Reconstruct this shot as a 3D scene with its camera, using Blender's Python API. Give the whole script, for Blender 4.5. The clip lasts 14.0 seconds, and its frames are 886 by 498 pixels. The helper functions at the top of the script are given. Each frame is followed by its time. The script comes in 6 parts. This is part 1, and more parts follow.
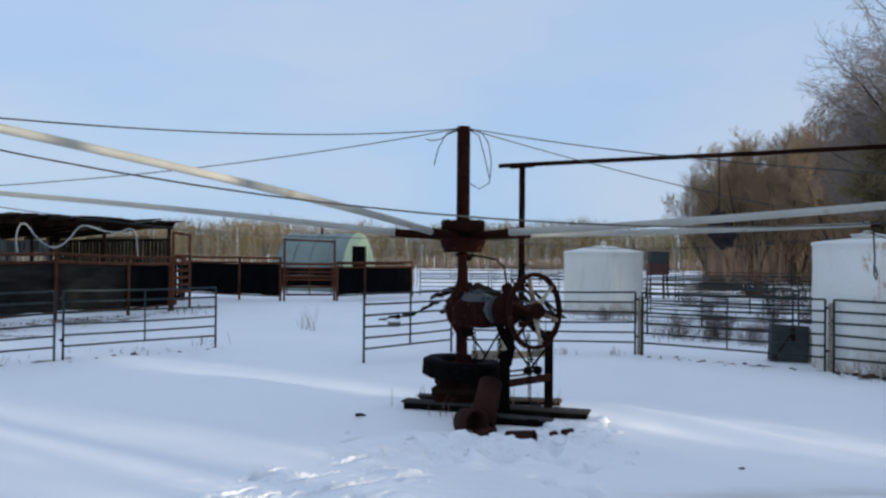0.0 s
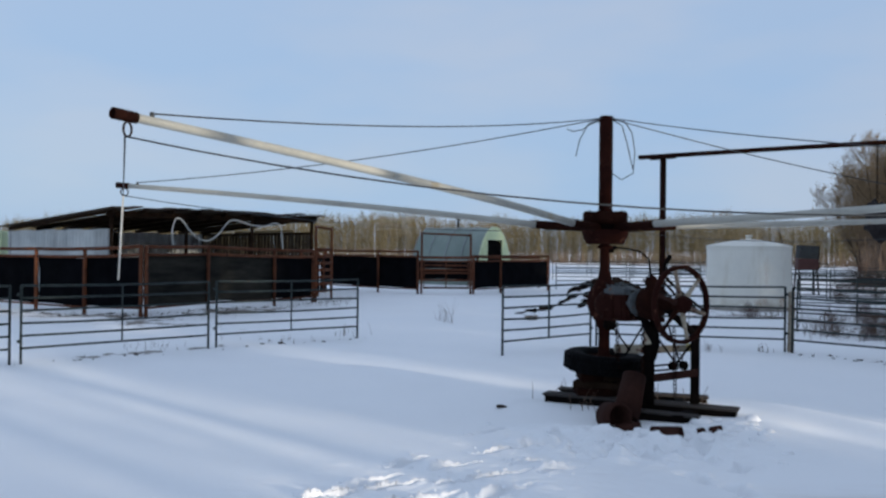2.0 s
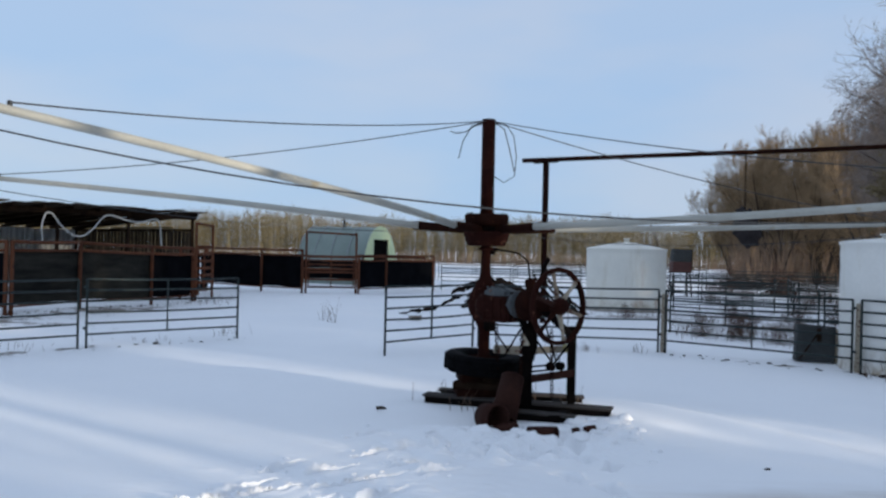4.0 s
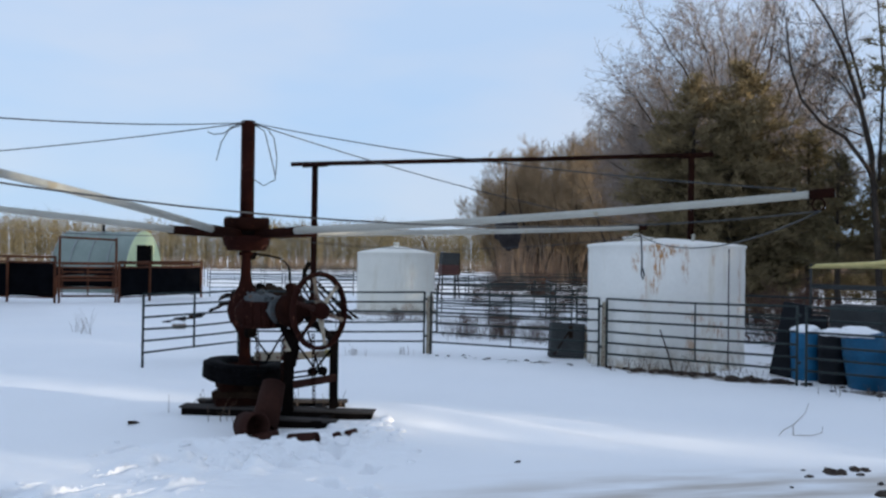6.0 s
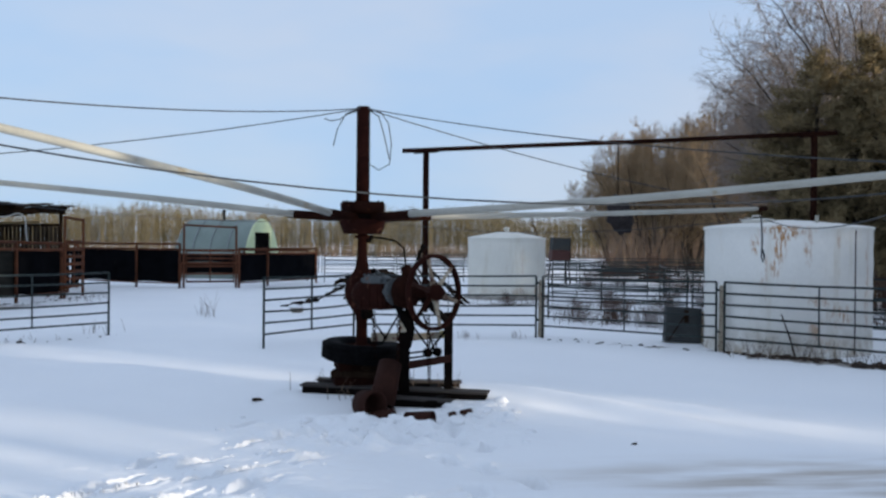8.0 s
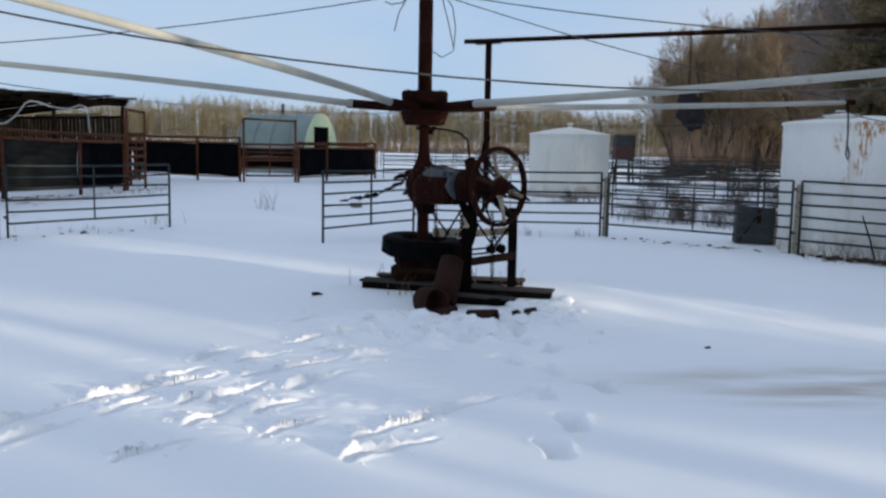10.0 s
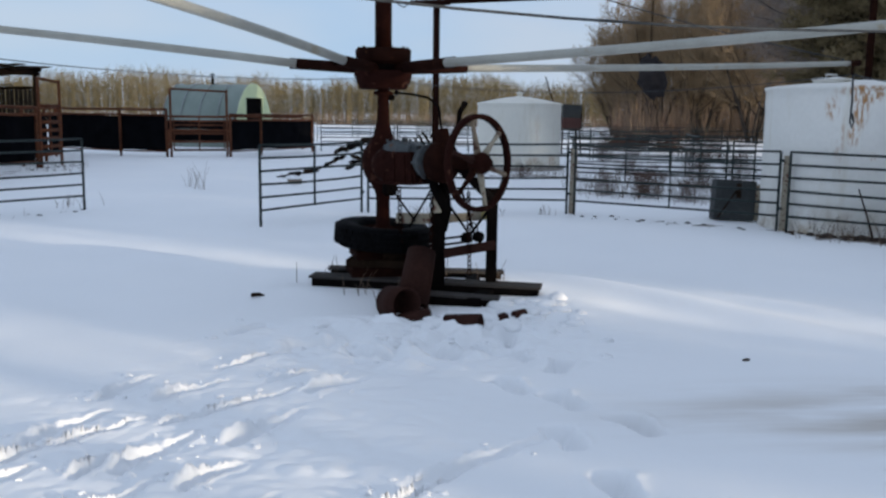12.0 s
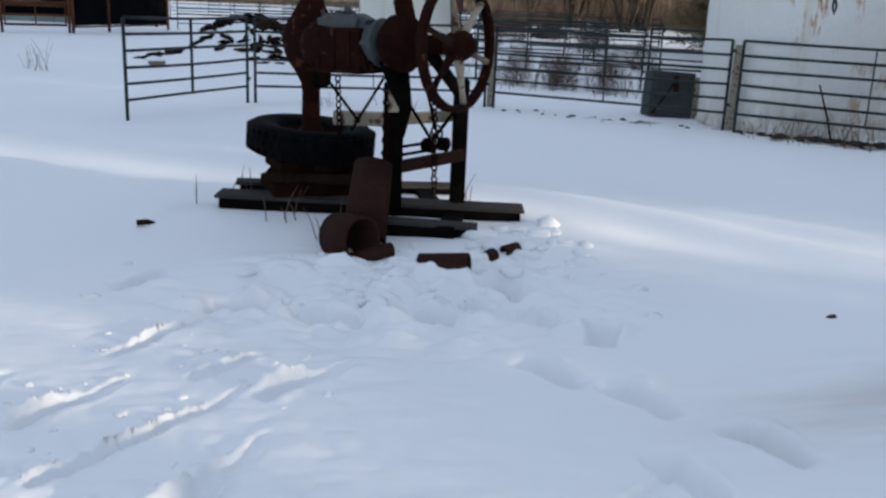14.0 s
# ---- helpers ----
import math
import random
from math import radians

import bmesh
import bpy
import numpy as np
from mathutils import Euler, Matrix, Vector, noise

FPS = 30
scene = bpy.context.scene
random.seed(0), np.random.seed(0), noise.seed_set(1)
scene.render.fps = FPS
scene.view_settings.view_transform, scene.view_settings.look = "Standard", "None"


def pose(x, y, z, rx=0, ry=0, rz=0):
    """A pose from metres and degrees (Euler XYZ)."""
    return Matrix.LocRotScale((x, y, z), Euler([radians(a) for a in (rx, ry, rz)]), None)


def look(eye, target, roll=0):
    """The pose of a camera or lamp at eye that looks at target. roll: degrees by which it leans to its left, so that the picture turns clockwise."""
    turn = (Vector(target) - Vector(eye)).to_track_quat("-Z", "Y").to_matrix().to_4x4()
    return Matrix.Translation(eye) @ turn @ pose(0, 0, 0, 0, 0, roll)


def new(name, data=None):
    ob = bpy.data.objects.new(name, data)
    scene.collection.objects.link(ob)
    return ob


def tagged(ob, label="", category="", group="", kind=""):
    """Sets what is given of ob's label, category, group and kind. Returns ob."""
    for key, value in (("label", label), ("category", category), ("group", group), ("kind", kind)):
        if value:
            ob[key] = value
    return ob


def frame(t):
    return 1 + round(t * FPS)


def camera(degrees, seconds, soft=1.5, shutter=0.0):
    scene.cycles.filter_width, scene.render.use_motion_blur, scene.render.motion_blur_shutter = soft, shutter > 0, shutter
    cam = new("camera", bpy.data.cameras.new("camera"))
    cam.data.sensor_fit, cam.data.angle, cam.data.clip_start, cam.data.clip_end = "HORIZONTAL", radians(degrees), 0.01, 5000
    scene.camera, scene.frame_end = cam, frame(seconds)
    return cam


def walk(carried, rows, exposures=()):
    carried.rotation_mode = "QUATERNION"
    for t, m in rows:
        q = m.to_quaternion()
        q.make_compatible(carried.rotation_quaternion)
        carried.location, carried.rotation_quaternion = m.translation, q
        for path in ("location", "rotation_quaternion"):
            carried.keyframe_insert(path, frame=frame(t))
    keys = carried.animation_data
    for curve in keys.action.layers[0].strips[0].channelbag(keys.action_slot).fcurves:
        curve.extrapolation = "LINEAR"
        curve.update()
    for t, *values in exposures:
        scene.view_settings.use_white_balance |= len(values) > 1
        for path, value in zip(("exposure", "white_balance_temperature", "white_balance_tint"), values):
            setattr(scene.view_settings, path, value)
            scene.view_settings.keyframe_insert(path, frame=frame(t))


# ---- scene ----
cam = camera(52.0, 14.0, soft=2.5)
PATH = [
    (0, (0.039, 0.007, 2.02), (-0.006, 2.006, 2.037), 0.5),
    (0.5, (0.028, 0.058, 2.004), (-0.042, 2.056, 2.013), 0.4),
    (1, (0.018, 0.031, 1.971), (-0.113, 2.027, 1.976), 0.4),
    (1.5, (0.003, 0.027, 1.989), (-0.24, 2.013, 1.994), 0.5),
    (2, (-0.049, 0.011, 1.986), (-0.387, 1.983, 1.988), 0.6),
    (4.5, (0.038, 0.095, 2.003), (0.059, 2.095, 2.014), 1.4),
    (5, (0.069, 0.104, 1.997), (0.216, 2.098, 2.022), 1.3),
    (5.5, (0.125, 0.135, 2.003), (0.415, 2.114, 2.033), 1.1),
    (6, (0.186, 0.124, 2.0), (0.583, 2.084, 2.024), 0.8),
    (6.5, (0.167, 0.154, 1.983), (0.616, 2.103, 2.004), 0.5),
    (7, (0.174, 0.135, 1.966), (0.576, 2.094, 1.979), 0.4),
    (7.5, (0.152, 0.131, 1.968), (0.447, 2.109, 1.968), 0.4),
    (8, (0.129, 0.081, 1.944), (0.289, 2.074, 1.936), 0.5),
    (8.5, (0.093, 0.12, 1.975), (0.158, 2.118, 1.939), 0.6),
    (9, (0.091, 0.097, 1.953), (0.114, 2.095, 1.846), 0.8),
    (11.5, (-0.003, 1.862, 1.82), (0.109, 3.835, 1.509), 1.4),
    (12, (-0.181, 2.316, 1.834), (-0.005, 4.287, 1.541), 0.7),
    (12.5, (-0.339, 2.891, 1.797), (-0.103, 4.857, 1.515), 0.6),
    (13, (-0.486, 3.37, 1.786), (-0.205, 5.326, 1.483), 2.2),
    (13.5, (-0.663, 4.002, 1.765), (-0.283, 5.932, 1.403), 1.8),
    (14, (-0.71, 4.537, 1.684), (-0.23, 6.406, 1.157), 2.4),
]
walk(cam, [(t, look(eye, target, roll)) for t, eye, target, roll in PATH], exposures=[(0, 0.05, 6350, 10), (1.4, 0.0, 6350, 10), (2, -0.11, 6350, 10), (4.5, 0.07, 6430, 10), (6.5, 0.26, 6520, 10), (8, 0.14, 6500, 10), (9, 0.05, 6520, 10), (11.5, 0.05, 6680, 10), (12.5, 0.05, 6680, 10), (13.5, 0.14, 6680, 10), (14, 0.10, 6720, 10)])

# ---- world, sun ----
SUN_TO = Vector((0.827, -0.563, 0.0)).normalized()
SUN_ELEVATION = radians(8.0)
world = bpy.data.worlds.new("winter_sky")
scene.world = world
world.use_nodes = True
wn, wl = world.node_tree.nodes, world.node_tree.links
wn.clear()
sky = wn.new("ShaderNodeTexSky")
sky.sky_type = "NISHITA"
sky.sun_disc = False
sky.sun_elevation = SUN_ELEVATION
sky.sun_rotation = math.atan2(SUN_TO.x, SUN_TO.y)
sky.air_density, sky.dust_density, sky.ozone_density = 1.0, 0.4, 2.0
wcoord = wn.new("ShaderNodeTexCoord")
wmap = wn.new("ShaderNodeMapping")
wmap.inputs["Scale"].default_value = (1.3, 1.3, 4.0)
wmap.inputs["Rotation"].default_value = (0.25, 0.1, 0.6)
cloud = wn.new("ShaderNodeTexNoise")
cloud.inputs["Scale"].default_value, cloud.inputs["Detail"].default_value, cloud.inputs["Roughness"].default_value = 1.7, 4.0, 0.5
cramp = wn.new("ShaderNodeMapRange")
cramp.inputs["From Min"].default_value, cramp.inputs["From Max"].default_value = 0.40, 0.64
# thin high cloud: blue haze low down, pale lavender veil higher up
veil = wn.new("ShaderNodeMix")
veil.data_type = "RGBA"
veil.inputs["A"].default_value, veil.inputs["B"].default_value = (4.2, 6.2, 9.2, 1.0), (5.95, 6.85, 8.55, 1.0)
apart = wn.new("ShaderNodeSeparateXYZ")
climb = wn.new("ShaderNodeMapRange")
climb.interpolation_type = "SMOOTHSTEP"
climb.inputs["From Min"].default_value, climb.inputs["From Max"].default_value = 0.04, 0.30
lift = wn.new("ShaderNodeMapRange")
lift.inputs["From Min"].default_value, lift.inputs["From Max"].default_value = 0.25, 0.9
lift.inputs["To Min"].default_value, lift.inputs["To Max"].default_value = 1.0, 1.05
both = wn.new("ShaderNodeMath")
both.operation = "MULTIPLY_ADD"
both.use_clamp = True
both.inputs[1].default_value = 0.7
bright = wn.new("ShaderNodeVectorMath")
bright.operation = "SCALE"
cmix = wn.new("ShaderNodeMix")
cmix.data_type = "RGBA"
cmix.inputs["Factor"].default_value = 0.8
back = wn.new("ShaderNodeBackground")
back.inputs["Strength"].default_value = 0.099
wout = wn.new("ShaderNodeOutputWorld")
wl.new(wcoord.outputs["Generated"], wmap.inputs["Vector"])
wl.new(wcoord.outputs["Generated"], apart.inputs["Vector"])
wl.new(apart.outputs["Z"], climb.inputs["Value"])
wl.new(apart.outputs["Z"], lift.inputs["Value"])
wl.new(wmap.outputs["Vector"], cloud.inputs["Vector"])
wl.new(cloud.outputs["Fac"], cramp.inputs["Value"])
half = wn.new("ShaderNodeMath")
half.operation = "MULTIPLY"
half.inputs[1].default_value = 0.42
wl.new(climb.outputs["Result"], half.inputs[0])
wl.new(cramp.outputs["Result"], both.inputs[0])
wl.new(half.outputs["Value"], both.inputs[2])
wl.new(both.outputs["Value"], veil.inputs["Factor"])
wl.new(sky.outputs["Color"], cmix.inputs["A"])
wl.new(veil.outputs["Result"], cmix.inputs["B"])
wl.new(cmix.outputs["Result"], bright.inputs[0])
wl.new(lift.outputs["Result"], bright.inputs["Scale"])
wl.new(bright.outputs["Vector"], back.inputs["Color"])
wl.new(back.outputs["Background"], wout.inputs["Surface"])

sun_data = bpy.data.lights.new("sun", "SUN")
sun_data.energy, sun_data.angle, sun_data.color = 4.4, radians(0.6), (1.0, 0.88, 0.70)
sun = new("sun", sun_data)
sun_way = Vector((SUN_TO.x * math.cos(SUN_ELEVATION), SUN_TO.y * math.cos(SUN_ELEVATION), math.sin(SUN_ELEVATION)))
sun.matrix_world = look(sun_way * 60, (0, 0, 0))


# ---- materials ----
def material(name, low, high, scale=4.0, fine=60.0, rough=0.7, metal=0.0, bump=0.3, contrast=0.5, stretch=(1, 1, 1), fleck=None, fleck_at=0.62, spec=0.4, vary=0.0, grainy=0.25):
    """Two-scale noise between two colours, with optional flecks of a third colour and fine relief."""
    m = bpy.data.materials.new(name)
    m.use_nodes = True
    n, l = m.node_tree.nodes, m.node_tree.links
    b = n["Principled BSDF"]
    b.inputs["Roughness"].default_value, b.inputs["Metallic"].default_value = rough, metal
    b.inputs["Specular IOR Level"].default_value = spec
    tc = n.new("ShaderNodeTexCoord")
    mp = n.new("ShaderNodeMapping")
    mp.inputs["Scale"].default_value = stretch
    l.new(tc.outputs["Object"], mp.inputs["Vector"])
    coarse = n.new("ShaderNodeTexNoise")
    coarse.inputs["Scale"].default_value, coarse.inputs["Detail"].default_value, coarse.inputs["Roughness"].default_value = scale, 5.0, 0.62
    l.new(mp.outputs["Vector"], coarse.inputs["Vector"])
    small = n.new("ShaderNodeTexNoise")
    small.inputs["Scale"].default_value, small.inputs["Detail"].default_value = fine, 3.0
    l.new(mp.outputs["Vector"], small.inputs["Vector"])
    rng = n.new("ShaderNodeMapRange")
    rng.inputs["From Min"].default_value, rng.inputs["From Max"].default_value = 0.5 - 0.5 * contrast * 0.6, 0.5 + 0.5 * contrast * 0.6
    l.new(coarse.outputs["Fac"], rng.inputs["Value"])
    mix = n.new("ShaderNodeMix")
    mix.data_type = "RGBA"
    mix.inputs["A"].default_value, mix.inputs["B"].default_value = (*low, 1), (*high, 1)
    l.new(rng.outputs["Result"], mix.inputs["Factor"])
    out = mix.outputs["Result"]
    grain = n.new("ShaderNodeMapRange")
    grain.inputs["To Min"].default_value, grain.inputs["To Max"].default_value = 1 - grainy, 1 + grainy
    grain.inputs["From Min"].default_value, grain.inputs["From Max"].default_value = 0.25, 0.75
    l.new(small.outputs["Fac"], grain.inputs["Value"])
    mul = n.new("ShaderNodeVectorMath")
    mul.operation = "SCALE"
    l.new(out, mul.inputs[0])
    l.new(grain.outputs["Result"], mul.inputs["Scale"])
    out = mul.outputs["Vector"]
    if fleck:
        third = n.new("ShaderNodeTexNoise")
        third.inputs["Scale"].default_value, third.inputs["Detail"].default_value = scale * 2.3, 6.0
        l.new(mp.outputs["Vector"], third.inputs["Vector"])
        cut = n.new("ShaderNodeMapRange")
        cut.inputs["From Min"].default_value, cut.inputs["From Max"].default_value = fleck_at, fleck_at + 0.06
        l.new(third.outputs["Fac"], cut.inputs["Value"])
        fm = n.new("ShaderNodeMix")
        fm.data_type = "RGBA"
        fm.inputs["B"].default_value = (*fleck, 1)
        l.new(cut.outputs["Result"], fm.inputs["Factor"])
        l.new(out, fm.inputs["A"])
        out = fm.outputs["Result"]
    if vary:
        info = n.new("ShaderNodeObjectInfo")
        vr = n.new("ShaderNodeMapRange")
        vr.inputs["To Min"].default_value, vr.inputs["To Max"].default_value = 1 - vary, 1 + vary
        l.new(info.outputs["Random"], vr.inputs["Value"])
        vm = n.new("ShaderNodeVectorMath")
        vm.operation = "SCALE"
        l.new(out, vm.inputs[0])
        l.new(vr.outputs["Result"], vm.inputs["Scale"])
        out = vm.outputs["Vector"]
    l.new(out, b.inputs["Base Color"])
    if bump:
        bp = n.new("ShaderNodeBump")
        bp.inputs["Strength"].default_value, bp.inputs["Distance"].default_value = bump, 0.01
        l.new(small.outputs["Fac"], bp.inputs["Height"])
        l.new(bp.outputs["Normal"], b.inputs["Normal"])
    return m


def snow_material():
    """Snow: nearly white, faint grey-brown dirt on the driven patch, soft two-scale relief."""
    m = bpy.data.materials.new("snow")
    m.use_nodes = True
    n, l = m.node_tree.nodes, m.node_tree.links
    b = n["Principled BSDF"]
    b.inputs["Roughness"].default_value, b.inputs["Specular IOR Level"].default_value = 0.6, 0.25
    geo = n.new("ShaderNodeNewGeometry")
    big = n.new("ShaderNodeTexNoise")
    big.inputs["Scale"].default_value, big.inputs["Detail"].default_value = 0.5, 4.0
    l.new(geo.outputs["Position"], big.inputs["Vector"])
    mix = n.new("ShaderNodeMix")
    mix.data_type = "RGBA"
    mix.inputs["A"].default_value, mix.inputs["B"].default_value = (0.83, 0.84, 0.86, 1), (0.90, 0.90, 0.905, 1)
    l.new(big.outputs["Fac"], mix.inputs["Factor"])
    # driven, dirty patch: an ellipse along the track
    mp = n.new("ShaderNodeMapping")
    mp.vector_type = "TEXTURE"
    mp.inputs["Location"].default_value = (5.2, 7.3, 0.0)
    mp.inputs["Rotation"].default_value = (0, 0, radians(-6))
    mp.inputs["Scale"].default_value = (4.2, 1.0, 5.0)
    l.new(geo.outputs["Position"], mp.inputs["Vector"])
    ln = n.new("ShaderNodeVectorMath")
    ln.operation = "LENGTH"
    l.new(mp.outputs["Vector"], ln.inputs[0])
    mr = n.new("ShaderNodeMapRange")
    mr.interpolation_type = "SMOOTHSTEP"
    mr.inputs["From Min"].default_value, mr.inputs["From Max"].default_value = 1.15, 0.35
    l.new(ln.outputs["Value"], mr.inputs["Value"])
    streak = n.new("ShaderNodeTexNoise")
    streak.inputs["Scale"].default_value, streak.inputs["Detail"].default_value = 1.2, 6.0
    sm = n.new("ShaderNodeMapping")
    sm.inputs["Scale"].default_value = (0.6, 3.0, 1.0)
    l.new(geo.outputs["Position"], sm.inputs["Vector"])
    l.new(sm.outputs["Vector"], streak.inputs["Vector"])
    sr = n.new("ShaderNodeMapRange")
    sr.inputs["From Min"].default_value, sr.inputs["From Max"].default_value = 0.35, 0.65
    l.new(streak.outputs["Fac"], sr.inputs["Value"])
    mm = n.new("ShaderNodeMath")
    mm.operation = "MULTIPLY"
    l.new(mr.outputs["Result"], mm.inputs[0])
    l.new(sr.outputs["Result"], mm.inputs[1])
    dirt = n.new("ShaderNodeMix")
    dirt.data_type = "RGBA"
    dirt.inputs["B"].default_value = (0.50, 0.45, 0.40, 1)
    l.new(mm.outputs["Value"], dirt.inputs["Factor"])
    l.new(mix.outputs["Result"], dirt.inputs["A"])
    base = dirt.outputs["Result"]
    # bare soil and trodden straw showing through beside pens, tank and fence: x, y, half length, half width, direction
    soil = n.new("ShaderNodeTexNoise")
    soil.inputs["Scale"].default_value, soil.inputs["Detail"].default_value, soil.inputs["Roughness"].default_value = 1.5, 8.0, 0.7
    l.new(geo.outputs["Position"], soil.inputs["Vector"])
    for x, y, rx, ry, turn, at in ((-13.6, 22.9, 4.6, 1.0, -26, 0.50), (-11.0, 26.2, 3.4, 0.8, 76, 0.50), (-8.4, 15.9, 2.6, 0.35, 57, 0.55), (7.75, 15.1, 1.7, 0.32, -52, 0.46), (9.9, 12.35, 1.2, 0.3, -52, 0.5), (11.0, 14.6, 2.5, 1.2, -52, 0.52), (4.8, 30.0, 2.0, 0.7, 0, 0.50), (5.6, 17.5, 1.2, 0.3, -41, 0.55)):
        em = n.new("ShaderNodeMapping")
        em.vector_type = "TEXTURE"
        em.inputs["Location"].default_value, em.inputs["Rotation"].default_value, em.inputs["Scale"].default_value = (x, y, 0.0), (0, 0, radians(turn)), (rx, ry, 3.0)
        l.new(geo.outputs["Position"], em.inputs["Vector"])
        el = n.new("ShaderNodeVectorMath")
        el.operation = "LENGTH"
        l.new(em.outputs["Vector"], el.inputs[0])
        fall = n.new("ShaderNodeMath")
        fall.operation = "MULTIPLY_ADD"
        fall.inputs[1].default_value, fall.inputs[2].default_value = -0.16, 0.10 - at
        l.new(el.outputs["Value"], fall.inputs[0])
        add = n.new("ShaderNodeMath")
        l.new(fall.outputs["Value"], add.inputs[0])
        l.new(soil.outputs["Fac"], add.inputs[1])
        cut = n.new("ShaderNodeMapRange")
        cut.inputs["From Min"].default_value, cut.inputs["From Max"].default_value = 0.0, 0.05
        cut.inputs["To Max"].default_value = 0.85
        l.new(add.outputs["Value"], cut.inputs["Value"])
        em2 = n.new("ShaderNodeMix")
        em2.data_type = "RGBA"
        em2.inputs["B"].default_value = (0.13, 0.095, 0.065, 1)
        l.new(cut.outputs["Result"], em2.inputs["Factor"])
        l.new(base, em2.inputs["A"])
        base = em2.outputs["Result"]
    l.new(base, b.inputs["Base Color"])
    fine = n.new("ShaderNodeTexNoise")
    fine.inputs["Scale"].default_value, fine.inputs["Detail"].default_value = 9.0, 8.0
    l.new(geo.outputs["Position"], fine.inputs["Vector"])
    bp = n.new("ShaderNodeBump")
    bp.inputs["Strength"].default_value, bp.inputs["Distance"].default_value = 0.12, 0.02
    l.new(fine.outputs["Fac"], bp.inputs["Height"])
    l.new(bp.outputs["Normal"], b.inputs["Normal"])
    return m


def tank_material(name="tank_paint", spots=(), tint=(1, 1, 1)):
    """Chalky white tank paint with broad stains, rust runs hanging from chosen spots (angle, height, width, length) and dirt near the ground."""
    m = material(name, [0.70 * k for k in tint], [0.80 * k for k in tint], 0.9, 14, 0.55, 0.0, 0.06, 0.9, grainy=0.03)
    n, l = m.node_tree.nodes, m.node_tree.links
    b = n["Principled BSDF"]
    base = b.inputs["Base Color"].links[0].from_socket
    tc = n.new("ShaderNodeTexCoord")

    def noise_of(scale, stretch, lo, hi, detail=6.0):
        mp = n.new("ShaderNodeMapping")
        mp.inputs["Scale"].default_value = stretch
        l.new(tc.outputs["Object"], mp.inputs["Vector"])
        no = n.new("ShaderNodeTexNoise")
        no.inputs["Scale"].default_value, no.inputs["Detail"].default_value, no.inputs["Roughness"].default_value = scale, detail, 0.65
        l.new(mp.outputs["Vector"], no.inputs["Vector"])
        mr = n.new("ShaderNodeMapRange")
        mr.inputs["From Min"].default_value, mr.inputs["From Max"].default_value = lo, hi
        l.new(no.outputs["Fac"], mr.inputs["Value"])
        return mr.outputs["Result"]

    def lay(colour, factor, strength):
        nonlocal base
        f = n.new("ShaderNodeMath")
        f.operation = "MULTIPLY"
        f.inputs[1].default_value = strength
        l.new(factor, f.inputs[0])
        mx = n.new("ShaderNodeMix")
        mx.data_type = "RGBA"
        mx.inputs["B"].default_value = (*colour, 1)
        l.new(f.outputs["Value"], mx.inputs["Factor"])
        l.new(base, mx.inputs["A"])
        base = mx.outputs["Result"]

    def product(a, c):
        p = n.new("ShaderNodeMath")
        p.operation = "MULTIPLY"
        l.new(a, p.inputs[0])
        l.new(c, p.inputs[1])
        return p.outputs["Value"]

    # pale yellowish runs all round, few
    lay((0.56, 0.50, 0.38), noise_of(1.6, (1.6, 1.6, 0.25), 0.55, 0.74), 0.6)
    streaks = noise_of(13.0, (1.6, 1.6, 0.42), 0.46, 0.58)
    for x, y, z, wd, ln, k in spots:
        mp = n.new("ShaderNodeMapping")
        mp.vector_type = "TEXTURE"
        mp.inputs["Location"].default_value = (x, y, z)
        mp.inputs["Scale"].default_value = (wd, wd, ln)
        l.new(tc.outputs["Object"], mp.inputs["Vector"])
        le = n.new("ShaderNodeVectorMath")
        le.operation = "LENGTH"
        l.new(mp.outputs["Vector"], le.inputs[0])
        mr = n.new("ShaderNodeMapRange")
        mr.interpolation_type = "SMOOTHSTEP"
        mr.inputs["From Min"].default_value, mr.inputs["From Max"].default_value = 1.0, 0.35
        l.new(le.outputs["Value"], mr.inputs["Value"])
        lay((0.40, 0.19, 0.060), product(mr.outputs["Result"], streaks), k)
    # dirt splashed up from the ground
    sep = n.new("ShaderNodeSeparateXYZ")
    l.new(tc.outputs["Object"], sep.inputs["Vector"])
    low = n.new("ShaderNodeMapRange")
    low.inputs["From Min"].default_value, low.inputs["From Max"].default_value = 0.55, 0.02
    l.new(sep.outputs["Z"], low.inputs["Value"])
    lay((0.30, 0.22, 0.13), product(low.outputs["Result"], noise_of(4.0, (1, 1, 0.6), 0.42, 0.62)), 0.8)
    l.new(base, b.inputs["Base Color"])
    return m


SNOW = snow_material()
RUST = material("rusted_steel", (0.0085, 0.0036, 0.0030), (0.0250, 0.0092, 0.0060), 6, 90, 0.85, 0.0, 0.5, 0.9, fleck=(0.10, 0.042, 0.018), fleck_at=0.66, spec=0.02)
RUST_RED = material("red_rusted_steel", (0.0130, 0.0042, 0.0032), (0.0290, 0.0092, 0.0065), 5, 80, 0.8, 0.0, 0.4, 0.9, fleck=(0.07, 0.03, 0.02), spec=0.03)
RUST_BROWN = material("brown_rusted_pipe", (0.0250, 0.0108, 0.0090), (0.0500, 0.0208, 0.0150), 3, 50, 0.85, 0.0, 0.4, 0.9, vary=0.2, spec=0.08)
# paler copy of the brown rust: sun on the pens is put into its colour
PEN_RUST_SUNLIT = material("sunlit_rusty_pen_pipe", (0.070, 0.028, 0.017), (0.140, 0.055, 0.029), 3, 50, 0.85, 0.0, 0.4, 0.9, fleck=(0.045, 0.019, 0.014), fleck_at=0.62, vary=0.25, spec=0.06)
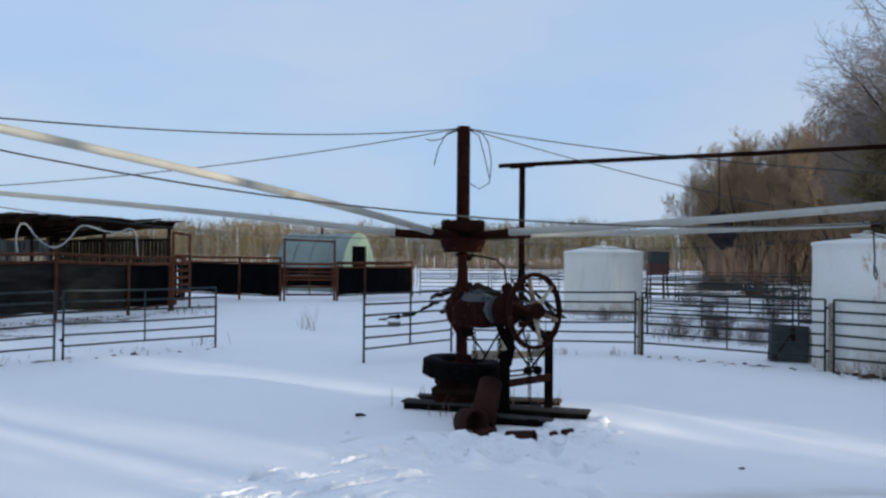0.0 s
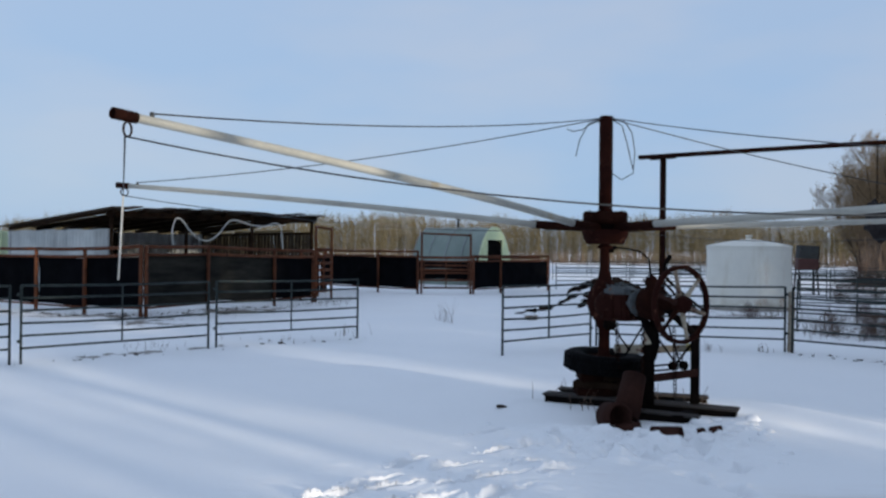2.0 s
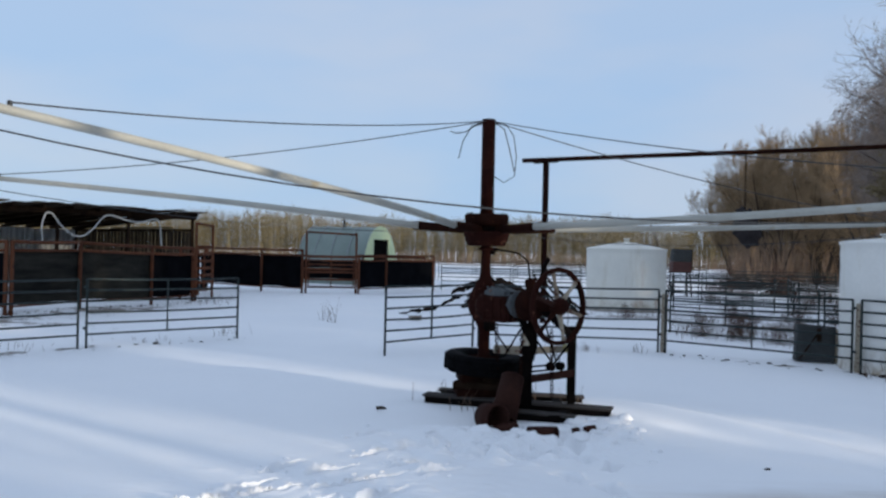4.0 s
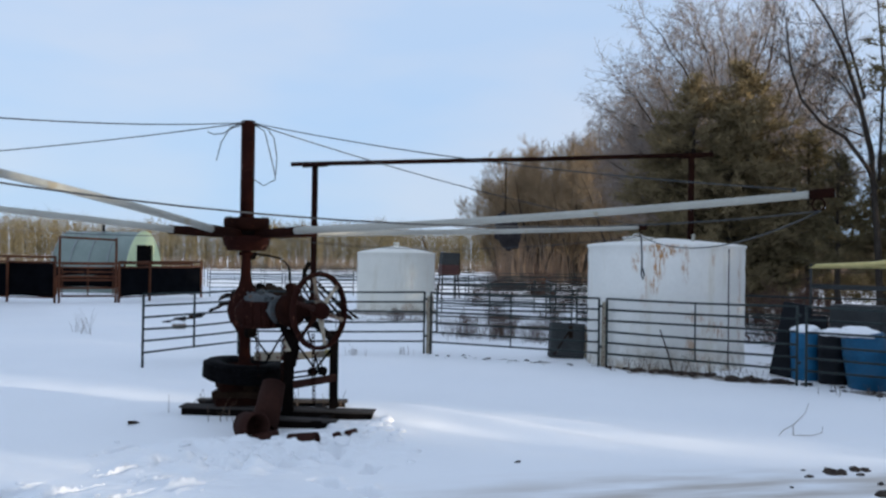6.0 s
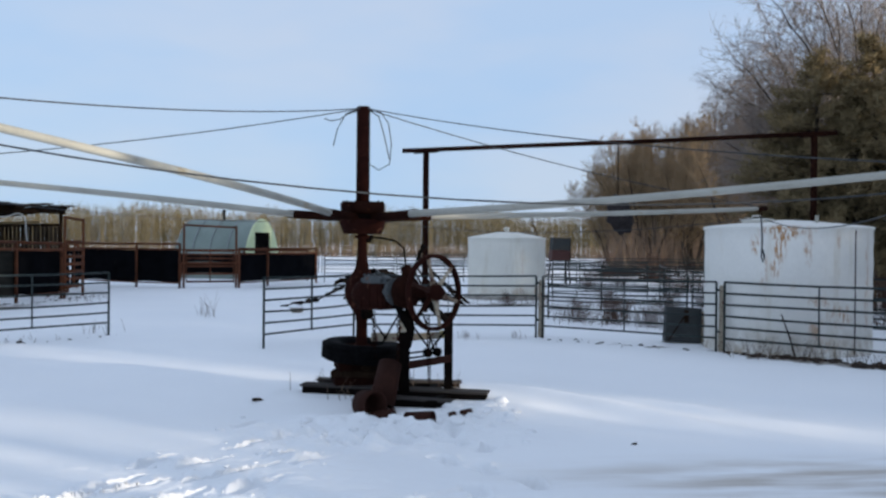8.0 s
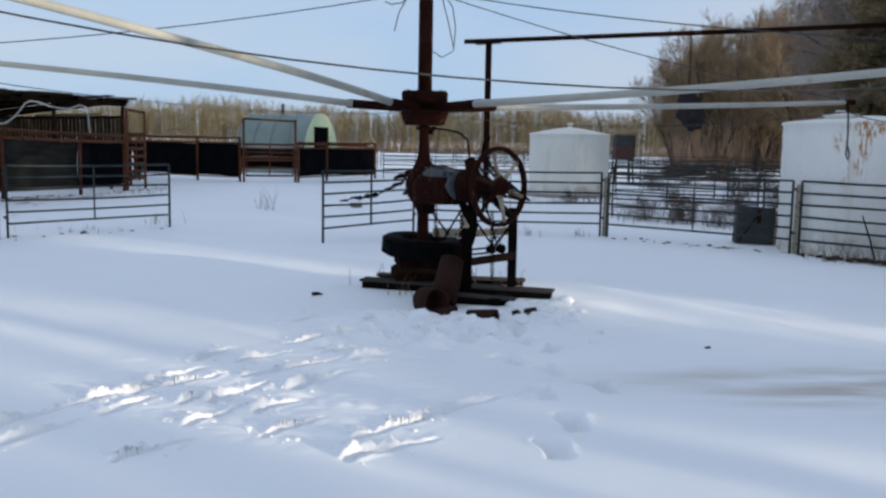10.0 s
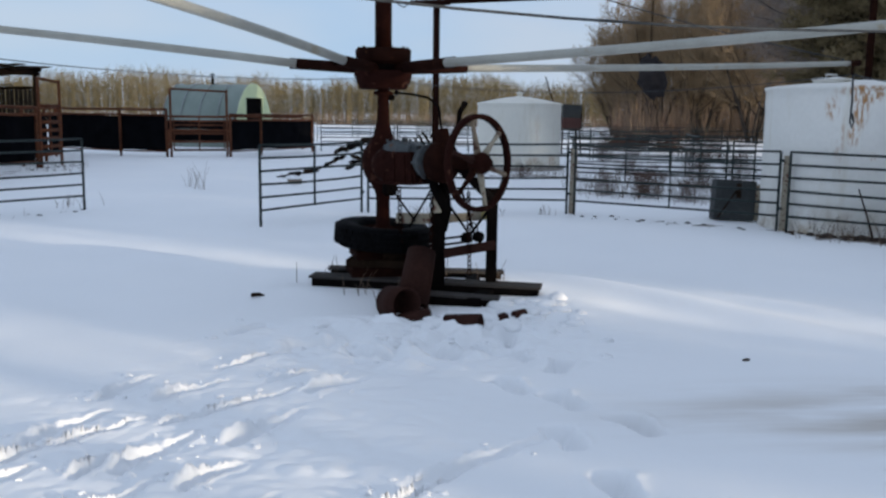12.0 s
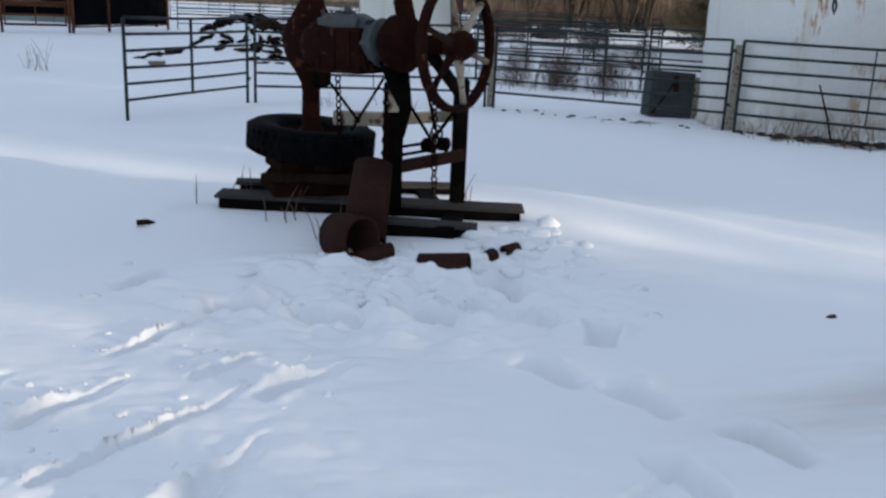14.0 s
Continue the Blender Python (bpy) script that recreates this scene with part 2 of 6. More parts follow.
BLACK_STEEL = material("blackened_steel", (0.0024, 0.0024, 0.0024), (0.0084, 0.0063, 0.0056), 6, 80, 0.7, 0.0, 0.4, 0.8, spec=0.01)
GREY_CAST = material("grey_cast_housing", (0.034, 0.040, 0.042), (0.090, 0.099, 0.103), 7, 70, 0.6, 0.1, 0.4, 0.9, fleck=(0.10, 0.05, 0.03))
CREAM = material("worn_cream_paint", (0.285, 0.240, 0.180), (0.413, 0.360, 0.270), 8, 70, 0.7, 0.0, 0.4, 0.9, fleck=(0.13, 0.05, 0.03), fleck_at=0.55, grainy=0.07)
SPOKE = material("stained_cream_paint", (0.150, 0.112, 0.080), (0.270, 0.215, 0.155), 9, 70, 0.75, 0.0, 0.4, 0.9, fleck=(0.07, 0.028, 0.018), fleck_at=0.52, grainy=0.1)
ARM = material("weathered_white_pipe", (0.310, 0.300, 0.258), (0.425, 0.415, 0.365), 2.5, 50, 0.5, 0.0, 0.15, 0.9, fleck=(0.33, 0.29, 0.21), fleck_at=0.64, grainy=0.07)
CABLE = material("grey_cable", (0.0384, 0.0416, 0.0448), (0.0768, 0.0800, 0.0832), 20, 200, 0.6, 0.2, 0.2, spec=0.1)
ROPE = material("pale_rope", (0.42, 0.42, 0.40), (0.58, 0.58, 0.55), 30, 200, 0.9, 0.0, 0.4)
FENCE = material("green_grey_pipe_paint", (0.0152, 0.0232, 0.0232), (0.0344, 0.0448, 0.0432), 5, 90, 0.5, 0.0, 0.2, 0.8, fleck=(0.09, 0.045, 0.03), fleck_at=0.68, vary=0.15, spec=0.12)
TYRE = material("tyre_rubber", (0.0024, 0.0024, 0.0026), (0.0064, 0.0064, 0.0072), 9, 90, 0.75, 0.0, 0.4, spec=0.03)
WOOD = material("weathered_wood", (0.13, 0.10, 0.075), (0.27, 0.21, 0.16), 3, 60, 0.9, 0.0, 0.5, 0.9, stretch=(1, 1, 6), vary=0.25)
WOOD_DARK = material("dark_wet_wood", (0.0126, 0.0084, 0.0066), (0.0360, 0.0222, 0.0144), 5, 60, 0.85, 0.0, 0.5, 0.9, vary=0.3, spec=0.01)
PLANK_GREY = material("grey_plank", (0.0372, 0.0336, 0.0318), (0.0708, 0.0630, 0.0576), 4, 50, 0.9, 0.0, 0.5, 0.9, stretch=(1, 5, 5), vary=0.2, spec=0.1)
TANK = tank_material("rusted_tank_paint", ((-0.76, -1.33, 2.05, 0.17, 0.50, 1.0), (-0.76, -1.33, 2.2, 0.12, 0.2, 1.0), (-0.65, -1.38, 2.27, 0.60, 0.12, 0.95), (-1.08, -1.08, 2.02, 0.14, 0.26, 0.95), (-0.30, -1.50, 1.95, 0.11, 0.4, 0.8), (-0.82, -1.29, 1.6, 0.12, 0.26, 0.85), (-1.0, -1.15, 1.35, 0.06, 0.2, 0.6), (-0.55, -1.43, 1.25, 0.05, 0.25, 0.6), (0.25, -1.51, 2.1, 0.05, 0.3, 0.6), (-0.1, -1.52, 1.0, 0.3, 0.14, 0.6),
                                          (0.30, -1.5, 0.75, 0.35, 0.28, 0.7), (-0.15, -1.52, 0.5, 0.2, 0.3, 0.7), (0.95, -1.2, 1.2, 0.12, 1.3, 0.55), (-0.95, -1.2, 1.5, 0.04, 0.7, 0.5), (0.1, -1.52, 0.2, 0.4, 0.16, 0.6), (-0.62, -1.4, 2.2, 0.2, 0.16, 0.9)), (1.0, 0.975, 0.91))
TANK_FAR = tank_material("stained_tank_paint", ((0.35, -1.31, 1.4, 0.12, 1.0, 0.45), (0.95, -0.97, 1.2, 0.10, 0.9, 0.5), (-0.2, -1.35, 1.5, 0.08, 0.8, 0.35), (0.9, -1.0, 0.3, 0.3, 0.35, 0.9), (0.2, -1.35, 0.3, 0.3, 0.3, 0.6)), (1.0, 0.965, 0.86))
SHEET = material("black_belting", (0.0026, 0.0030, 0.0036), (0.0069, 0.0073, 0.0089), 1.6, 30, 0.6, 0.0, 0.3, 0.9,
                 fleck=(0.012, 0.011, 0.010), fleck_at=0.68, vary=0.2, spec=0.0)
SHEET_WORN = material("worn_plywood_sheet", (0.0070, 0.0076, 0.0080), (0.042, 0.039, 0.032), 0.9, 30, 0.85, 0.0, 0.3, 0.7, stretch=(0.5, 0.5, 2.6), spec=0.0)
CORRUGATED = material("galvanized_sheet", (0.42, 0.435, 0.43), (0.63, 0.64, 0.62), 1.5, 40, 0.55, 0.15, 0.15, 0.9, fleck=(0.25, 0.17, 0.11), fleck_at=0.7, vary=0.12, grainy=0.07)
ROOF = material("old_roof_boards", (0.032, 0.025, 0.020), (0.091, 0.070, 0.052), 2, 40, 0.9, 0.0, 0.5, 0.9, vary=0.3, spec=0.0)
PLY = material("raw_plywood", (0.42, 0.31, 0.17), (0.56, 0.43, 0.26), 1.5, 40, 0.85, 0.0, 0.2, 0.8, stretch=(1, 1, 4))
HUT_COVER = material("grey_green_cover", (0.165, 0.208, 0.184), (0.262, 0.316, 0.282), 0.7, 20, 0.55, 0.0, 0.2, 0.9, grainy=0.07)
HUT_END = material("pale_green_end_wall", (0.52, 0.60, 0.36), (0.66, 0.74, 0.46), 0.8, 20, 0.7, 0.0, 0.2, 0.8, grainy=0.07)
DARK = material("doorway_shade", (0.0030, 0.0030, 0.0035), (0.0075, 0.0070, 0.0070), 3, 40, 0.95, 0.0, 0.2, spec=0.0)
BLUE = material("blue_plastic", (0.004, 0.062, 0.135), (0.008, 0.11, 0.22), 2, 50, 0.4, 0.0, 0.08, 0.7, vary=0.25, spec=0.25)
BLACK_PLASTIC = material("black_plastic", (0.0048, 0.0058, 0.0077), (0.0106, 0.0120, 0.0154), 2, 50, 0.45, 0.0, 0.1, 0.7, spec=0.1)
YELLOW = material("yellowed_foam", (0.46, 0.38, 0.15), (0.60, 0.50, 0.22), 6, 50, 0.8, 0.0, 0.3, 0.7)
GALV = material("galvanized_pipe", (0.22, 0.24, 0.25), (0.36, 0.38, 0.39), 6, 80, 0.4, 0.5, 0.15, 0.8)
GREY_BOX = material("grey_weathered_panel", (0.0330, 0.0360, 0.0372), (0.0600, 0.0630, 0.0630), 2.5, 40, 0.7, 0.0, 0.2, 0.9, fleck=(0.15, 0.13, 0.11), fleck_at=0.68, spec=0.1)
SACK = material("dark_weathered_sacking", (0.022, 0.019, 0.020), (0.050, 0.043, 0.042), 5, 40, 0.95, 0.0, 0.6, 0.9, spec=0.02)
CONCRETE = material("dirty_concrete", (0.24, 0.22, 0.20), (0.36, 0.34, 0.31), 3, 50, 0.9, 0.0, 0.4)
BARK = material("grey_bark", (0.026, 0.021, 0.018), (0.066, 0.054, 0.045), 6, 60, 0.95, 0.0, 0.6, 0.9, spec=0.05)
TWIG = material("bare_twigs", (0.1421, 0.1001, 0.0754), (0.2494, 0.1842, 0.1377), 1.2, 30, 0.95, 0.0, 0.0, 0.9, spec=0.05)
GREY_TWIG = material("grey_brown_twigs", (0.20, 0.165, 0.145), (0.33, 0.275, 0.24), 1.0, 30, 0.95, 0.0, 0.0, 0.9, spec=0.05)
TWIG_GOLD = material("orange_willow_twigs", (0.195, 0.136, 0.082), (0.315, 0.225, 0.138), 0.8, 30, 0.95, 0.0, 0.0, 0.9, spec=0.05)
ASPEN = material("pale_aspen_stems", (0.14, 0.114, 0.066), (0.255, 0.21, 0.13), 0.35, 6, 0.95, 0.0, 0.0, 0.9, spec=0.05)
ASPEN_TWIG = material("aspen_twigs", (0.10, 0.082, 0.046), (0.178, 0.145, 0.082), 0.12, 2, 0.95, 0.0, 0.0, 0.9, spec=0.05)
NEEDLES_WARM = material("olive_brown_needles", (0.155, 0.122, 0.066), (0.275, 0.210, 0.118), 0.7, 14, 0.85, 0.0, 0.0, 0.9, spec=0.05)
NEEDLES = material("pine_needles", (0.10, 0.083, 0.042), (0.21, 0.165, 0.09), 0.9, 14, 0.8, 0.0, 0.0, 0.9, spec=0.1)
SHRUB = material("red_brown_twigs", (0.050, 0.030, 0.026), (0.12, 0.072, 0.055), 3, 30, 0.95, 0.0, 0.0, 0.9, spec=0.05)
DRY_GRASS = material("dry_stalks", (0.075, 0.050, 0.038), (0.16, 0.11, 0.075), 3, 30, 0.95, 0.0, 0.0, 0.9)
DUNG = material("dark_clods", (0.018, 0.012, 0.009), (0.05, 0.035, 0.025), 9, 80, 0.95, 0.0, 0.5)
DULL_RED = material("dull_red_bin", (0.051, 0.018, 0.016), (0.084, 0.033, 0.027), 3, 50, 0.7, 0.0, 0.3)


# ---- mesh helpers ----
def frame_of(way):
    way = Vector(way).normalized()
    side = way.cross(Vector((0, 0, 1)))
    if side.length < 1e-3:
        side = Vector((1, 0, 0))
    side.normalize()
    return way, side, side.cross(way)


def tube(bm, pts, radii, sides=8, caps=True):
    """A round bar along points; radii is one number or one for each point."""
    pts = [Vector(p) for p in pts]
    if not isinstance(radii, (list, tuple)):
        radii = [radii] * len(pts)
    rings, last = [], None
    for i, p in enumerate(pts):
        way = pts[min(i + 1, len(pts) - 1)] - pts[max(i - 1, 0)]
        way, a, b = frame_of(way)
        if last is not None:
            a = (last - way * last.dot(way)).normalized()
            b = a.cross(way)
        last = a
        rings.append([bm.verts.new(p + (a * math.cos(2 * math.pi * k / sides) + b * math.sin(2 * math.pi * k / sides)) * radii[i]) for k in range(sides)])
    for r0, r1 in zip(rings, rings[1:]):
        for k in range(sides):
            f = bm.faces.new((r0[k], r0[(k + 1) % sides], r1[(k + 1) % sides], r1[k]))
            f.smooth = sides > 5
    if caps:
        bm.faces.new(rings[0][::-1])
        bm.faces.new(rings[-1])
    return bm


def box(bm, centre, size, turn=None, bevel=0.0):
    """A box with chamfered edges; turn is a 3x3 or Euler in degrees."""
    res = bmesh.ops.create_cube(bm, size=1.0)
    vs = res["verts"]
    m = Matrix.Diagonal((*size, 1))
    if turn is not None:
        m = Euler([radians(a) for a in turn]).to_matrix().to_4x4() @ m
    bmesh.ops.transform(bm, matrix=Matrix.Translation(centre) @ m, verts=vs)
    if bevel:
        es = list({e for v in vs for e in v.link_edges})
        bmesh.ops.bevel(bm, geom=es, offset=bevel, segments=1, affect="EDGES", profile=0.5)
    return bm


def bar(bm, p0, p1, w, h, bevel=0.004, up=(0, 0, 1)):
    """A rectangular bar from p0 to p1, w across and h high."""
    p0, p1 = Vector(p0), Vector(p1)
    way = (p1 - p0).normalized()
    side = way.cross(Vector(up))
    if side.length < 1e-3:
        side = Vector((1, 0, 0))
    side.normalize()
    top = side.cross(way)
    vs = []
    for p in (p0, p1):
        for a, b in ((-1, -1), (1, -1), (1, 1), (-1, 1)):
            vs.append(bm.verts.new(p + side * (a * w / 2) + top * (b * h / 2)))
    fs = [bm.faces.new([vs[i] for i in q]) for q in ((3, 2, 1, 0), (4, 5, 6, 7), (0, 1, 5, 4), (1, 2, 6, 5), (2, 3, 7, 6), (3, 0, 4, 7))]
    if bevel:
        es = list({e for f in fs for e in f.edges})
        bmesh.ops.bevel(bm, geom=es, offset=bevel, segments=1, affect="EDGES", profile=0.5)
    return bm


def lathe(bm, profile, segments=32, m=None, closed=False):
    """Turns (radius, height) pairs round z."""
    m = m or Matrix()
    rings = []
    for r, z in profile:
        if r < 1e-4:
            rings.append([bm.verts.new(m @ Vector((0, 0, z)))])
        else:
            rings.append([bm.verts.new(m @ Vector((r * math.cos(2 * math.pi * k / segments), r * math.sin(2 * math.pi * k / segments), z))) for k in range(segments)])
    pairs = list(zip(rings, rings[1:]))
    if closed:
        pairs.append((rings[-1], rings[0]))
    for a, b in pairs:
        for k in range(segments):
            k2 = (k + 1) % segments
            if len(a) == 1 and len(b) == 1:
                continue
            if len(a) == 1:
                f = bm.faces.new((a[0], b[k2], b[k]))
            elif len(b) == 1:
                f = bm.faces.new((a[k], a[k2], b[0]))
            else:
                f = bm.faces.new((a[k], a[k2], b[k2], b[k]))
            f.smooth = True
    return bm


def ring(bm, centre, axis, radius, thick, segments=24, sides=8):
    way, a, b = frame_of(axis)
    c = Vector(centre)
    loops = []
    for i in range(segments):
        t = 2 * math.pi * i / segments
        out = a * math.cos(t) + b * math.sin(t)
        loops.append([bm.verts.new(c + out * (radius + thick * math.cos(2 * math.pi * k / sides)) + way * (thick * math.sin(2 * math.pi * k / sides))) for k in range(sides)])
    for i in range(segments):
        r0, r1 = loops[i], loops[(i + 1) % segments]
        for k in range(sides):
            f = bm.faces.new((r0[k], r0[(k + 1) % sides], r1[(k + 1) % sides], r1[k]))
            f.smooth = True
    return bm


def along(axis, at=(0, 0, 0)):
    """A matrix whose z runs along axis, at a place."""
    way, a, b = frame_of(axis)
    m = Matrix((a, b, way)).transposed().to_4x4()
    if m.determinant() < 0:
        m = Matrix((b, a, way)).transposed().to_4x4()
    return Matrix.Translation(at) @ m


def to_mesh(name, bm, mat):
    me = bpy.data.meshes.new(name)
    bmesh.ops.recalc_face_normals(bm, faces=bm.faces)
    bm.to_mesh(me)
    bm.free()
    me.materials.append(mat)
    return me


def part(name, bm, mat, parent, label=""):
    ob = new(name, to_mesh(name, bm, mat))
    ob.parent = parent
    if label:
        tagged(ob, label)
    return ob


def thing(name, at, label, category, group="", kind="", turn=0.0):
    ob = new(name)
    ob.empty_display_size = 0.2
    ob.matrix_world = pose(*at, 0, 0, turn)
    return tagged(ob, label, category, group, kind)


def solid(name, bm, mat, label, category, group="", kind="", at=(0, 0, 0), turn=0.0):
    ob = new(name, to_mesh(name, bm, mat))
    ob.matrix_world = pose(*at, 0, 0, turn)
    return tagged(ob, label, category, group, kind)


def raw_mesh(name, verts, faces, mat):
    me = bpy.data.meshes.new(name)
    me.from_pydata(verts, [], faces)
    me.materials.append(mat)
    return me


def sag(p0, p1, drop, n=12):
    p0, p1 = Vector(p0), Vector(p1)
    return [p0.lerp(p1, i / n) - Vector((0, 0, drop * 4 * (i / n) * (1 - i / n))) for i in range(n + 1)]


# ---- ground ----
rng = np.random.default_rng(7)


def spread(parts):
    out = [parts[0][0]]
    for lo, hi, step in parts:
        k = max(1, int(round((hi - lo) / step)))
        out += list(np.linspace(lo, hi, k + 1)[1:])
    return np.array(out)


GX = spread(((-3000, -600, 800), (-600, -120, 60), (-120, -30, 6), (-30, -10, 1.0), (-10, -3.4, 0.22), (-3.4, -2.9, 0.08), (-2.9, 1.7, 0.018), (1.7, 4.0, 0.08), (4.0, 10, 0.22), (10, 34, 1.0), (34, 130, 6), (130, 600, 60), (600, 3000, 800)))
GY = spread(((-600, -60, 60), (-60, -6, 6), (-6, 3, 1.0), (3, 5.6, 0.2), (5.6, 10.7, 0.018), (10.7, 13, 0.08), (13, 20, 0.2), (20, 50, 0.8), (50, 200, 5), (200, 800, 60), (800, 4000, 800)))


def waves(x, y, length, seed, count=7):
    r = np.random.default_rng(seed)
    out = 0
    for _ in range(count):
        a, ph, k = r.uniform(0, 2 * math.pi), r.uniform(0, 2 * math.pi), 2 * math.pi / (length * r.uniform(0.6, 1.6))
        out = out + np.sin(k * (x * math.cos(a) + y * math.sin(a)) + ph)
    return out / count


def bump_at(x, y, cx, cy, rx, ry, turn, height):
    c, s = math.cos(radians(turn)), math.sin(radians(turn))
    u, v = ((x - cx) * c + (y - cy) * s) / rx, (-(x - cx) * s + (y - cy) * c) / ry
    return height * np.exp(-(u * u + v * v))


# dragged marks in the snow: x, y, half length, direction
SCUFFS = [(-2.11, 7.07, 0.22, 42), (-1.89, 7.66, 0.30, 60), (-1.78, 7.43, 0.48, 48), (-1.76, 8.43, 0.28, 67), (-1.30, 8.35, 0.26, 46), (-0.96, 8.02, 0.46, 42), (-0.70, 7.63, 0.32, 56), (-0.64, 8.65, 0.18, 38), (-1.52, 7.08, 0.22, 62),
          (-1.28, 7.24, 0.30, 60), (-1.29, 6.65, 0.30, 58), (-0.94, 6.85, 0.18, 50), (-2.00, 6.79, 0.22, 64), (0.04, 6.50, 0.46, 46), (0.50, 6.98, 0.50, 38), (-0.08, 5.95, 0.30, 38), (-1.52, 5.88, 0.24, 48), (-0.30, 8.42, 0.24, 34), (-0.95, 9.18, 0.34, 50),
          (-2.50, 6.55, 0.42, 60), (-2.35, 6.15, 0.30, 58), (-0.75, 6.35, 0.24, 50)]
STEPS = [(0.83, 8.34, 118), (1.29, 8.80, 60), (1.14, 7.98, 114), (0.99, 7.28, 98), (1.47, 7.48, 110), (-1.15, 10.02, 30), (1.02, 9.16, 120), (0.70, 9.35, 130), (1.10, 6.55, 95), (0.90, 6.0, 92), (0.45, 9.25, 150), (-0.1, 9.35, 160), (-0.6, 9.6, 170), (1.0, 9.62, 120)]


def trench(x, y, cx, cy, ln, wd, turn, depth, rim):
    """A dragged groove: deep and blunt where it starts, running out shallow, with snow thrown up on one side."""
    c, s = math.cos(radians(turn)), math.sin(radians(turn))
    u, v = (x - cx) * c + (y - cy) * s, -(x - cx) * s + (y - cy) * c
    t = np.clip((u + ln) / (2 * ln), 0.0, 1.0)
    run = (1 - t) ** 0.6 / (1 + np.exp(np.clip(-(u + ln) / 0.018, -40, 40))) / (1 + np.exp(np.clip((u - ln) / 0.018, -40, 40)))
    wide = wd * (1.15 - 0.55 * t)
    v = v + 0.012 * np.sin(u * 19 + cy * 9)
    ragged = np.clip(0.70 + 0.40 * np.sin(u * 9 + cx * 31) + 0.45 * np.sin(u * 23 + cy * 17) * np.sin(u * 41 + v * 24 + cx * 7), 0.0, 1.35)
    return run * (-depth * (0.55 + 0.5 * ragged) * np.exp(-((v / wide) ** 6)) + rim * ragged * np.exp(-(((v - 1.5 * wide) / (0.55 * wide)) ** 2)) + 0.3 * rim * ragged * np.exp(-(((v + 1.4 * wide) / (0.4 * wide)) ** 2)))


def ground_height(x, y):
    near = np.exp(-((x * x + (y - 12) ** 2) / 40.0**2))
    h = 0.05 * waves(x, y, 9.0, 3) * near + 0.012 * waves(x, y, 1.6, 5) * near + 0.35 * waves(x, y, 120.0, 8) * (1 - np.exp(-((x * x + (y - 12) ** 2) / 90.0**2)))
    # long low drift that runs past the machine
    h = h + bump_at(x, y, 2.75, 11.0, 1.7, 0.27, -53, 0.10) + bump_at(x, y, 4.0, 10.6, 1.0, 0.2, -50, 0.05) + bump_at(x, y, -1.0, 11.45, 0.36, 0.05, 31, 0.05) + bump_at(x, y, -4.2, 16.0, 6.0, 0.8, -28, 0.07) + bump_at(x, y, 0.3, 11.6, 1.8, 0.9, -8, 0.08)
    # trampled snow before the machine
    rough = np.exp(-(((x - 0.35) / 1.05) ** 2 + ((y - 9.52) / 0.58) ** 2)) + 0.16 * np.exp(-(((x + 1.1) / 1.4) ** 2 + ((y - 7.4) / 1.3) ** 2))
    h = h + rough * (0.24 * np.abs(waves(x, y, 0.50, 11, 9)) + 0.20 * np.abs(waves(x, y, 0.24, 12, 9)) - 0.125 + 0.035 * waves(x, y, 0.1, 13, 9))
    h = h + bump_at(x, y, 1.85, 10.75, 0.5, 0.3, -20, 0.05) + bump_at(x, y, -0.35, 10.15, 0.5, 0.3, 10, 0.06) + bump_at(x, y, 0.95, 9.75, 0.6, 0.25, -10, 0.05)
    # snow banked against the skids
    h = h + bump_at(x, y, 0.45, 11.5, 1.5, 0.6, -12, 0.02) + bump_at(x, y, -0.85, 11.35, 0.35, 0.2, -10, 0.05) + bump_at(x, y, 1.45, 10.35, 0.5, 0.25, -25, 0.07) + bump_at(x, y, 0.45, 9.85, 0.6, 0.2, -12, 0.05)
    for k, (cx, cy, ln, a) in enumerate(SCUFFS):
        h = h + trench(x, y, cx, cy, ln * 1.15, 0.038 + 0.012 * math.sin(k * 2.3), a, 0.10 + 0.02 * math.sin(k * 1.7), 0.062 + 0.022 * math.cos(k * 2.9))
    for cx, cy, a in STEPS:
        h = h + trench(x, y, cx, cy, 0.17, 0.085, a + 180, 0.17, 0.03) + trench(x, y, cx, cy, 0.17, 0.07, a, 0.08, 0.0)
    # bank under the pens and round the fence feet
    h = h + bump_at(x, y, -12.5, 24.5, 4.0, 1.0, 70, 0.16)
    return h


def height_at(x, y):
    return float(ground_height(np.array([float(x)]), np.array([float(y)]))[0])


gx, gy = np.meshgrid(GX, GY, indexing="ij")
gz = ground_height(gx, gy)
nx, ny = gx.shape
idx = np.arange(nx * ny).reshape(nx, ny)
gfaces = np.stack([idx[:-1, :-1], idx[1:, :-1], idx[1:, 1:], idx[:-1, 1:]], -1).reshape(-1, 4)
gme = raw_mesh("ground", np.stack([gx, gy, gz], -1).reshape(-1, 3).tolist(), gfaces.tolist(), SNOW)
gme.polygons.foreach_set("use_smooth", [True] * len(gme.polygons))
tagged(new("ground", gme), "snow-covered farmyard with drifts, footprints and scuffed patches", "ground", "", "structure")


# ---- pipe fence panels ----
FENCE_TOP, FENCE_LOW = 1.31, 0.26


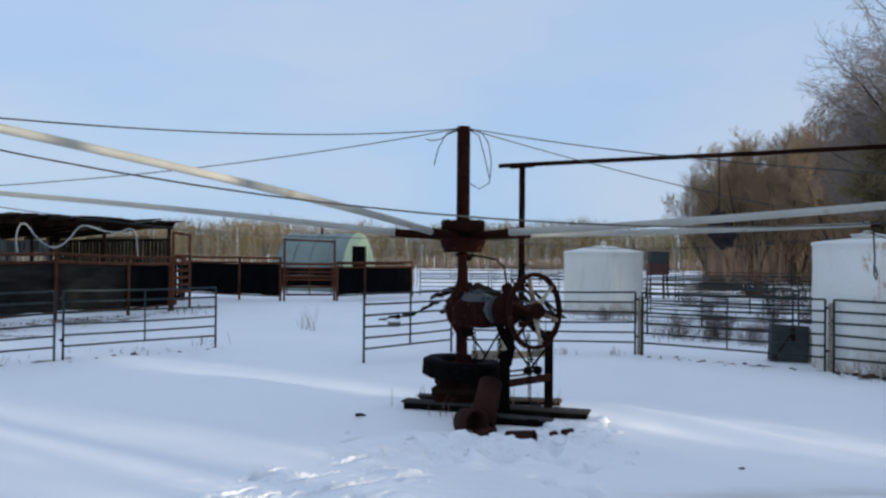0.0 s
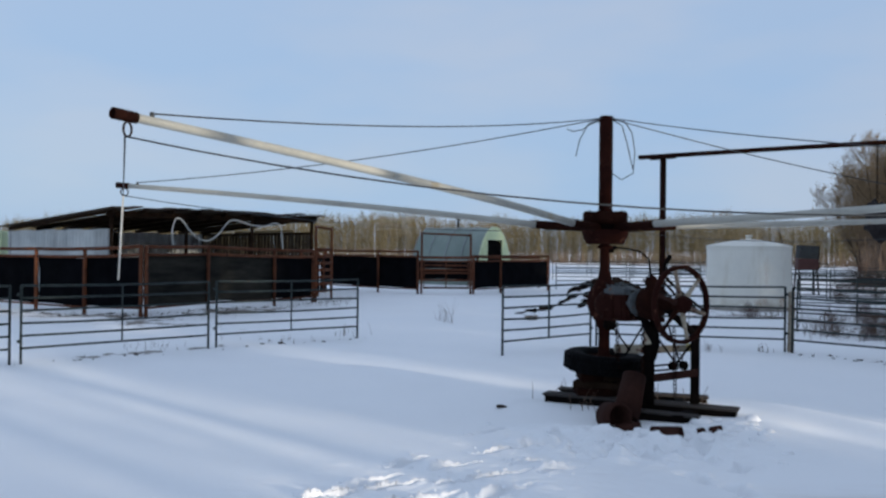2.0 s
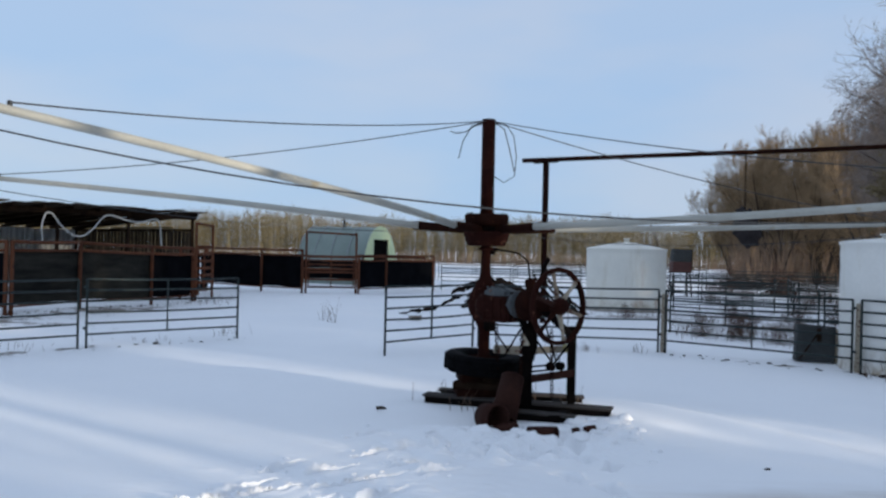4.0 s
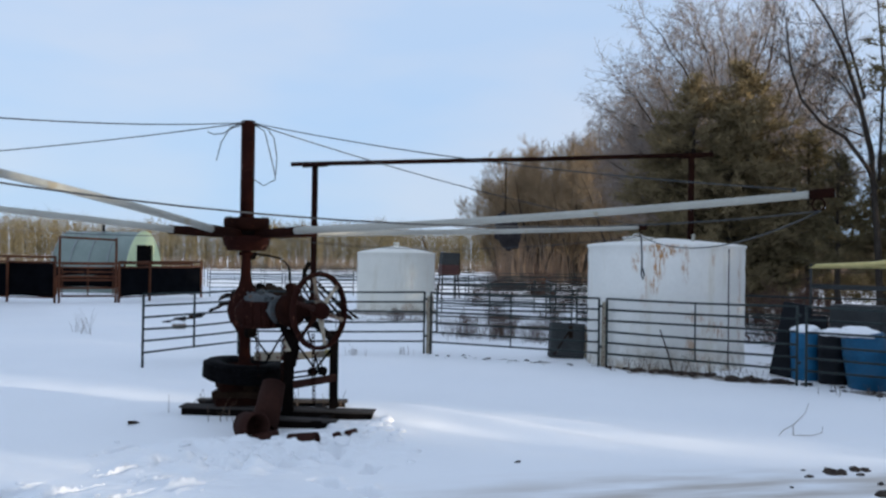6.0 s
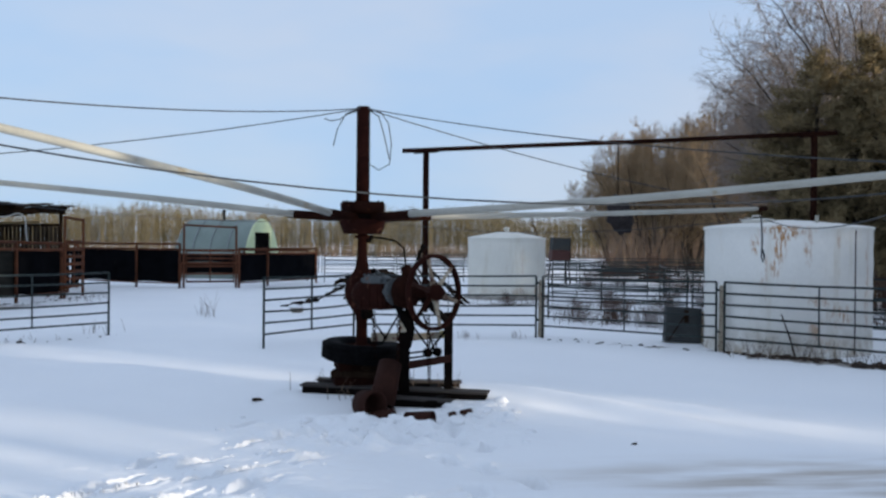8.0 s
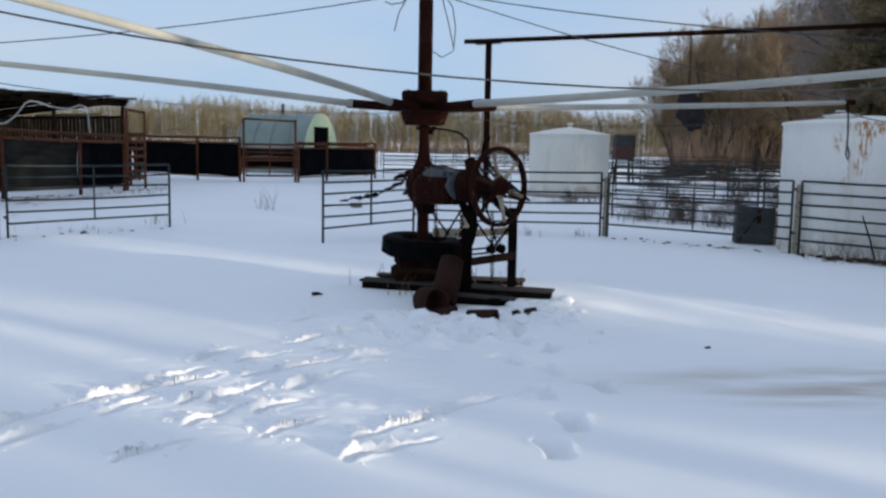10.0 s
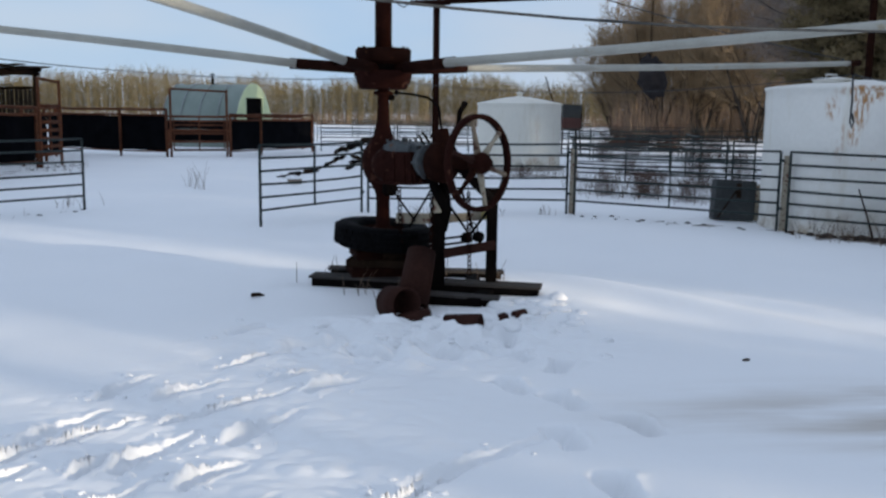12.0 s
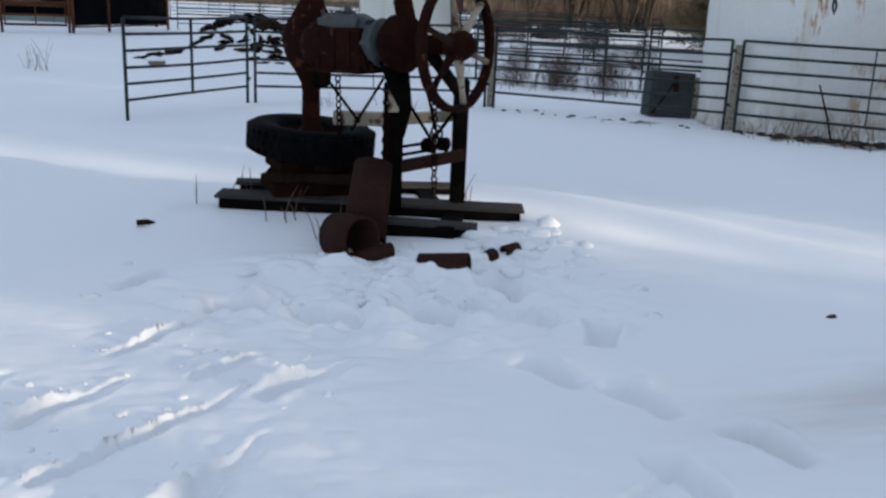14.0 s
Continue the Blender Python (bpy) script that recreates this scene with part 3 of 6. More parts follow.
def fence_panel(p0, p1, stays=1, group="round pen panels", label="six-rail dark green steel livestock panel standing in snow", twist=0.0):
    """A free-standing six-rail panel between two feet."""
    p0, p1 = Vector((*p0, 0)), Vector((*p1, 0))
    length = (p1 - p0).length
    turn = math.degrees(math.atan2(p1.y - p0.y, p1.x - p0.x))
    z0, z1 = height_at(p0.x, p0.y), height_at(p1.x, p1.y)
    ob = thing("corral_fence", (p0.x, p0.y, z0 - 0.03), label, "fence", group, "", turn)
    rise = (z1 - z0) / length
    low, top = FENCE_LOW + 0.03, FENCE_TOP + 0.03
    for k in range(6):
        z = low + (top - low) * k / 5
        bm = bmesh.new()
        tube(bm, sag((0.02, 0, z), (length - 0.02, 0, z + rise * length), 0.012 * ((k * 7) % 3 - 1) + 0.008, 4), 0.019, 8)
        part("rail", bm, FENCE, ob)
    for x in (0.02, length - 0.02):
        bm = bmesh.new()
        tube(bm, [(x, 0, -0.02), (x, 0, 0.3), (x, 0, top + rise * x)], 0.023, 8)
        box(bm, (x, 0, -0.03 + rise * x), (0.05, 0.20, 0.035), None, 0.006)
        part("post", bm, FENCE, ob)
    for s in range(stays):
        x = length * (s + 1) / (stays + 1)
        bm = bmesh.new()
        bar(bm, (x, 0, low - 0.02 + rise * x), (x, 0, top + rise * x), 0.045, 0.012, 0.002, (1, 0, 0))
        part("stay", bm, FENCE, ob)
    for z in (low + 0.12, top - 0.15):
        bm = bmesh.new()
        box(bm, (length + 0.012, 0, z + rise * length), (0.06, 0.05, 0.05), None, 0.008)
        tube(bm, [(length - 0.01, 0, z - 0.05 + rise * length), (length - 0.01, 0, z + 0.07 + rise * length)], 0.012, 6)
        part("connector", bm, FENCE, ob)
    return ob


# ---- round pen ----
for a, b, st in (((-1.83, 17.05), (-0.19, 19.30), 1), ((-0.10, 19.33), (3.68, 19.18), 1), ((3.77, 19.10), (6.62, 16.62), 1), ((6.70, 16.52), (8.93, 13.66), 1),
                 ((8.99, 13.56), (11.25, 10.60), 1), ((-5.33, 19.70), (-7.50, 16.95), 1), ((-7.58, 16.84), (-9.55, 13.75), 1), ((-9.63, 13.63), (-11.55, 10.45), 1)):
    fence_panel(a, b, st)
for x, y, h in ((3.73, 19.17, 1.22), (6.68, 16.60, 1.24)):
    bm = bmesh.new()
    bar(bm, (0, 0, -0.1), (0.015, 0.01, h), 0.11, 0.10, 0.008, (1, 0, 0))
    solid("fence_post", bm, CREAM, "weathered pale wooden post lashed between two panels", "post", "round pen posts", at=(x + 0.05, y + 0.08, height_at(x, y)), turn=-40)

# ---- far corral panels ----
FAR = [((4.9, 24.2), (8.3, 22.9)), ((8.4, 22.9), (11.6, 21.5)), ((7.2, 27.5), (10.7, 26.8)),
       ((6.9, 33.5), (10.4, 33.0)), ((5.8, 40.0), (9.3, 39.8)), ((9.4, 39.8), (12.9, 39.2)),
       ((13.0, 39.2), (16.4, 38.2)), ((9.2, 27.0), (10.0, 30.4)), ((13.8, 46.2), (17.3, 45.6)),
       ((10.2, 46.6), (13.7, 46.2)), ((-2.2, 46.8), (1.4, 47.6)), ((1.5, 47.6), (5.1, 48.0)),
       ((2.9, 54.8), (6.4, 55.4)), ((6.5, 55.4), (10.0, 55.6))]
# two long cross fences out in the field
FAR += [((-6.8 + 3.67 * k, 61.8 + 0.1 * k), (-3.3 + 3.67 * k, 62.0 + 0.05 * k)) for k in range(6)]
FAR += [((-1.0 + 3.7 * k, 74.2), (2.6 + 3.7 * k, 74.3)) for k in range(5)]
for a, b in FAR:
    fence_panel(a, b, 1, "corral panels", "dark steel corral panel half sunk in field snow")
# panels seen behind the tank and barrels
for a, b in (((10.2, 18.9), (13.2, 16.6)), ((13.3, 16.5), (16.3, 14.2))):
    fence_panel(a, b, 1, "corral panels", "dark green steel panel under the trees")


# ---- water tanks ----
def tank(at, radius, height, lid_at, turn, label, mat, rise=0.14, lid=True):
    ob = thing("water_tank", at, label, "tank", "", "", turn)
    bm = bmesh.new()
    prof = [(radius - 0.02, -0.08), (radius + 0.004, 0.0), (radius + 0.02, 0.03), (radius, 0.06)]
    for k in range(1, 12):
        z = 0.06 + (height - 0.14) * k / 12
        prof.append((radius + 0.006 * math.sin(k * 2.4), z))
    prof += [(radius, height - 0.08), (radius + 0.028, height - 0.05), (radius + 0.028, height - 0.01), (radius - 0.01, height)]
    lathe(bm, prof, 72)
    part("wall", bm, mat, ob)
    bm = bmesh.new()
    lathe(bm, [(radius - 0.012, height - 0.002), (radius - 0.1, height + rise * 0.10), (radius * 0.6, height + rise * 0.48), (radius * 0.3, height + rise * 0.80), (0, height + rise)], 72)
    part("roof", bm, mat, ob)
    if not lid:
        return ob
    bm = bmesh.new()
    zl = height + rise - rise * math.hypot(*lid_at) / radius
    lathe(bm, [(0.27, -0.06), (0.27, 0.03), (0.31, 0.04), (0.31, 0.065), (0.12, 0.09), (0, 0.095)], 24, Matrix.Translation((*lid_at, zl)))
    tube(bm, [(lid_at[0] - 0.09, lid_at[1], zl + 0.07), (lid_at[0] - 0.09, lid_at[1], zl + 0.13), (lid_at[0] + 0.09, lid_at[1], zl + 0.13), (lid_at[0] + 0.09, lid_at[1], zl + 0.07)], 0.012, 6)
    part("hatch", bm, mat, ob)
    return ob


t2 = tank((8.20, 17.15, 0.0), 1.53, 2.36, (-0.75, -0.35), 0, "large white steel tank with rust runs behind the panels", TANK)
for a, mt, wd in ((-66, RUST_BROWN, 0.026), (-118, TANK, 0.02)):
    c, s = math.cos(radians(a)), math.sin(radians(a))
    bm = bmesh.new()
    bar(bm, (1.533 * c, 1.533 * s, 0.05), (1.533 * c, 1.533 * s, 2.28), wd, 0.012, 0.003, (c, s, 0))
    part("weld_seam", bm, mt, t2)
bm = bmesh.new()
tube(bm, [(-0.62, -1.75, -0.05), (-0.70, -1.66, 0.35), (-0.82, -1.56, 0.78)], [0.018, 0.015, 0.010], 6)
solid("stick", bm, WOOD_DARK, "dark stick leaning on the tank wall", "stick", at=(8.20, 17.15, 0.0))
bm = bmesh.new()
tube(bm, [(0.15, -0.9, 2.42), (0.15, -0.9, 2.56)], 0.035, 8)
part("vent_pipe", bm, ARM, t2)
t1 = tank((5.18, 33.5, 0.0), 1.43, 2.25, (0.05, -0.1), 0, "white plastic-looking water tank with brown stained base", TANK_FAR, 0.24, False)
bm = bmesh.new()
lathe(bm, [(0.09, 2.44), (0.09, 2.57), (0.12, 2.58), (0.12, 2.62), (0, 2.63)], 16)
part("vent", bm, TANK_FAR, t1)
bm = bmesh.new()
lathe(bm, [(1.56, -0.1), (1.56, 0.10), (1.54, 0.13), (1.40, 0.13)], 40)
part("pad", bm, CONCRETE, t1)
bm = bmesh.new()
tube(bm, [(1.15, -0.2, 2.2), (0.86, -0.1, 3.15)], 0.022, 6)
tube(bm, [(1.25, -0.6, 0.0), (1.15, -0.2, 2.2)], 0.022, 6)
part("standpipe", bm, RUST, t1)

# ---- grey lidded box beside the tank ----
gb = thing("stock_box", (6.55, 18.35, height_at(6.55, 18.35)), "dark grey panelled box with a diagonal strap", "box", "", "", -12)
bm = bmesh.new()
box(bm, (0, 0, 0.36), (0.70, 0.5, 0.72), (-4, 3, 0), 0.005)
part("body", bm, GREY_BOX, gb)
bm = bmesh.new()
bar(bm, (-0.30, -0.285, 0.06), (0.04, -0.24, 0.58), 0.03, 0.015, 0.003, (0, 1, 0))
bar(bm, (0.06, -0.25, 0.42), (0.06, -0.225, 0.68), 0.085, 0.03, 0.003, (0, 1, 0))
part("strap", bm, WOOD_DARK, gb)
bm = bmesh.new()
box(bm, (0.43, -0.05, 0.33), (0.16, 0.36, 0.64), (0, 2, 5), 0.01)
part("side_panel", bm, CREAM, gb)

# ---- feed bin on legs ----
fb = thing("feed_bin", (9.80, 46.0, height_at(9.80, 46.0)), "galvanized feed bin with red lower half on legs", "feed bin", "", "", 8)
bm = bmesh.new()
box(bm, (0.02, 0, 1.93), (0.62, 0.34, 0.60), (0, 4, 0), 0.012)
part("hopper", bm, GREY_BOX, fb)
bm = bmesh.new()
box(bm, (0, 0, 1.37), (0.64, 0.36, 0.52), (0, 2, 0), 0.012)
part("trough", bm, DULL_RED, fb)
for sx in (-1, 1):
    for sy in (-1, 1):
        bm = bmesh.new()
        tube(bm, [(sx * 0.28, sy * 0.14, 1.12), (sx * 0.33, sy * 0.2, -0.05)], 0.026, 8)
        part("leg", bm, RUST, fb)
bm = bmesh.new()
box(bm, (0.352, 0, 1.68), (0.02, 0.3, 1.1), None, 0.004)
part("side_flap", bm, BLACK_STEEL, fb)
fb.scale = (1.5, 1.5, 1.06)

# ---- overhead pipe gantry ----
ga = thing("overhead_gantry", (1.72, 26.3, height_at(1.72, 26.3)), "tall rusty pipe gantry with a hanging feed sack chain", "gantry")
GO = Vector((1.72, 26.3, height_at(1.72, 26.3)))
bm = bmesh.new()
tube(bm, [Vector(p) - GO for p in ((1.04, 26.3, 4.66), (4.5, 25.7, 4.80), (8.0, 25.0, 4.92), (12.85, 24.0, 5.12))], 0.065, 10)
part("crossbar", bm, RUST, ga)
for p in ((1.72, 26.3, 4.62), (12.25, 24.12, 5.02)):
    bm = bmesh.new()
    tube(bm, [(p[0] - GO.x, p[1] - GO.y, -0.3), (p[0] - GO.x, p[1] - GO.y, 2.4), (p[0] - GO.x, p[1] - GO.y, p[2])], 0.088, 12)
    bar(bm, (p[0] - GO.x - 0.35, p[1] - GO.y + 0.07, p[2] - 0.02), (p[0] - GO.x + 0.35, p[1] - GO.y - 0.07, p[2] + 0.02), 0.10, 0.05)
    part("upright", bm, RUST, ga)
cp = Vector((7.07, 25.19, 4.90)) - GO


def chain(bm, p0, p1, link=0.06, thick=0.008):
    p0, p1 = Vector(p0), Vector(p1)
    k = max(2, int((p1 - p0).length / (link * 0.8)))
    way, a, b = frame_of(p1 - p0)
    for i in range(k):
        c = p0.lerp(p1, (i + 0.5) / k)
        ring(bm, c, a if i % 2 else b, link * 0.42, thick, 8, 4)
    return bm


bm = bmesh.new()
chain(bm, cp, cp - Vector((0, 0, 1.65)), 0.08, 0.009)
part("chain", bm, BLACK_STEEL, ga)
bm = bmesh.new()
bmesh.ops.create_icosphere(bm, subdivisions=4, radius=1.0)
for v in bm.verts:
    d = v.co.copy()
    k = 1 + 0.34 * noise.noise(d * 2.2 + Vector((3, 1, 5))) + 0.10 * noise.noise(d * 5.5)
    v.co = Vector((d.x * 0.34 * k + 0.10 * (-d.z), d.y * 0.28 * k, d.z * 0.50 * k + (0.06 if d.z > 0.75 else 0))) + cp - Vector((-0.06, 0, 2.08))
for f in bm.faces:
    f.smooth = True
part("hanging_sack", bm, SACK, ga, "ragged dark sack hanging from a chain")

# ---- barrels and clutter behind the panels ----


def barrel(at, tilt, turn, mat, label, radius=0.29, height=0.88):
    bm = bmesh.new()
    prof = [(0, 0.0), (radius - 0.03, 0.0), (radius, 0.03), (radius, height * 0.3), (radius + 0.012, height * 0.32), (radius, height * 0.34), (radius, height * 0.66), (radius + 0.012, height * 0.68),
            (radius, height * 0.70), (radius - 0.015, height - 0.05), (radius - 0.05, height), (radius - 0.07, height - 0.02), (0, height - 0.02)]
    lathe(bm, prof, 32)
    ob = solid("barrel", bm, mat, label, "barrel", "stored barrels")
    ob.matrix_world = pose(*at, tilt, 0, turn)
    return ob


def snow_cap(at, rx, ry, h, name="snow_cap", seed=0, group=""):
    bm = bmesh.new()
    bmesh.ops.create_icosphere(bm, subdivisions=3, radius=1.0)
    for v in bm.verts:
        d = v.co.copy()
        k = 1 + 0.18 * noise.noise(d * 1.8 + Vector((seed * 3.1, 0, 0)))
        v.co = Vector((d.x * rx * k, d.y * ry * k, max(d.z, -0.15) * h * k))
    for f in bm.faces:
        f.smooth = True
    return solid(name, bm, SNOW, "small rounded cushion of settled snow", "snow", group, "", at)


BARRELS = [((9.98, 13.20, -0.08), 9, -127, BLUE, 0.35, 0.98, "large blue plastic drum tilted, with snow on its lid"), ((9.74, 13.84, -0.08), 2, -127, BLACK_PLASTIC, 0.26, 0.94, "black plastic drum standing among blue ones"),
           ((9.62, 14.42, -0.08), 3, -100, BLUE, 0.27, 0.96, "blue plastic drum with snow on its lid"), ((10.25, 13.86, -0.08), 4, -127, BLUE, 0.30, 0.98, "blue plastic drum with snow on its lid"),
           ((10.55, 12.72, -0.08), -3, 30, BLACK_PLASTIC, 0.32, 0.88, "black plastic drum standing among blue ones")]
for i, (at, tilt, turn, mt, rad, ht, lab) in enumerate(BARRELS):
    barrel(at, tilt, turn, mt, lab, rad, ht)
    lean = math.sin(radians(tilt)) * ht
    snow_cap((at[0] + math.sin(radians(turn)) * lean, at[1] - math.cos(radians(turn)) * lean, at[2] + ht * math.cos(radians(tilt)) - 0.03), rad * 0.98, rad * 0.96, 0.11, seed=i, group="snow on barrels")
tub = thing("plastic_sheet", (9.50, 14.76, 0.0), "tall black plastic sheet leaning behind the barrels", "plastic sheet", "", "", -38)
bm = bmesh.new()
box(bm, (0, 0, 0.66), (0.50, 0.10, 1.34), (-14, 9, 0), 0.02)
part("sheet", bm, BLACK_PLASTIC, tub)
bm = bmesh.new()
box(bm, (0.42, 0.1, 0.55), (0.4, 0.08, 1.1), (-9, -4, 10), 0.02)
part("second_sheet", bm, BLACK_PLASTIC, tub)
for i, (x, y, w, h) in enumerate(((11.0, 14.9, 0.9, 1.28), (11.75, 13.9, 0.8, 1.2), (12.4, 12.9, 0.9, 1.28))):
    bm = bmesh.new()
    box(bm, (0, 0, h / 2), (w, 0.7, h), (0, 0, 0), 0.02)
    for z in (0.18, 0.42):
        box(bm, (0, -0.355, z), (w * 0.96, 0.02, 0.03), None, 0.004)
    solid("crate", bm, GREY_BOX, "grey storage crate behind barrels", "crate", "storage crates", at=(x, y, 0.0), turn=-52)
rk = thing("pipe_rack", (11.12, 14.72, 0.0), "pipe rack with a slipped yellow foam sleeve on its top bar", "rack", "", "", -50)
for x, r, mt in ((-1.10, 0.024, GREY_BOX), (0.57, 0.062, GALV)):
    bm = bmesh.new()
    tube(bm, [(x, 0, -0.05), (x, 0, 2.02 if x < 0 else 2.12)], r, 12)
    part("upright", bm, mt, rk)
bm = bmesh.new()
tube(bm, [(-1.12, 0, 1.96), (0.57, 0, 1.985), (1.5, 0, 1.99)], 0.024, 8)
part("top_bar", bm, YELLOW, rk, "yellow-painted thin bar")
bm = bmesh.new()
tube(bm, [(-1.02, -0.02, 1.98), (-0.5, -0.02, 2.00), (0.0, -0.03, 2.03), (0.40, -0.03, 2.075)], [0.044, 0.050, 0.052, 0.056], 12)
part("foam_sleeve", bm, YELLOW, rk)
for z, w in ((1.10, 0.05), (1.60, 0.09)):
    bm = bmesh.new()
    bar(bm, (-1.1, 0.03, z), (1.5, 0.03, z - 0.02), 0.03, w)
    part("side_rail", bm, GREY_BOX, rk)


# ---- horse walker ----
HW = Vector((0.03, 11.80, 0.0))
hw = thing("horse_walker", HW, "rusty homemade horse walker with truck axle, flywheel and five white arms", "horse walker")


def L(x, y, z):
    """World place to the walker's own frame."""
    return Vector((x, y, z)) - HW


# skid beams: the dark underside is painted as black bodies under paler planks
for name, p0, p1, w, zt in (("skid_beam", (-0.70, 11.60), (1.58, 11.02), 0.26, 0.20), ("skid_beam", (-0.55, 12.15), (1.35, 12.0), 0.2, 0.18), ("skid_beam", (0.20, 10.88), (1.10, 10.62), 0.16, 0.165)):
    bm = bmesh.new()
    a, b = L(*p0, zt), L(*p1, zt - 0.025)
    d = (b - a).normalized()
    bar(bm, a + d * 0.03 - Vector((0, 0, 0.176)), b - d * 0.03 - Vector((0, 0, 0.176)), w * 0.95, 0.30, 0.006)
    beam = part(name, bm, BLACK_STEEL, hw, "skid beam body, black for the dark gap under its plank")
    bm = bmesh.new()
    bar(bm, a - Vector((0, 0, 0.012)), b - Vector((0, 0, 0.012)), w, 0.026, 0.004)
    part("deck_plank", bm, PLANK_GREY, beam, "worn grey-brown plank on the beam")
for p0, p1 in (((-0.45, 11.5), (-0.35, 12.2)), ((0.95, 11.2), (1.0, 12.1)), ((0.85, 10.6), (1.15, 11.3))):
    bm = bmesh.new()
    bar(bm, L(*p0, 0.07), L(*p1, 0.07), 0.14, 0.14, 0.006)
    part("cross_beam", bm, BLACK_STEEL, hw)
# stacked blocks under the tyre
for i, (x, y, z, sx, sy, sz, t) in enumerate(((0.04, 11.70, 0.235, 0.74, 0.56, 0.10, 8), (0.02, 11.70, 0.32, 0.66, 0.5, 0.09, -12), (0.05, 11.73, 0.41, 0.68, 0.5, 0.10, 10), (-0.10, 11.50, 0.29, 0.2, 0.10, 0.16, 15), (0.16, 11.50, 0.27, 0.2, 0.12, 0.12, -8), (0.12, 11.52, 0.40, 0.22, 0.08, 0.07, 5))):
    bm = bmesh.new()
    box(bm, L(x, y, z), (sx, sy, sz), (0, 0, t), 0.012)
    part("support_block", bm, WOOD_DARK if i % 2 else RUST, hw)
# tyre lying flat round the shaft
bm = bmesh.new()
ty = Matrix.Translation(L(0.03, 11.78, 0.585)) @ Euler((radians(2.5), radians(3.5), 0)).to_matrix().to_4x4()
lathe(bm, [(0.27, -0.085), (0.30, -0.11), (0.40, -0.125), (0.46, -0.115), (0.492, -0.09), (0.5, -0.04), (0.5, 0.04), (0.492, 0.09), (0.46, 0.115), (0.40, 0.125), (0.30, 0.11), (0.27, 0.085), (0.255, 0.05), (0.255, -0.05)], 48, ty, True)
tyre = part("tyre", bm, TYRE, hw, "black truck tyre lying flat with frost on its wall")
bm = bmesh.new()
for k in range(40):
    a = 2 * math.pi * k / 40
    for z in (-0.065, 0.0, 0.065):
        m = ty @ Matrix.Rotation(a + (0.04 if z else 0), 4, "Z") @ Matrix.Translation((0.5, 0, z))
        r = bmesh.ops.create_cube(bm, size=1.0)
        bmesh.ops.transform(bm, matrix=m @ Matrix.Diagonal((0.016, 0.05, 0.045, 1)), verts=r["verts"])
part("tread", bm, TYRE, tyre)
bm = bmesh.new()
lathe(bm, [(0.255, 0.06), (0.24, 0.03), (0.20, 0.02), (0.17, -0.03), (0.09, -0.03), (0.09, 0.03), (0.0, 0.03)], 32, ty)
part("wheel_rim", bm, RUST, tyre)
# axle housing on end: shaft, banjo bulge
bm = bmesh.new()
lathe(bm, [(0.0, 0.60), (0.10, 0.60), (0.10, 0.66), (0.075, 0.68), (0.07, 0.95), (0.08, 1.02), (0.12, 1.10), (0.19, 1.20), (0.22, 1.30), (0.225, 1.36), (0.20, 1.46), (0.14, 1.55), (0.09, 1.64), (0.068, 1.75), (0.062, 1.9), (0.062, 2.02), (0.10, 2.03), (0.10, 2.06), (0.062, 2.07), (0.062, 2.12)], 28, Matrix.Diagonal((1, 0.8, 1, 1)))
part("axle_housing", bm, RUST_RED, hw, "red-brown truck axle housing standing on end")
# small bracket beside the upper shaft
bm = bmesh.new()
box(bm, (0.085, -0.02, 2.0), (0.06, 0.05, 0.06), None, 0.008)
part("black_block", bm, BLACK_STEEL, hw)
# added black plate stands for a dark opening low on the housing
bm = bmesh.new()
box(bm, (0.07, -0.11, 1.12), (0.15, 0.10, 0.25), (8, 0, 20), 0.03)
part("black_block", bm, BLACK_STEEL, hw)
# pinion line runs from the banjo to the flywheel
W0 = L(0.87, 10.53, 1.400)
UD = Vector((math.sin(radians(43)), -math.cos(radians(43)), 0.03)).normalized()
C0 = W0 - UD * 1.44


def on_line(s, dz=0.0):
    return C0 + UD * s + Vector((0, 0, dz))


bm = bmesh.new()
lathe(bm, [(0.13, 0.16), (0.17, 0.22), (0.18, 0.30), (0.165, 0.42), (0.15, 0.56), (0.10, 0.60), (0.0, 0.60)], 20, along(UD, C0 + Vector((0, 0, -0.03))))
part("pinion_housing", bm, RUST_RED, hw, "red rusted differential carrier")
bm = bmesh.new()
sidev = UD.cross(Vector((0, 0, 1))).normalized()
mm = Matrix((sidev, UD, sidev.cross(UD))).transposed().to_4x4()


def line_box(bm, s, side, z, size, bevel=0.015, tilt=0.0):
    r = bmesh.ops.create_cube(bm, size=1.0)
    m = Matrix.Translation(on_line(s) + sidev * side + Vector((0, 0, z))) @ mm @ Matrix.Rotation(radians(tilt), 4, "X") @ Matrix.Diagonal((*size, 1))
    bmesh.ops.transform(bm, matrix=m, verts=r["verts"])
    es = list({e for v in r["verts"] for e in v.link_edges})
    bmesh.ops.bevel(bm, geom=es, offset=bevel, segments=2, affect="EDGES", profile=0.5)


line_box(bm, 0.52, 0.0, -0.05, (0.30, 0.42, 0.30), 0.02)
line_box(bm, 0.50, 0.0, -0.20, (0.34, 0.50, 0.03), 0.006)
for sx in (0.36, 0.50, 0.64):
    line_box(bm, sx, 0.0, -0.06, (0.325, 0.025, 0.27), 0.005)
line_box(bm, 0.735, 0.0, -0.09, (0.26, 0.03, 0.22), 0.006, 12)
part("gear_case", bm, RUST_RED, hw, "red-brown gear case")
bm = bmesh.new()
line_box(bm, 0.40, -0.02, 0.13, (0.24, 0.20, 0.10), 0.012, 7)
line_box(bm, 0.40, -0.02, 0.185, (0.20, 0.15, 0.035), 0.008, 7)
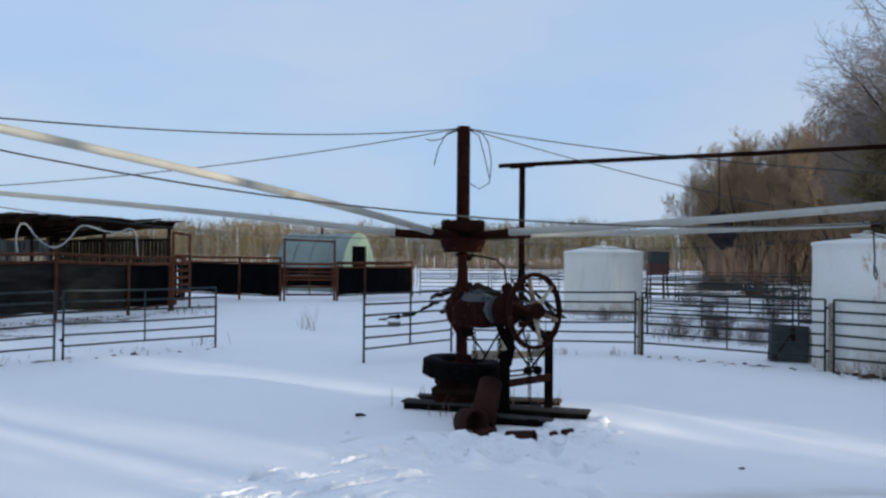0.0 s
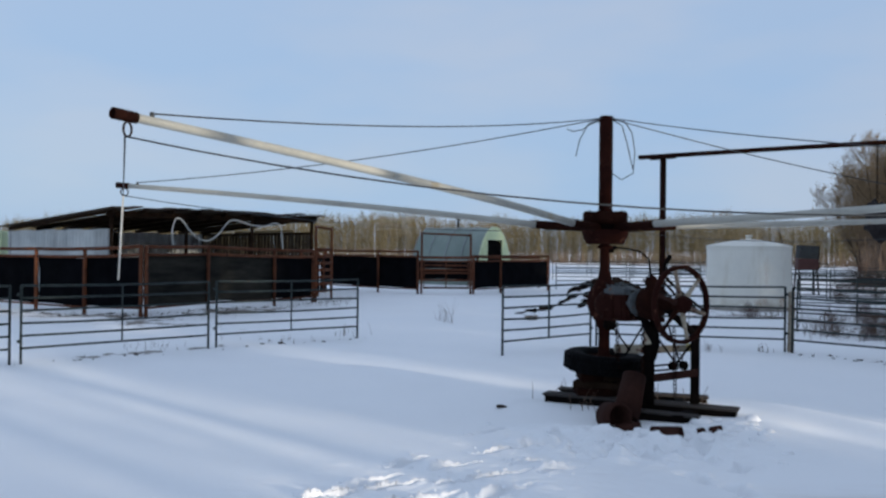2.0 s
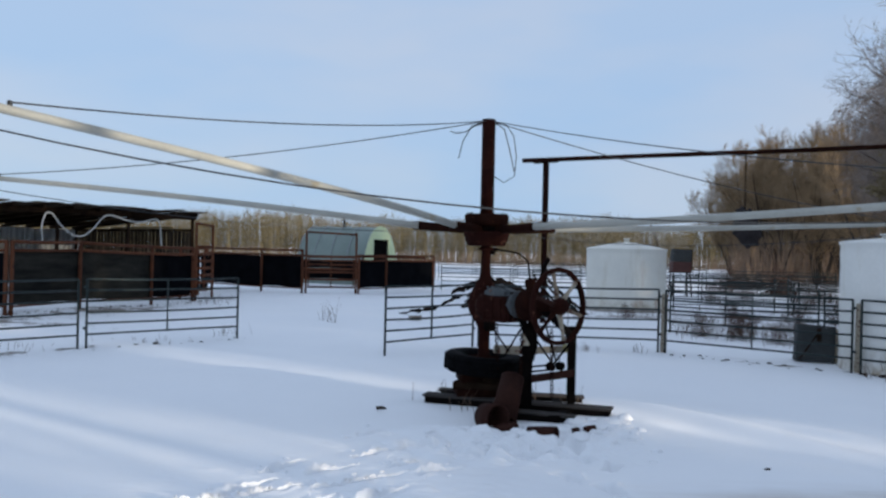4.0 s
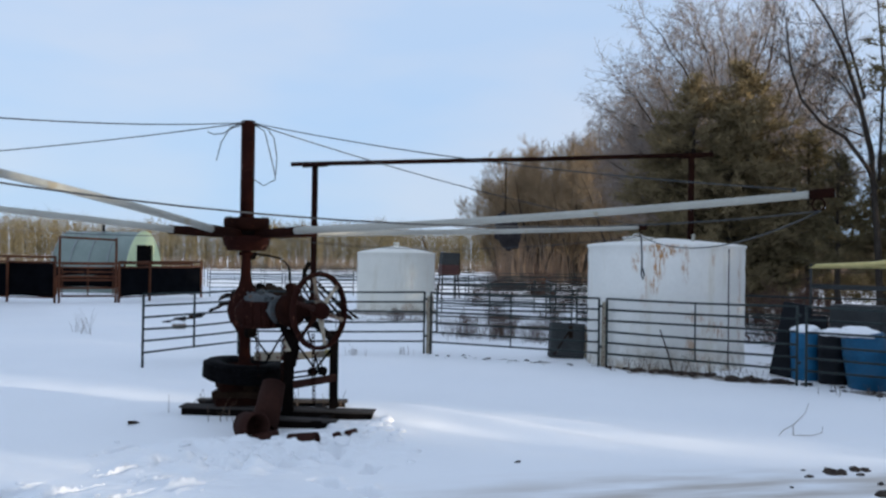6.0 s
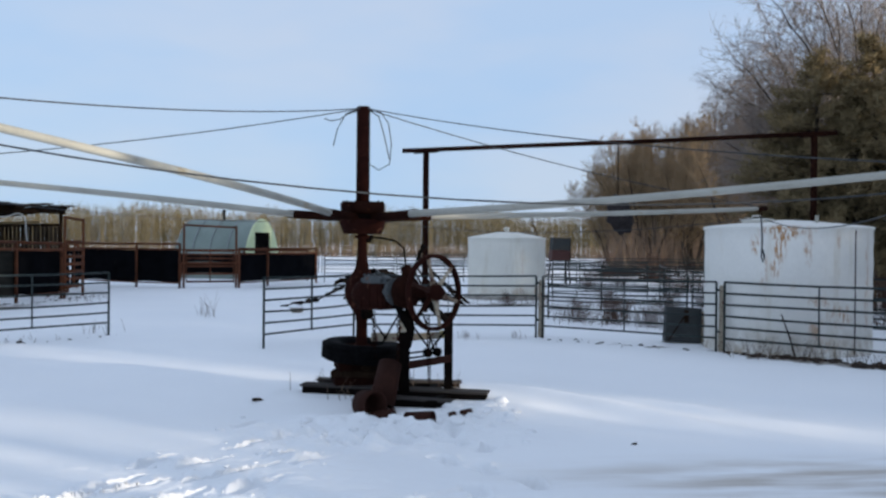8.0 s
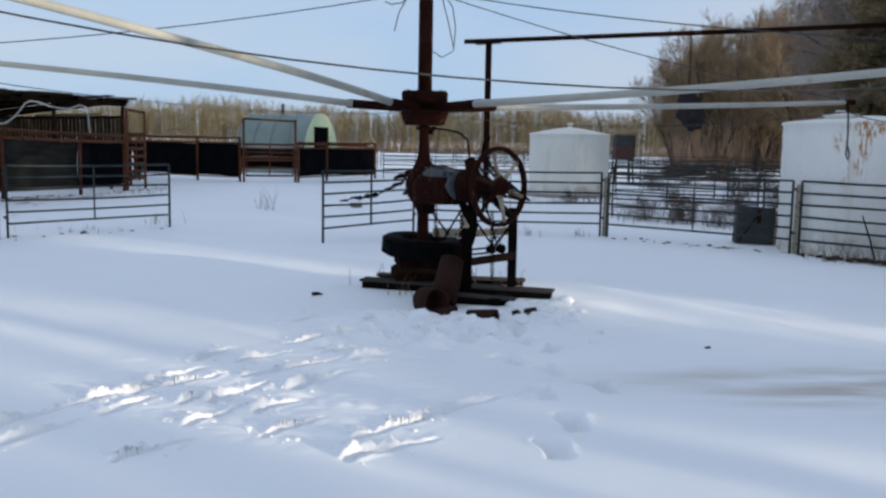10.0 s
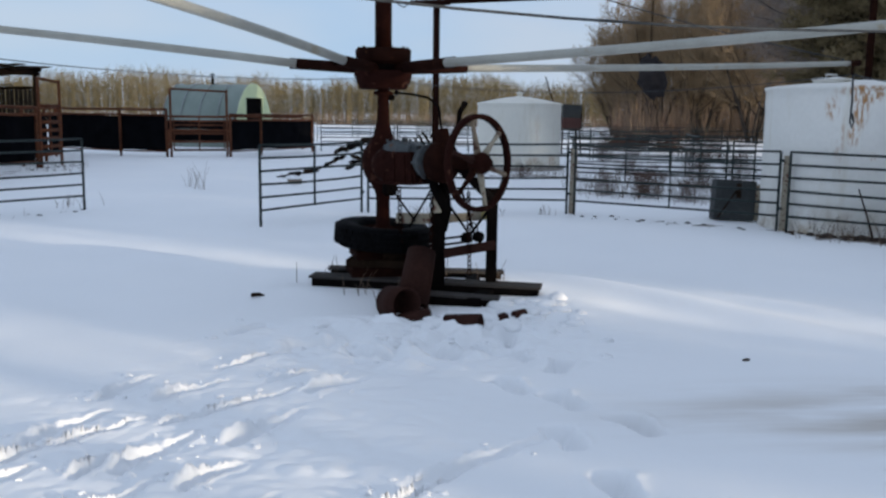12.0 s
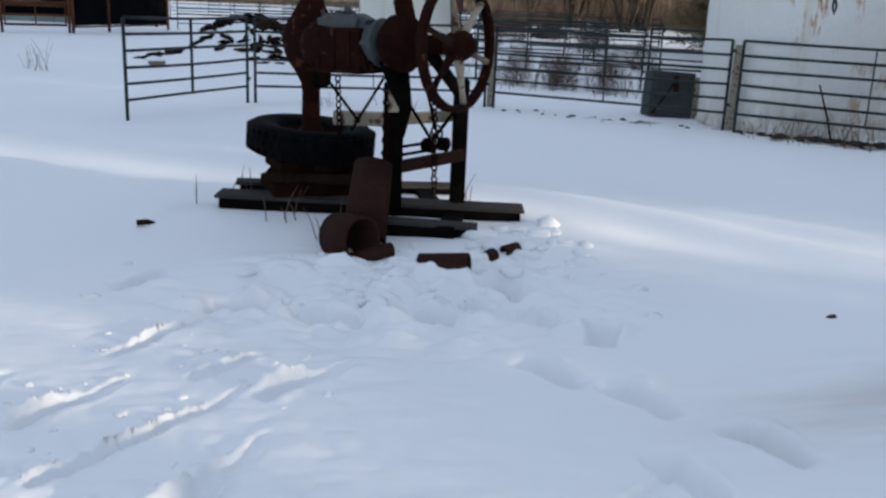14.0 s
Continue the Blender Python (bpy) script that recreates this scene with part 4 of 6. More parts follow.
line_box(bm, 0.56, 0.0, 0.10, (0.22, 0.20, 0.17), 0.02, -10)
line_box(bm, 0.66, 0.02, 0.135, (0.12, 0.12, 0.10), 0.012, -22)
lathe(bm, [(0.08, 0.60), (0.11, 0.62), (0.12, 0.68), (0.14, 0.76), (0.155, 0.80), (0.17, 0.805), (0.17, 0.83), (0.0, 0.83)], 14, along(UD, C0 + Vector((0, 0, 0.0))))
for k in range(7):
    a = 2 * math.pi * k / 7
    c = on_line(0.70) + (sidev * math.cos(a) + Vector((0, 0, math.sin(a)))) * 0.135
    bar(bm, c - UD * 0.07, c + UD * 0.10, 0.014, 0.03, 0.002)
lathe(bm, [(0, 0.0), (0.03, 0.0), (0.03, 0.05), (0.0, 0.06)], 10, Matrix.Translation(on_line(0.5, 0.19)))
for sx in (0.32, 0.40, 0.48):
    for side in (-0.10, 0.06):
        lathe(bm, [(0, 0), (0.014, 0), (0.014, 0.025), (0, 0.025)], 6, Matrix.Translation(on_line(sx, 0.195) + sidev * side))
part("gearbox", bm, GREY_CAST, hw, "bare grey aluminium gearbox")
bm = bmesh.new()
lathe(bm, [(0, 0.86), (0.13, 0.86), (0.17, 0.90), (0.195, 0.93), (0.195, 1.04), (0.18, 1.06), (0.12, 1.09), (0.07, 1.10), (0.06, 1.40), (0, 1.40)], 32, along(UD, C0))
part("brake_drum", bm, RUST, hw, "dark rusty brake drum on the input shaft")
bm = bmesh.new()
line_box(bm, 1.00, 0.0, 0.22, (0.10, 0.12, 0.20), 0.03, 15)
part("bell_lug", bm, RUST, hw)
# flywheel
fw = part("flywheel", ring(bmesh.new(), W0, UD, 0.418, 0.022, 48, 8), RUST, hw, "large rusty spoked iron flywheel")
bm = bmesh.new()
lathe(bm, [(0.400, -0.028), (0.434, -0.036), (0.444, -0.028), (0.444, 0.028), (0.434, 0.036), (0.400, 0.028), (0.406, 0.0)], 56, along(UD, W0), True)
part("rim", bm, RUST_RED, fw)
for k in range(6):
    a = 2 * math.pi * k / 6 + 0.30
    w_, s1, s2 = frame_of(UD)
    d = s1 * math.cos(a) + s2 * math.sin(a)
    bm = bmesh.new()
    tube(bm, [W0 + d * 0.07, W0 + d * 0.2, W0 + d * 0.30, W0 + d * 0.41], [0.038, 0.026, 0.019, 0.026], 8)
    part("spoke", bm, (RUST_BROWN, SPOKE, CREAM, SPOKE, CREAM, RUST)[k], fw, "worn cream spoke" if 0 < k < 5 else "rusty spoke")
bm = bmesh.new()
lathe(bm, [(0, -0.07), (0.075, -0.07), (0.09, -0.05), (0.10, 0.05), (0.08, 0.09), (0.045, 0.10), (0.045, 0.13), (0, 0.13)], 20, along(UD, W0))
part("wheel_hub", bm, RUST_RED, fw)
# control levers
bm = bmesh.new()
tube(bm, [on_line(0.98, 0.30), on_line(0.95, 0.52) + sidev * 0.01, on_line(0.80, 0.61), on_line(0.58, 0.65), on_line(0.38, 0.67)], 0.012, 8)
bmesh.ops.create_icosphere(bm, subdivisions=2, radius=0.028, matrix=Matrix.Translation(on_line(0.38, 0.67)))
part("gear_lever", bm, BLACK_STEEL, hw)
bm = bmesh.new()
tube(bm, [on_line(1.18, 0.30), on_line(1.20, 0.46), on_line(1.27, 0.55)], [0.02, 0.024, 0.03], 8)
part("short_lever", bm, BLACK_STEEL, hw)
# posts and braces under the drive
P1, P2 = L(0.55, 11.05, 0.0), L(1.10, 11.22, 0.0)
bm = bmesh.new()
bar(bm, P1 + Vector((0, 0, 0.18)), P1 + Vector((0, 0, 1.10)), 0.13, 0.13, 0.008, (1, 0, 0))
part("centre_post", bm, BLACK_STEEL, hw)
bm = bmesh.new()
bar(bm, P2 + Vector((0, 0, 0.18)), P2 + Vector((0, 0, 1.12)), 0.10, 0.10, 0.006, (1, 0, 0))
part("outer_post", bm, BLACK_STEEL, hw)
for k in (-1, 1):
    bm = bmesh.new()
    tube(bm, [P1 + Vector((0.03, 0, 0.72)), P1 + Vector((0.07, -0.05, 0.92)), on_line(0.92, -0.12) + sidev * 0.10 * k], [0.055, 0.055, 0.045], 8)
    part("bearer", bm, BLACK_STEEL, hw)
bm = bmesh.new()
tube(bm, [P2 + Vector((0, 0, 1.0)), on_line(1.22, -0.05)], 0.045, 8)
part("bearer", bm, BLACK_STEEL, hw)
bm = bmesh.new()
bar(bm, P1 + Vector((0.05, -0.06, 0.50)), P2 + Vector((0.02, -0.06, 0.56)), 0.04, 0.09)
part("brace_board", bm, RUST_BROWN, hw, "brown angle-iron brace")
bm = bmesh.new()
bar(bm, L(0.16, 11.42, 0.80), L(0.60, 11.32, 0.80), 0.10, 0.10, 0.006)
bar(bm, L(0.60, 11.32, 0.80), P2 + Vector((0.02, 0.10, 0.84)), 0.05, 0.085, 0.006)
part("pale_rail", bm, CREAM, hw, "pale worn timber rail")
bm = bmesh.new()
bar(bm, P2 + Vector((-0.10, 0.06, 0.845)), P2 + Vector((0.02, 0.06, 0.852)), 0.06, 0.088, 0.004)
part("rail_band", bm, YELLOW, hw)
bm = bmesh.new()
box(bm, P1 + Vector((-0.02, -0.075, 0.98)), (0.075, 0.06, 0.16), (0, 0, 10), 0.008)
part("grease_box", bm, CREAM, hw, "small pale box on the centre post")
for a, b, r in ((L(0.10, 11.42, 1.10), L(0.34, 11.3, 0.78), 0.011), (L(0.50, 11.2, 1.12), L(0.28, 11.3, 0.72), 0.011), (P1 + Vector((0.08, 0, 1.0)), P2 + Vector((-0.2, -0.05, 0.62)), 0.012),
                (P2 + Vector((-0.02, 0, 0.92)), P2 + Vector((-0.22, -0.02, 0.66)), 0.014), (P1 + Vector((0.22, -0.02, 1.12)), P2 + Vector((-0.16, -0.05, 0.60)), 0.011), (P1 + Vector((0.04, -0.04, 0.64)), P2 + Vector((-0.2, -0.06, 0.66)), 0.012),
                (P1 + Vector((0.04, -0.04, 0.58)), P2 + Vector((-0.2, -0.06, 0.60)), 0.012)):
    bm = bmesh.new()
    tube(bm, [a, b], r, 6)
    part("tie_rod", bm, BLACK_STEEL, hw)
for d in (Vector((-0.26, -0.06, 0.63)), Vector((-0.14, -0.06, 0.64))):
    bm = bmesh.new()
    lathe(bm, [(0, -0.025), (0.055, -0.025), (0.04, 0.0), (0.055, 0.025), (0, 0.025)], 18, along((0.5, -0.85, 0), P2 + d))
    part("pulley", bm, BLACK_STEEL, hw)
bm = bmesh.new()
ring(bm, P2 + Vector((-0.20, -0.07, 0.72)), (0.5, -0.85, 0), 0.06, 0.008, 18, 6)
part("hose_loop", bm, CABLE, hw)
for a, b in ((P1 + Vector((-0.07, -0.09, 1.08)), P1 + Vector((-0.08, -0.11, 0.36))), (L(0.18, 11.35, 1.12), L(0.20, 11.32, 0.55)), (P1 + Vector((0.28, -0.08, 1.1)), P1 + Vector((0.30, -0.1, 0.30)))):
    bm = bmesh.new()
    chain(bm, a, b, 0.055, 0.008)
    part("chain", bm, RUST, hw)
# leaning steel cover in front of the centre post
bm = bmesh.new()
ax0, ax1 = L(0.38, 10.88, 0.53), L(0.27, 10.57, 0.07)
lathe(bm, [(0.138, 0.0), (0.155, (ax1 - ax0).length), (0.142, (ax1 - ax0).length), (0.125, 0.0)], 28, along(ax1 - ax0, ax0), True)
part("steel_cover", bm, RUST_BROWN, hw, "brown sheet-steel tube cover")
# hub drums
bm = bmesh.new()
lathe(bm, [(0.08, 2.33), (0.22, 2.33), (0.235, 2.35), (0.28, 2.36), (0.285, 2.47), (0.27, 2.49), (0.08, 2.49)], 36)
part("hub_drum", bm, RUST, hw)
bm = bmesh.new()
lathe(bm, [(0.07, 2.08), (0.23, 2.08), (0.255, 2.10), (0.255, 2.13), (0.275, 2.14), (0.285, 2.20), (0.295, 2.21), (0.295, 2.265), (0.2, 2.27), (0.07, 2.27)], 36)
part("hub_drum", bm, RUST_RED, hw)
# black ring paints in the dark gap between the drums
bm = bmesh.new()
lathe(bm, [(0.07, 2.25), (0.20, 2.25), (0.20, 2.35), (0.07, 2.35)], 24)
part("hub_gap_dark", bm, BLACK_STEEL, hw)
for k in range(10):
    bm = bmesh.new()
    a = 2 * math.pi * k / 10
    lathe(bm, [(0, 0), (0.016, 0), (0.016, 0.02), (0, 0.02)], 6, Matrix.Translation((0.245 * math.cos(a), 0.245 * math.sin(a), 2.485)))
    part("bolt", bm, RUST, hw)
# mast
bm = bmesh.new()
lathe(bm, [(0.0, 2.46), (0.086, 2.46), (0.086, 3.71), (0.076, 3.715), (0.074, 3.6), (0, 3.6)], 24)
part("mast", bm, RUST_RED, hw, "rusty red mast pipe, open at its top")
MAST_TOP = Vector((0, 0, 3.68))
# arms: angle from the side that faces the yard, length, height of the tip
ARMS = [(29.4, 6.80, 2.90, 0.05), (91.9, 6.80, 2.86, 0.03), (179.7, 6.80, 2.60, 0.0), (249.0, 6.80, 2.58, -0.02), (315.5, 6.80, 2.60, -0.03)]
tips = []
for ang, ln, zt, bow in ARMS:
    a = radians(ang)
    d = Vector((-math.sin(a), -math.cos(a), 0))
    s = d.cross(Vector((0, 0, 1)))
    bm = bmesh.new()
    tube(bm, [d * 0.2 + Vector((0, 0, 2.29)), d * 0.95 + Vector((0, 0, 2.33))], 0.055, 12, False)
    tube(bm, [d * 0.95 + Vector((0, 0, 2.33)), d * 0.2 + Vector((0, 0, 2.29))], 0.049, 12, False)
    part("socket", bm, RUST, hw)
    pts = []
    for i in range(13):
        t = i / 12
        r = 0.88 + (ln - 0.88) * t
        pts.append(d * r + Vector((0, 0, 2.326 + (zt - 2.326) * t + bow * 4 * t * (1 - t))) + s * (0.05 * math.sin(t * 5 + ang)))
    bm = bmesh.new()
    tube(bm, pts, [0.043 - 0.010 * i / 12 for i in range(13)], 14)
    arm = part("arm", bm, ARM, hw, "long weathered white walker arm pipe")
    way = (pts[-1] - pts[-2]).normalized()
    bm = bmesh.new()
    lathe(bm, [(0.036, -0.09), (0.041, -0.09), (0.042, 0.10), (0.034, 0.10), (0.033, -0.02), (0, -0.02)], 20, along(way, pts[-1]))
    part("end_cap", bm, RUST, arm, "rusty pipe sleeve at the arm's tip")
    bm = bmesh.new()
    ring(bm, pts[-1] - way * 0.02 - Vector((0, 0, 0.092)), s + way * 0.5, 0.052, 0.008, 20, 6)
    part("tie_ring", bm, RUST, arm)
    bm = bmesh.new()
    box(bm, pts[-1] - way * 0.22 + Vector((0, 0, 0.045)), (0.03, 0.03, 0.045), None, 0.006)
    part("wire_clip", bm, CABLE, arm)
    tips.append((pts[-1], way, s))
    bm = bmesh.new()
    tube(bm, sag(MAST_TOP + d * 0.09, pts[-1] - way * 0.22 + Vector((0, 0, 0.055)), 0.10, 12), 0.007, 6)
    part("guy_wire", bm, CABLE, hw)
for (p, w, s), (q, w2, s2), dip in zip(tips, tips[1:] + tips[:1], (0.06, 0.22, 0.25, 0.25, 0.34)):
    bm = bmesh.new()
    tube(bm, sag(p - Vector((0, 0, 0.145)), q - Vector((0, 0, 0.145)), dip, 16), 0.007, 6)
    part("tie_rope", bm, CABLE, hw)
# loose wire ends at the mast top
for a, pts in ((0, [(0.08, -0.03, 3.66), (0.22, -0.05, 3.64), (0.32, -0.06, 3.50), (0.36, -0.06, 3.25), (0.34, -0.05, 2.98), (0.20, -0.04, 2.90), (0.08, -0.03, 2.98)]), (1, [(0.08, 0.03, 3.67), (0.2, 0.05, 3.6), (0.27, 0.06, 3.35), (0.34, 0.08, 3.05)]),
               (2, [(-0.08, -0.02, 3.67), (-0.22, -0.03, 3.62), (-0.33, -0.04, 3.42), (-0.38, -0.05, 3.20)]), (3, [(-0.08, 0.02, 3.66), (-0.20, 0.02, 3.62), (-0.3, 0.02, 3.55), (-0.42, 0.03, 3.53), (-0.5, 0.03, 3.56)])):
    bm = bmesh.new()
    tube(bm, pts, 0.007, 6)
    part("loose_wire", bm, CABLE, hw)
# a halter rope hangs from one tip
p, w, s = tips[3]
bm = bmesh.new()
tube(bm, [p - Vector((0, 0, 0.145)), p + Vector((0.02, 0, -0.5)), p + Vector((0.01, 0, -0.78)), p + Vector((0.04, 0, -0.86)), p + Vector((0.06, 0, -0.78)), p + Vector((0.03, 0, -0.66))], 0.014, 6)
part("halter_rope", bm, CABLE, hw)
p, w, s = tips[1]
bm = bmesh.new()
tube(bm, [p - Vector((0, 0, 0.145)), p + Vector((-0.03, 0, -0.8)), p + Vector((-0.06, 0, -1.35))], 0.013, 6)
part("halter_rope", bm, ROPE, hw)

# ---- loose steel by the machine ----
bm = bmesh.new()
lathe(bm, [(0, 0.0), (0.155, 0.0), (0.155, 0.27), (0.135, 0.275), (0.132, 0.02), (0, 0.02)], 30, along((0.50, -0.86, 0.10), (0, 0, 0)))
solid("steel_pipe", bm, RUST_BROWN, "short open length of wide rusty pipe lying in snow", "pipe", "scrap pipes", at=(0.07, 10.46, height_at(0.07, 10.46) + 0.10))
for x, y, r, ln, a, z in ((0.68, 9.90, 0.085, 0.32, -28, -0.05), (1.02, 10.1, 0.05, 0.16, 40, 0.0), (1.22, 10.2, 0.045, 0.12, 20, -0.01), (0.28, 10.28, 0.05, 0.3, 20, 0.0)):
    bm = bmesh.new()
    d = Vector((math.cos(radians(a)), math.sin(radians(a)), 0.12))
    lathe(bm, [(r, 0.0), (r, ln), (r - 0.015, ln), (r - 0.015, 0.0)], 18, along(d, -d * ln / 2), True)
    solid("pipe_offcut", bm, RUST_BROWN, "rusty pipe offcut half buried in snow", "pipe", "scrap pipes", at=(x, y, height_at(x, y) + z + r * 0.5))
bm = bmesh.new()
tube(bm, [(0, 0, 0.03), (0.07, 0.03, 0.03), (0.13, 0.06, 0.0), (0.5, 0.25, -0.10)], [0.022, 0.018, 0.014, 0.01], 8)
solid("stick", bm, WOOD_DARK, "dark stick end poking from the snow", "stick", at=(-1.27, 11.2, height_at(-1.27, 11.2)))


# ---- pens with black belting ----
def pen_run(points, name="pen_wall", top=1.90, low=0.22, mats=None, group="stock pens", label="rusty pipe pen wall lined with black belting"):
    """A run of rusty posts with two rails and sheets of belting behind them."""
    pts = [Vector((*p, height_at(*p))) for p in points]
    ob = thing(name, pts[0], label, "pen wall", group)
    o = pts[0]
    for i, p in enumerate(pts):
        q = p - o
        bm = bmesh.new()
        tube(bm, [q - Vector((0, 0, 0.1)), q + Vector((0, 0, 1.0)), q + Vector((0, 0, top + 0.03))], 0.055, 10)
        part("post", bm, PEN_RUST_SUNLIT, ob)
    for i, (a, b) in enumerate(zip(pts, pts[1:])):
        a, b = a - o, b - o
        for z, r in ((top, 0.048), (top - 0.22, 0.042)):
            bm = bmesh.new()
            tube(bm, sag(a + Vector((0, 0, z)), b + Vector((0, 0, z)), 0.015, 4), r, 8)
            part("rail", bm, PEN_RUST_SUNLIT, ob)
        bm = bmesh.new()
        tube(bm, [a + Vector((0, 0, low)), b + Vector((0, 0, low))], 0.03, 8)
        part("rail", bm, PEN_RUST_SUNLIT, ob)
        way = (b - a).normalized()
        back = Vector((-way.y, way.x, 0)) * 0.07
        if back.y < 0:
            back = -back
        ln = (b - a).length
        cols = max(2, int(ln / 0.35))
        verts, faces = [], []
        for c in range(cols + 1):
            t = c / cols
            wob = 0.025 * math.sin(t * ln * 2.1 + i) + 0.02 * math.sin(t * ln * 5.3 + 2 * i)
            for r in range(5):
                z = low + 0.02 + (top - 0.28 - low) * r / 4 + 0.03 * math.sin(t * ln * 1.3 + i) * (1 if r in (0, 4) else 0)
                for th in (0.0, 0.014):
                    verts.append(a.lerp(b, t) + back * (1 + 6 * th) + back.normalized() * wob * math.sin(math.pi * r / 4) + Vector((0, 0, z)))
        row = 10
        for c in range(cols):
            for r in range(4):
                k, k2 = c * row + r * 2, (c + 1) * row + r * 2
                faces.append((k, k2, k2 + 2, k + 2))
                faces.append((k + 1, k + 3, k2 + 3, k2 + 1))
            k, k2 = c * row, (c + 1) * row
            faces.append((k, k + 1, k2 + 1, k2))
            faces.append((k + 8, k2 + 8, k2 + 9, k + 9))
        me = raw_mesh("belting_sheet", [tuple(v) for v in verts], faces, (mats or [SHEET])[i % len(mats or [SHEET])])
        sh = new("belting_sheet", me)
        sh.parent = ob
    return ob


pen_run([(-19.4, 26.4), (-16.9, 25.15), (-14.6, 24.0), (-12.30, 22.95)], mats=[SHEET])
pen_run([(-12.20, 23.05), (-11.55, 25.6), (-10.80, 29.2), (-10.36, 32.0)], mats=[SHEET_WORN, SHEET_WORN, SHEET])
pen_run([(-11.15, 33.0), (-11.5, 36.2), (-12.2, 39.5)])
pen_run([(-13.3, 43.2), (-10.05, 40.75), (-8.02, 39.9)])
pen_run([(-5.60, 40.55), (-4.55, 42.3), (-2.55, 45.9)], top=1.72)


# tall frame with ladder rails beside the pen corner
def tall_frame(p0, p1, height, rails, name, label, low=0.35, high=1.75, mat=None, thick=0.042):
    mat = mat or RUST
    a, b = Vector((*p0, height_at(*p0))), Vector((*p1, height_at(*p1)))
    ob = thing(name, a, label, "gate frame", "stock pens")
    d = b - a
    for q in (Vector((0, 0, 0)), d):
        bm = bmesh.new()
        tube(bm, [q - Vector((0, 0, 0.1)), q + Vector((0, 0, height))], 0.05, 10)
        part("post", bm, mat, ob)
    bm = bmesh.new()
    tube(bm, [Vector((-0.02, 0, height)), d + Vector((0, 0, height - 0.08))], 0.045, 10)
    part("lintel", bm, mat, ob)
    for k in range(rails):
        z = low + (high - low) * k / (rails - 1)
        gate = bmesh.new()
        tube(gate, [d.normalized() * 0.08 + Vector((0, 0, z)), d - d.normalized() * 0.08 + Vector((0, 0, z))], thick, 8)
        part("gate_rail", gate, mat, ob)
    for t in (0.05, 0.5, 0.95):
        bm = bmesh.new()
        tube(bm, [d * t + Vector((0, 0, low - 0.05)), d * t + Vector((0, 0, high + 0.03))], 0.026, 8)
        part("gate_upright", bm, mat, ob)
    return ob


tall_frame((-7.86, 39.95), (-5.72, 40.5), 2.72, 5, "pen_gate", "rusty pen gate of pipe rails under a tall frame", 0.28, 1.62, PEN_RUST_SUNLIT)
tall_frame((-10.30, 32.15), (-10.18, 33.75), 2.80, 7, "loading_gate", "tall rusty gate frame with plank-like rails", 0.4, 1.95, PEN_RUST_SUNLIT, 0.055)
# belting of the pen beyond the gate
pen_run([(-9.6, 47.2), (-6.4, 48.0), (-3.2, 48.8)], top=1.60, low=0.95)
pen_run([(-9.6, 47.9), (-6.4, 48.7), (-3.2, 49.5)], top=1.12, low=0.36)

# ---- open-fronted shed ----
FL, FR = Vector((-17.05, 29.75, 0)), Vector((-12.17, 37.5, 0))
front = (FR - FL).normalized()
deep = Vector((-front.y, front.x, 0))
DEPTH, FRONT_H, BACK_H = 8.4, 3.30, 2.70
length = (FR - FL).length
sh = thing("stock_shed", FL, "old open-fronted stock shed with corrugated walls and sagging board roof", "shed")


def S(u, v, z):
    return front * u + deep * v + Vector((0, 0, z))


def corrugated(u0, v0, u1, v1, z0, z1, name="corrugated_sheet"):
    """One corrugated sheet, standing."""
    a, b = S(u0, v0, 0), S(u1, v1, 0)
    ln = (b - a).length
    n = int(ln / 0.038)
    nrm = Vector((-(b - a).y, (b - a).x, 0)).normalized()
    verts, faces = [], []
    for i in range(n + 1):
        p = a.lerp(b, i / n) + nrm * (0.075 * max(-0.5, math.cos(2 * math.pi * i / 7.0)))
        for off in (0.0, 0.006):
            verts += [tuple(p + nrm * off + Vector((0, 0, z0))), tuple(p + nrm * off + Vector((0, 0, z1)))]
    for i in range(n):
        k = 4 * i
        faces += [(k, k + 4, k + 5, k + 1), (k + 2, k + 3, k + 7, k + 6), (k + 1, k + 5, k + 7, k + 3), (k, k + 2, k + 6, k + 4)]
    ob = new(name, raw_mesh(name, verts, faces, CORRUGATED))
    ob.parent = sh
    return ob


for i in range(8):
    corrugated(-0.02, i * 1.05, -0.02, i * 1.05 + 1.07, 0.1, 2.62 - 0.03 * (i % 2))
for i in range(8):
    corrugated(0.02 + i * length / 8, DEPTH, (i + 1) * length / 8 + 0.02, DEPTH + 0.01, 0.1, 2.60 + 0.02 * (i % 3))
r1 = random.Random(12)
for i in range(34):
    v = 0.12 + 0.245 * i
    bm = bmesh.new()
    bar(bm, S(length, v, 0.1), S(length, v + r1.uniform(-0.01, 0.01), 2.60 + r1.uniform(-0.04, 0.02)), 0.195 + r1.uniform(-0.012, 0.014), 0.022, 0.002, tuple(front))
    part("wall_board", bm, ROOF, sh)
bm = bmesh.new()
bar(bm, S(length - 0.05, 1.2, 2.74), S(length - 0.05, 5.6, 2.70), 0.03, 0.09, 0.003)
part("wall_plate", bm, PLY, sh, "pale raw board along the end wall's top")
bm = bmesh.new()
bar(bm, S(length - 0.04, 0.1, 2.63), S(length - 0.04, DEPTH - 0.2, 2.60), 0.06, 0.10, 0.004)
part("girt", bm, WOOD_DARK, sh)
for u in (0.0, length * 0.33, length * 0.66, length):
    bm = bmesh.new()
    tube(bm, [S(u, 0.05, -0.1), S(u, 0.05, FRONT_H - 0.1)], 0.075, 8)
    part("front_post", bm, WOOD_DARK, sh)
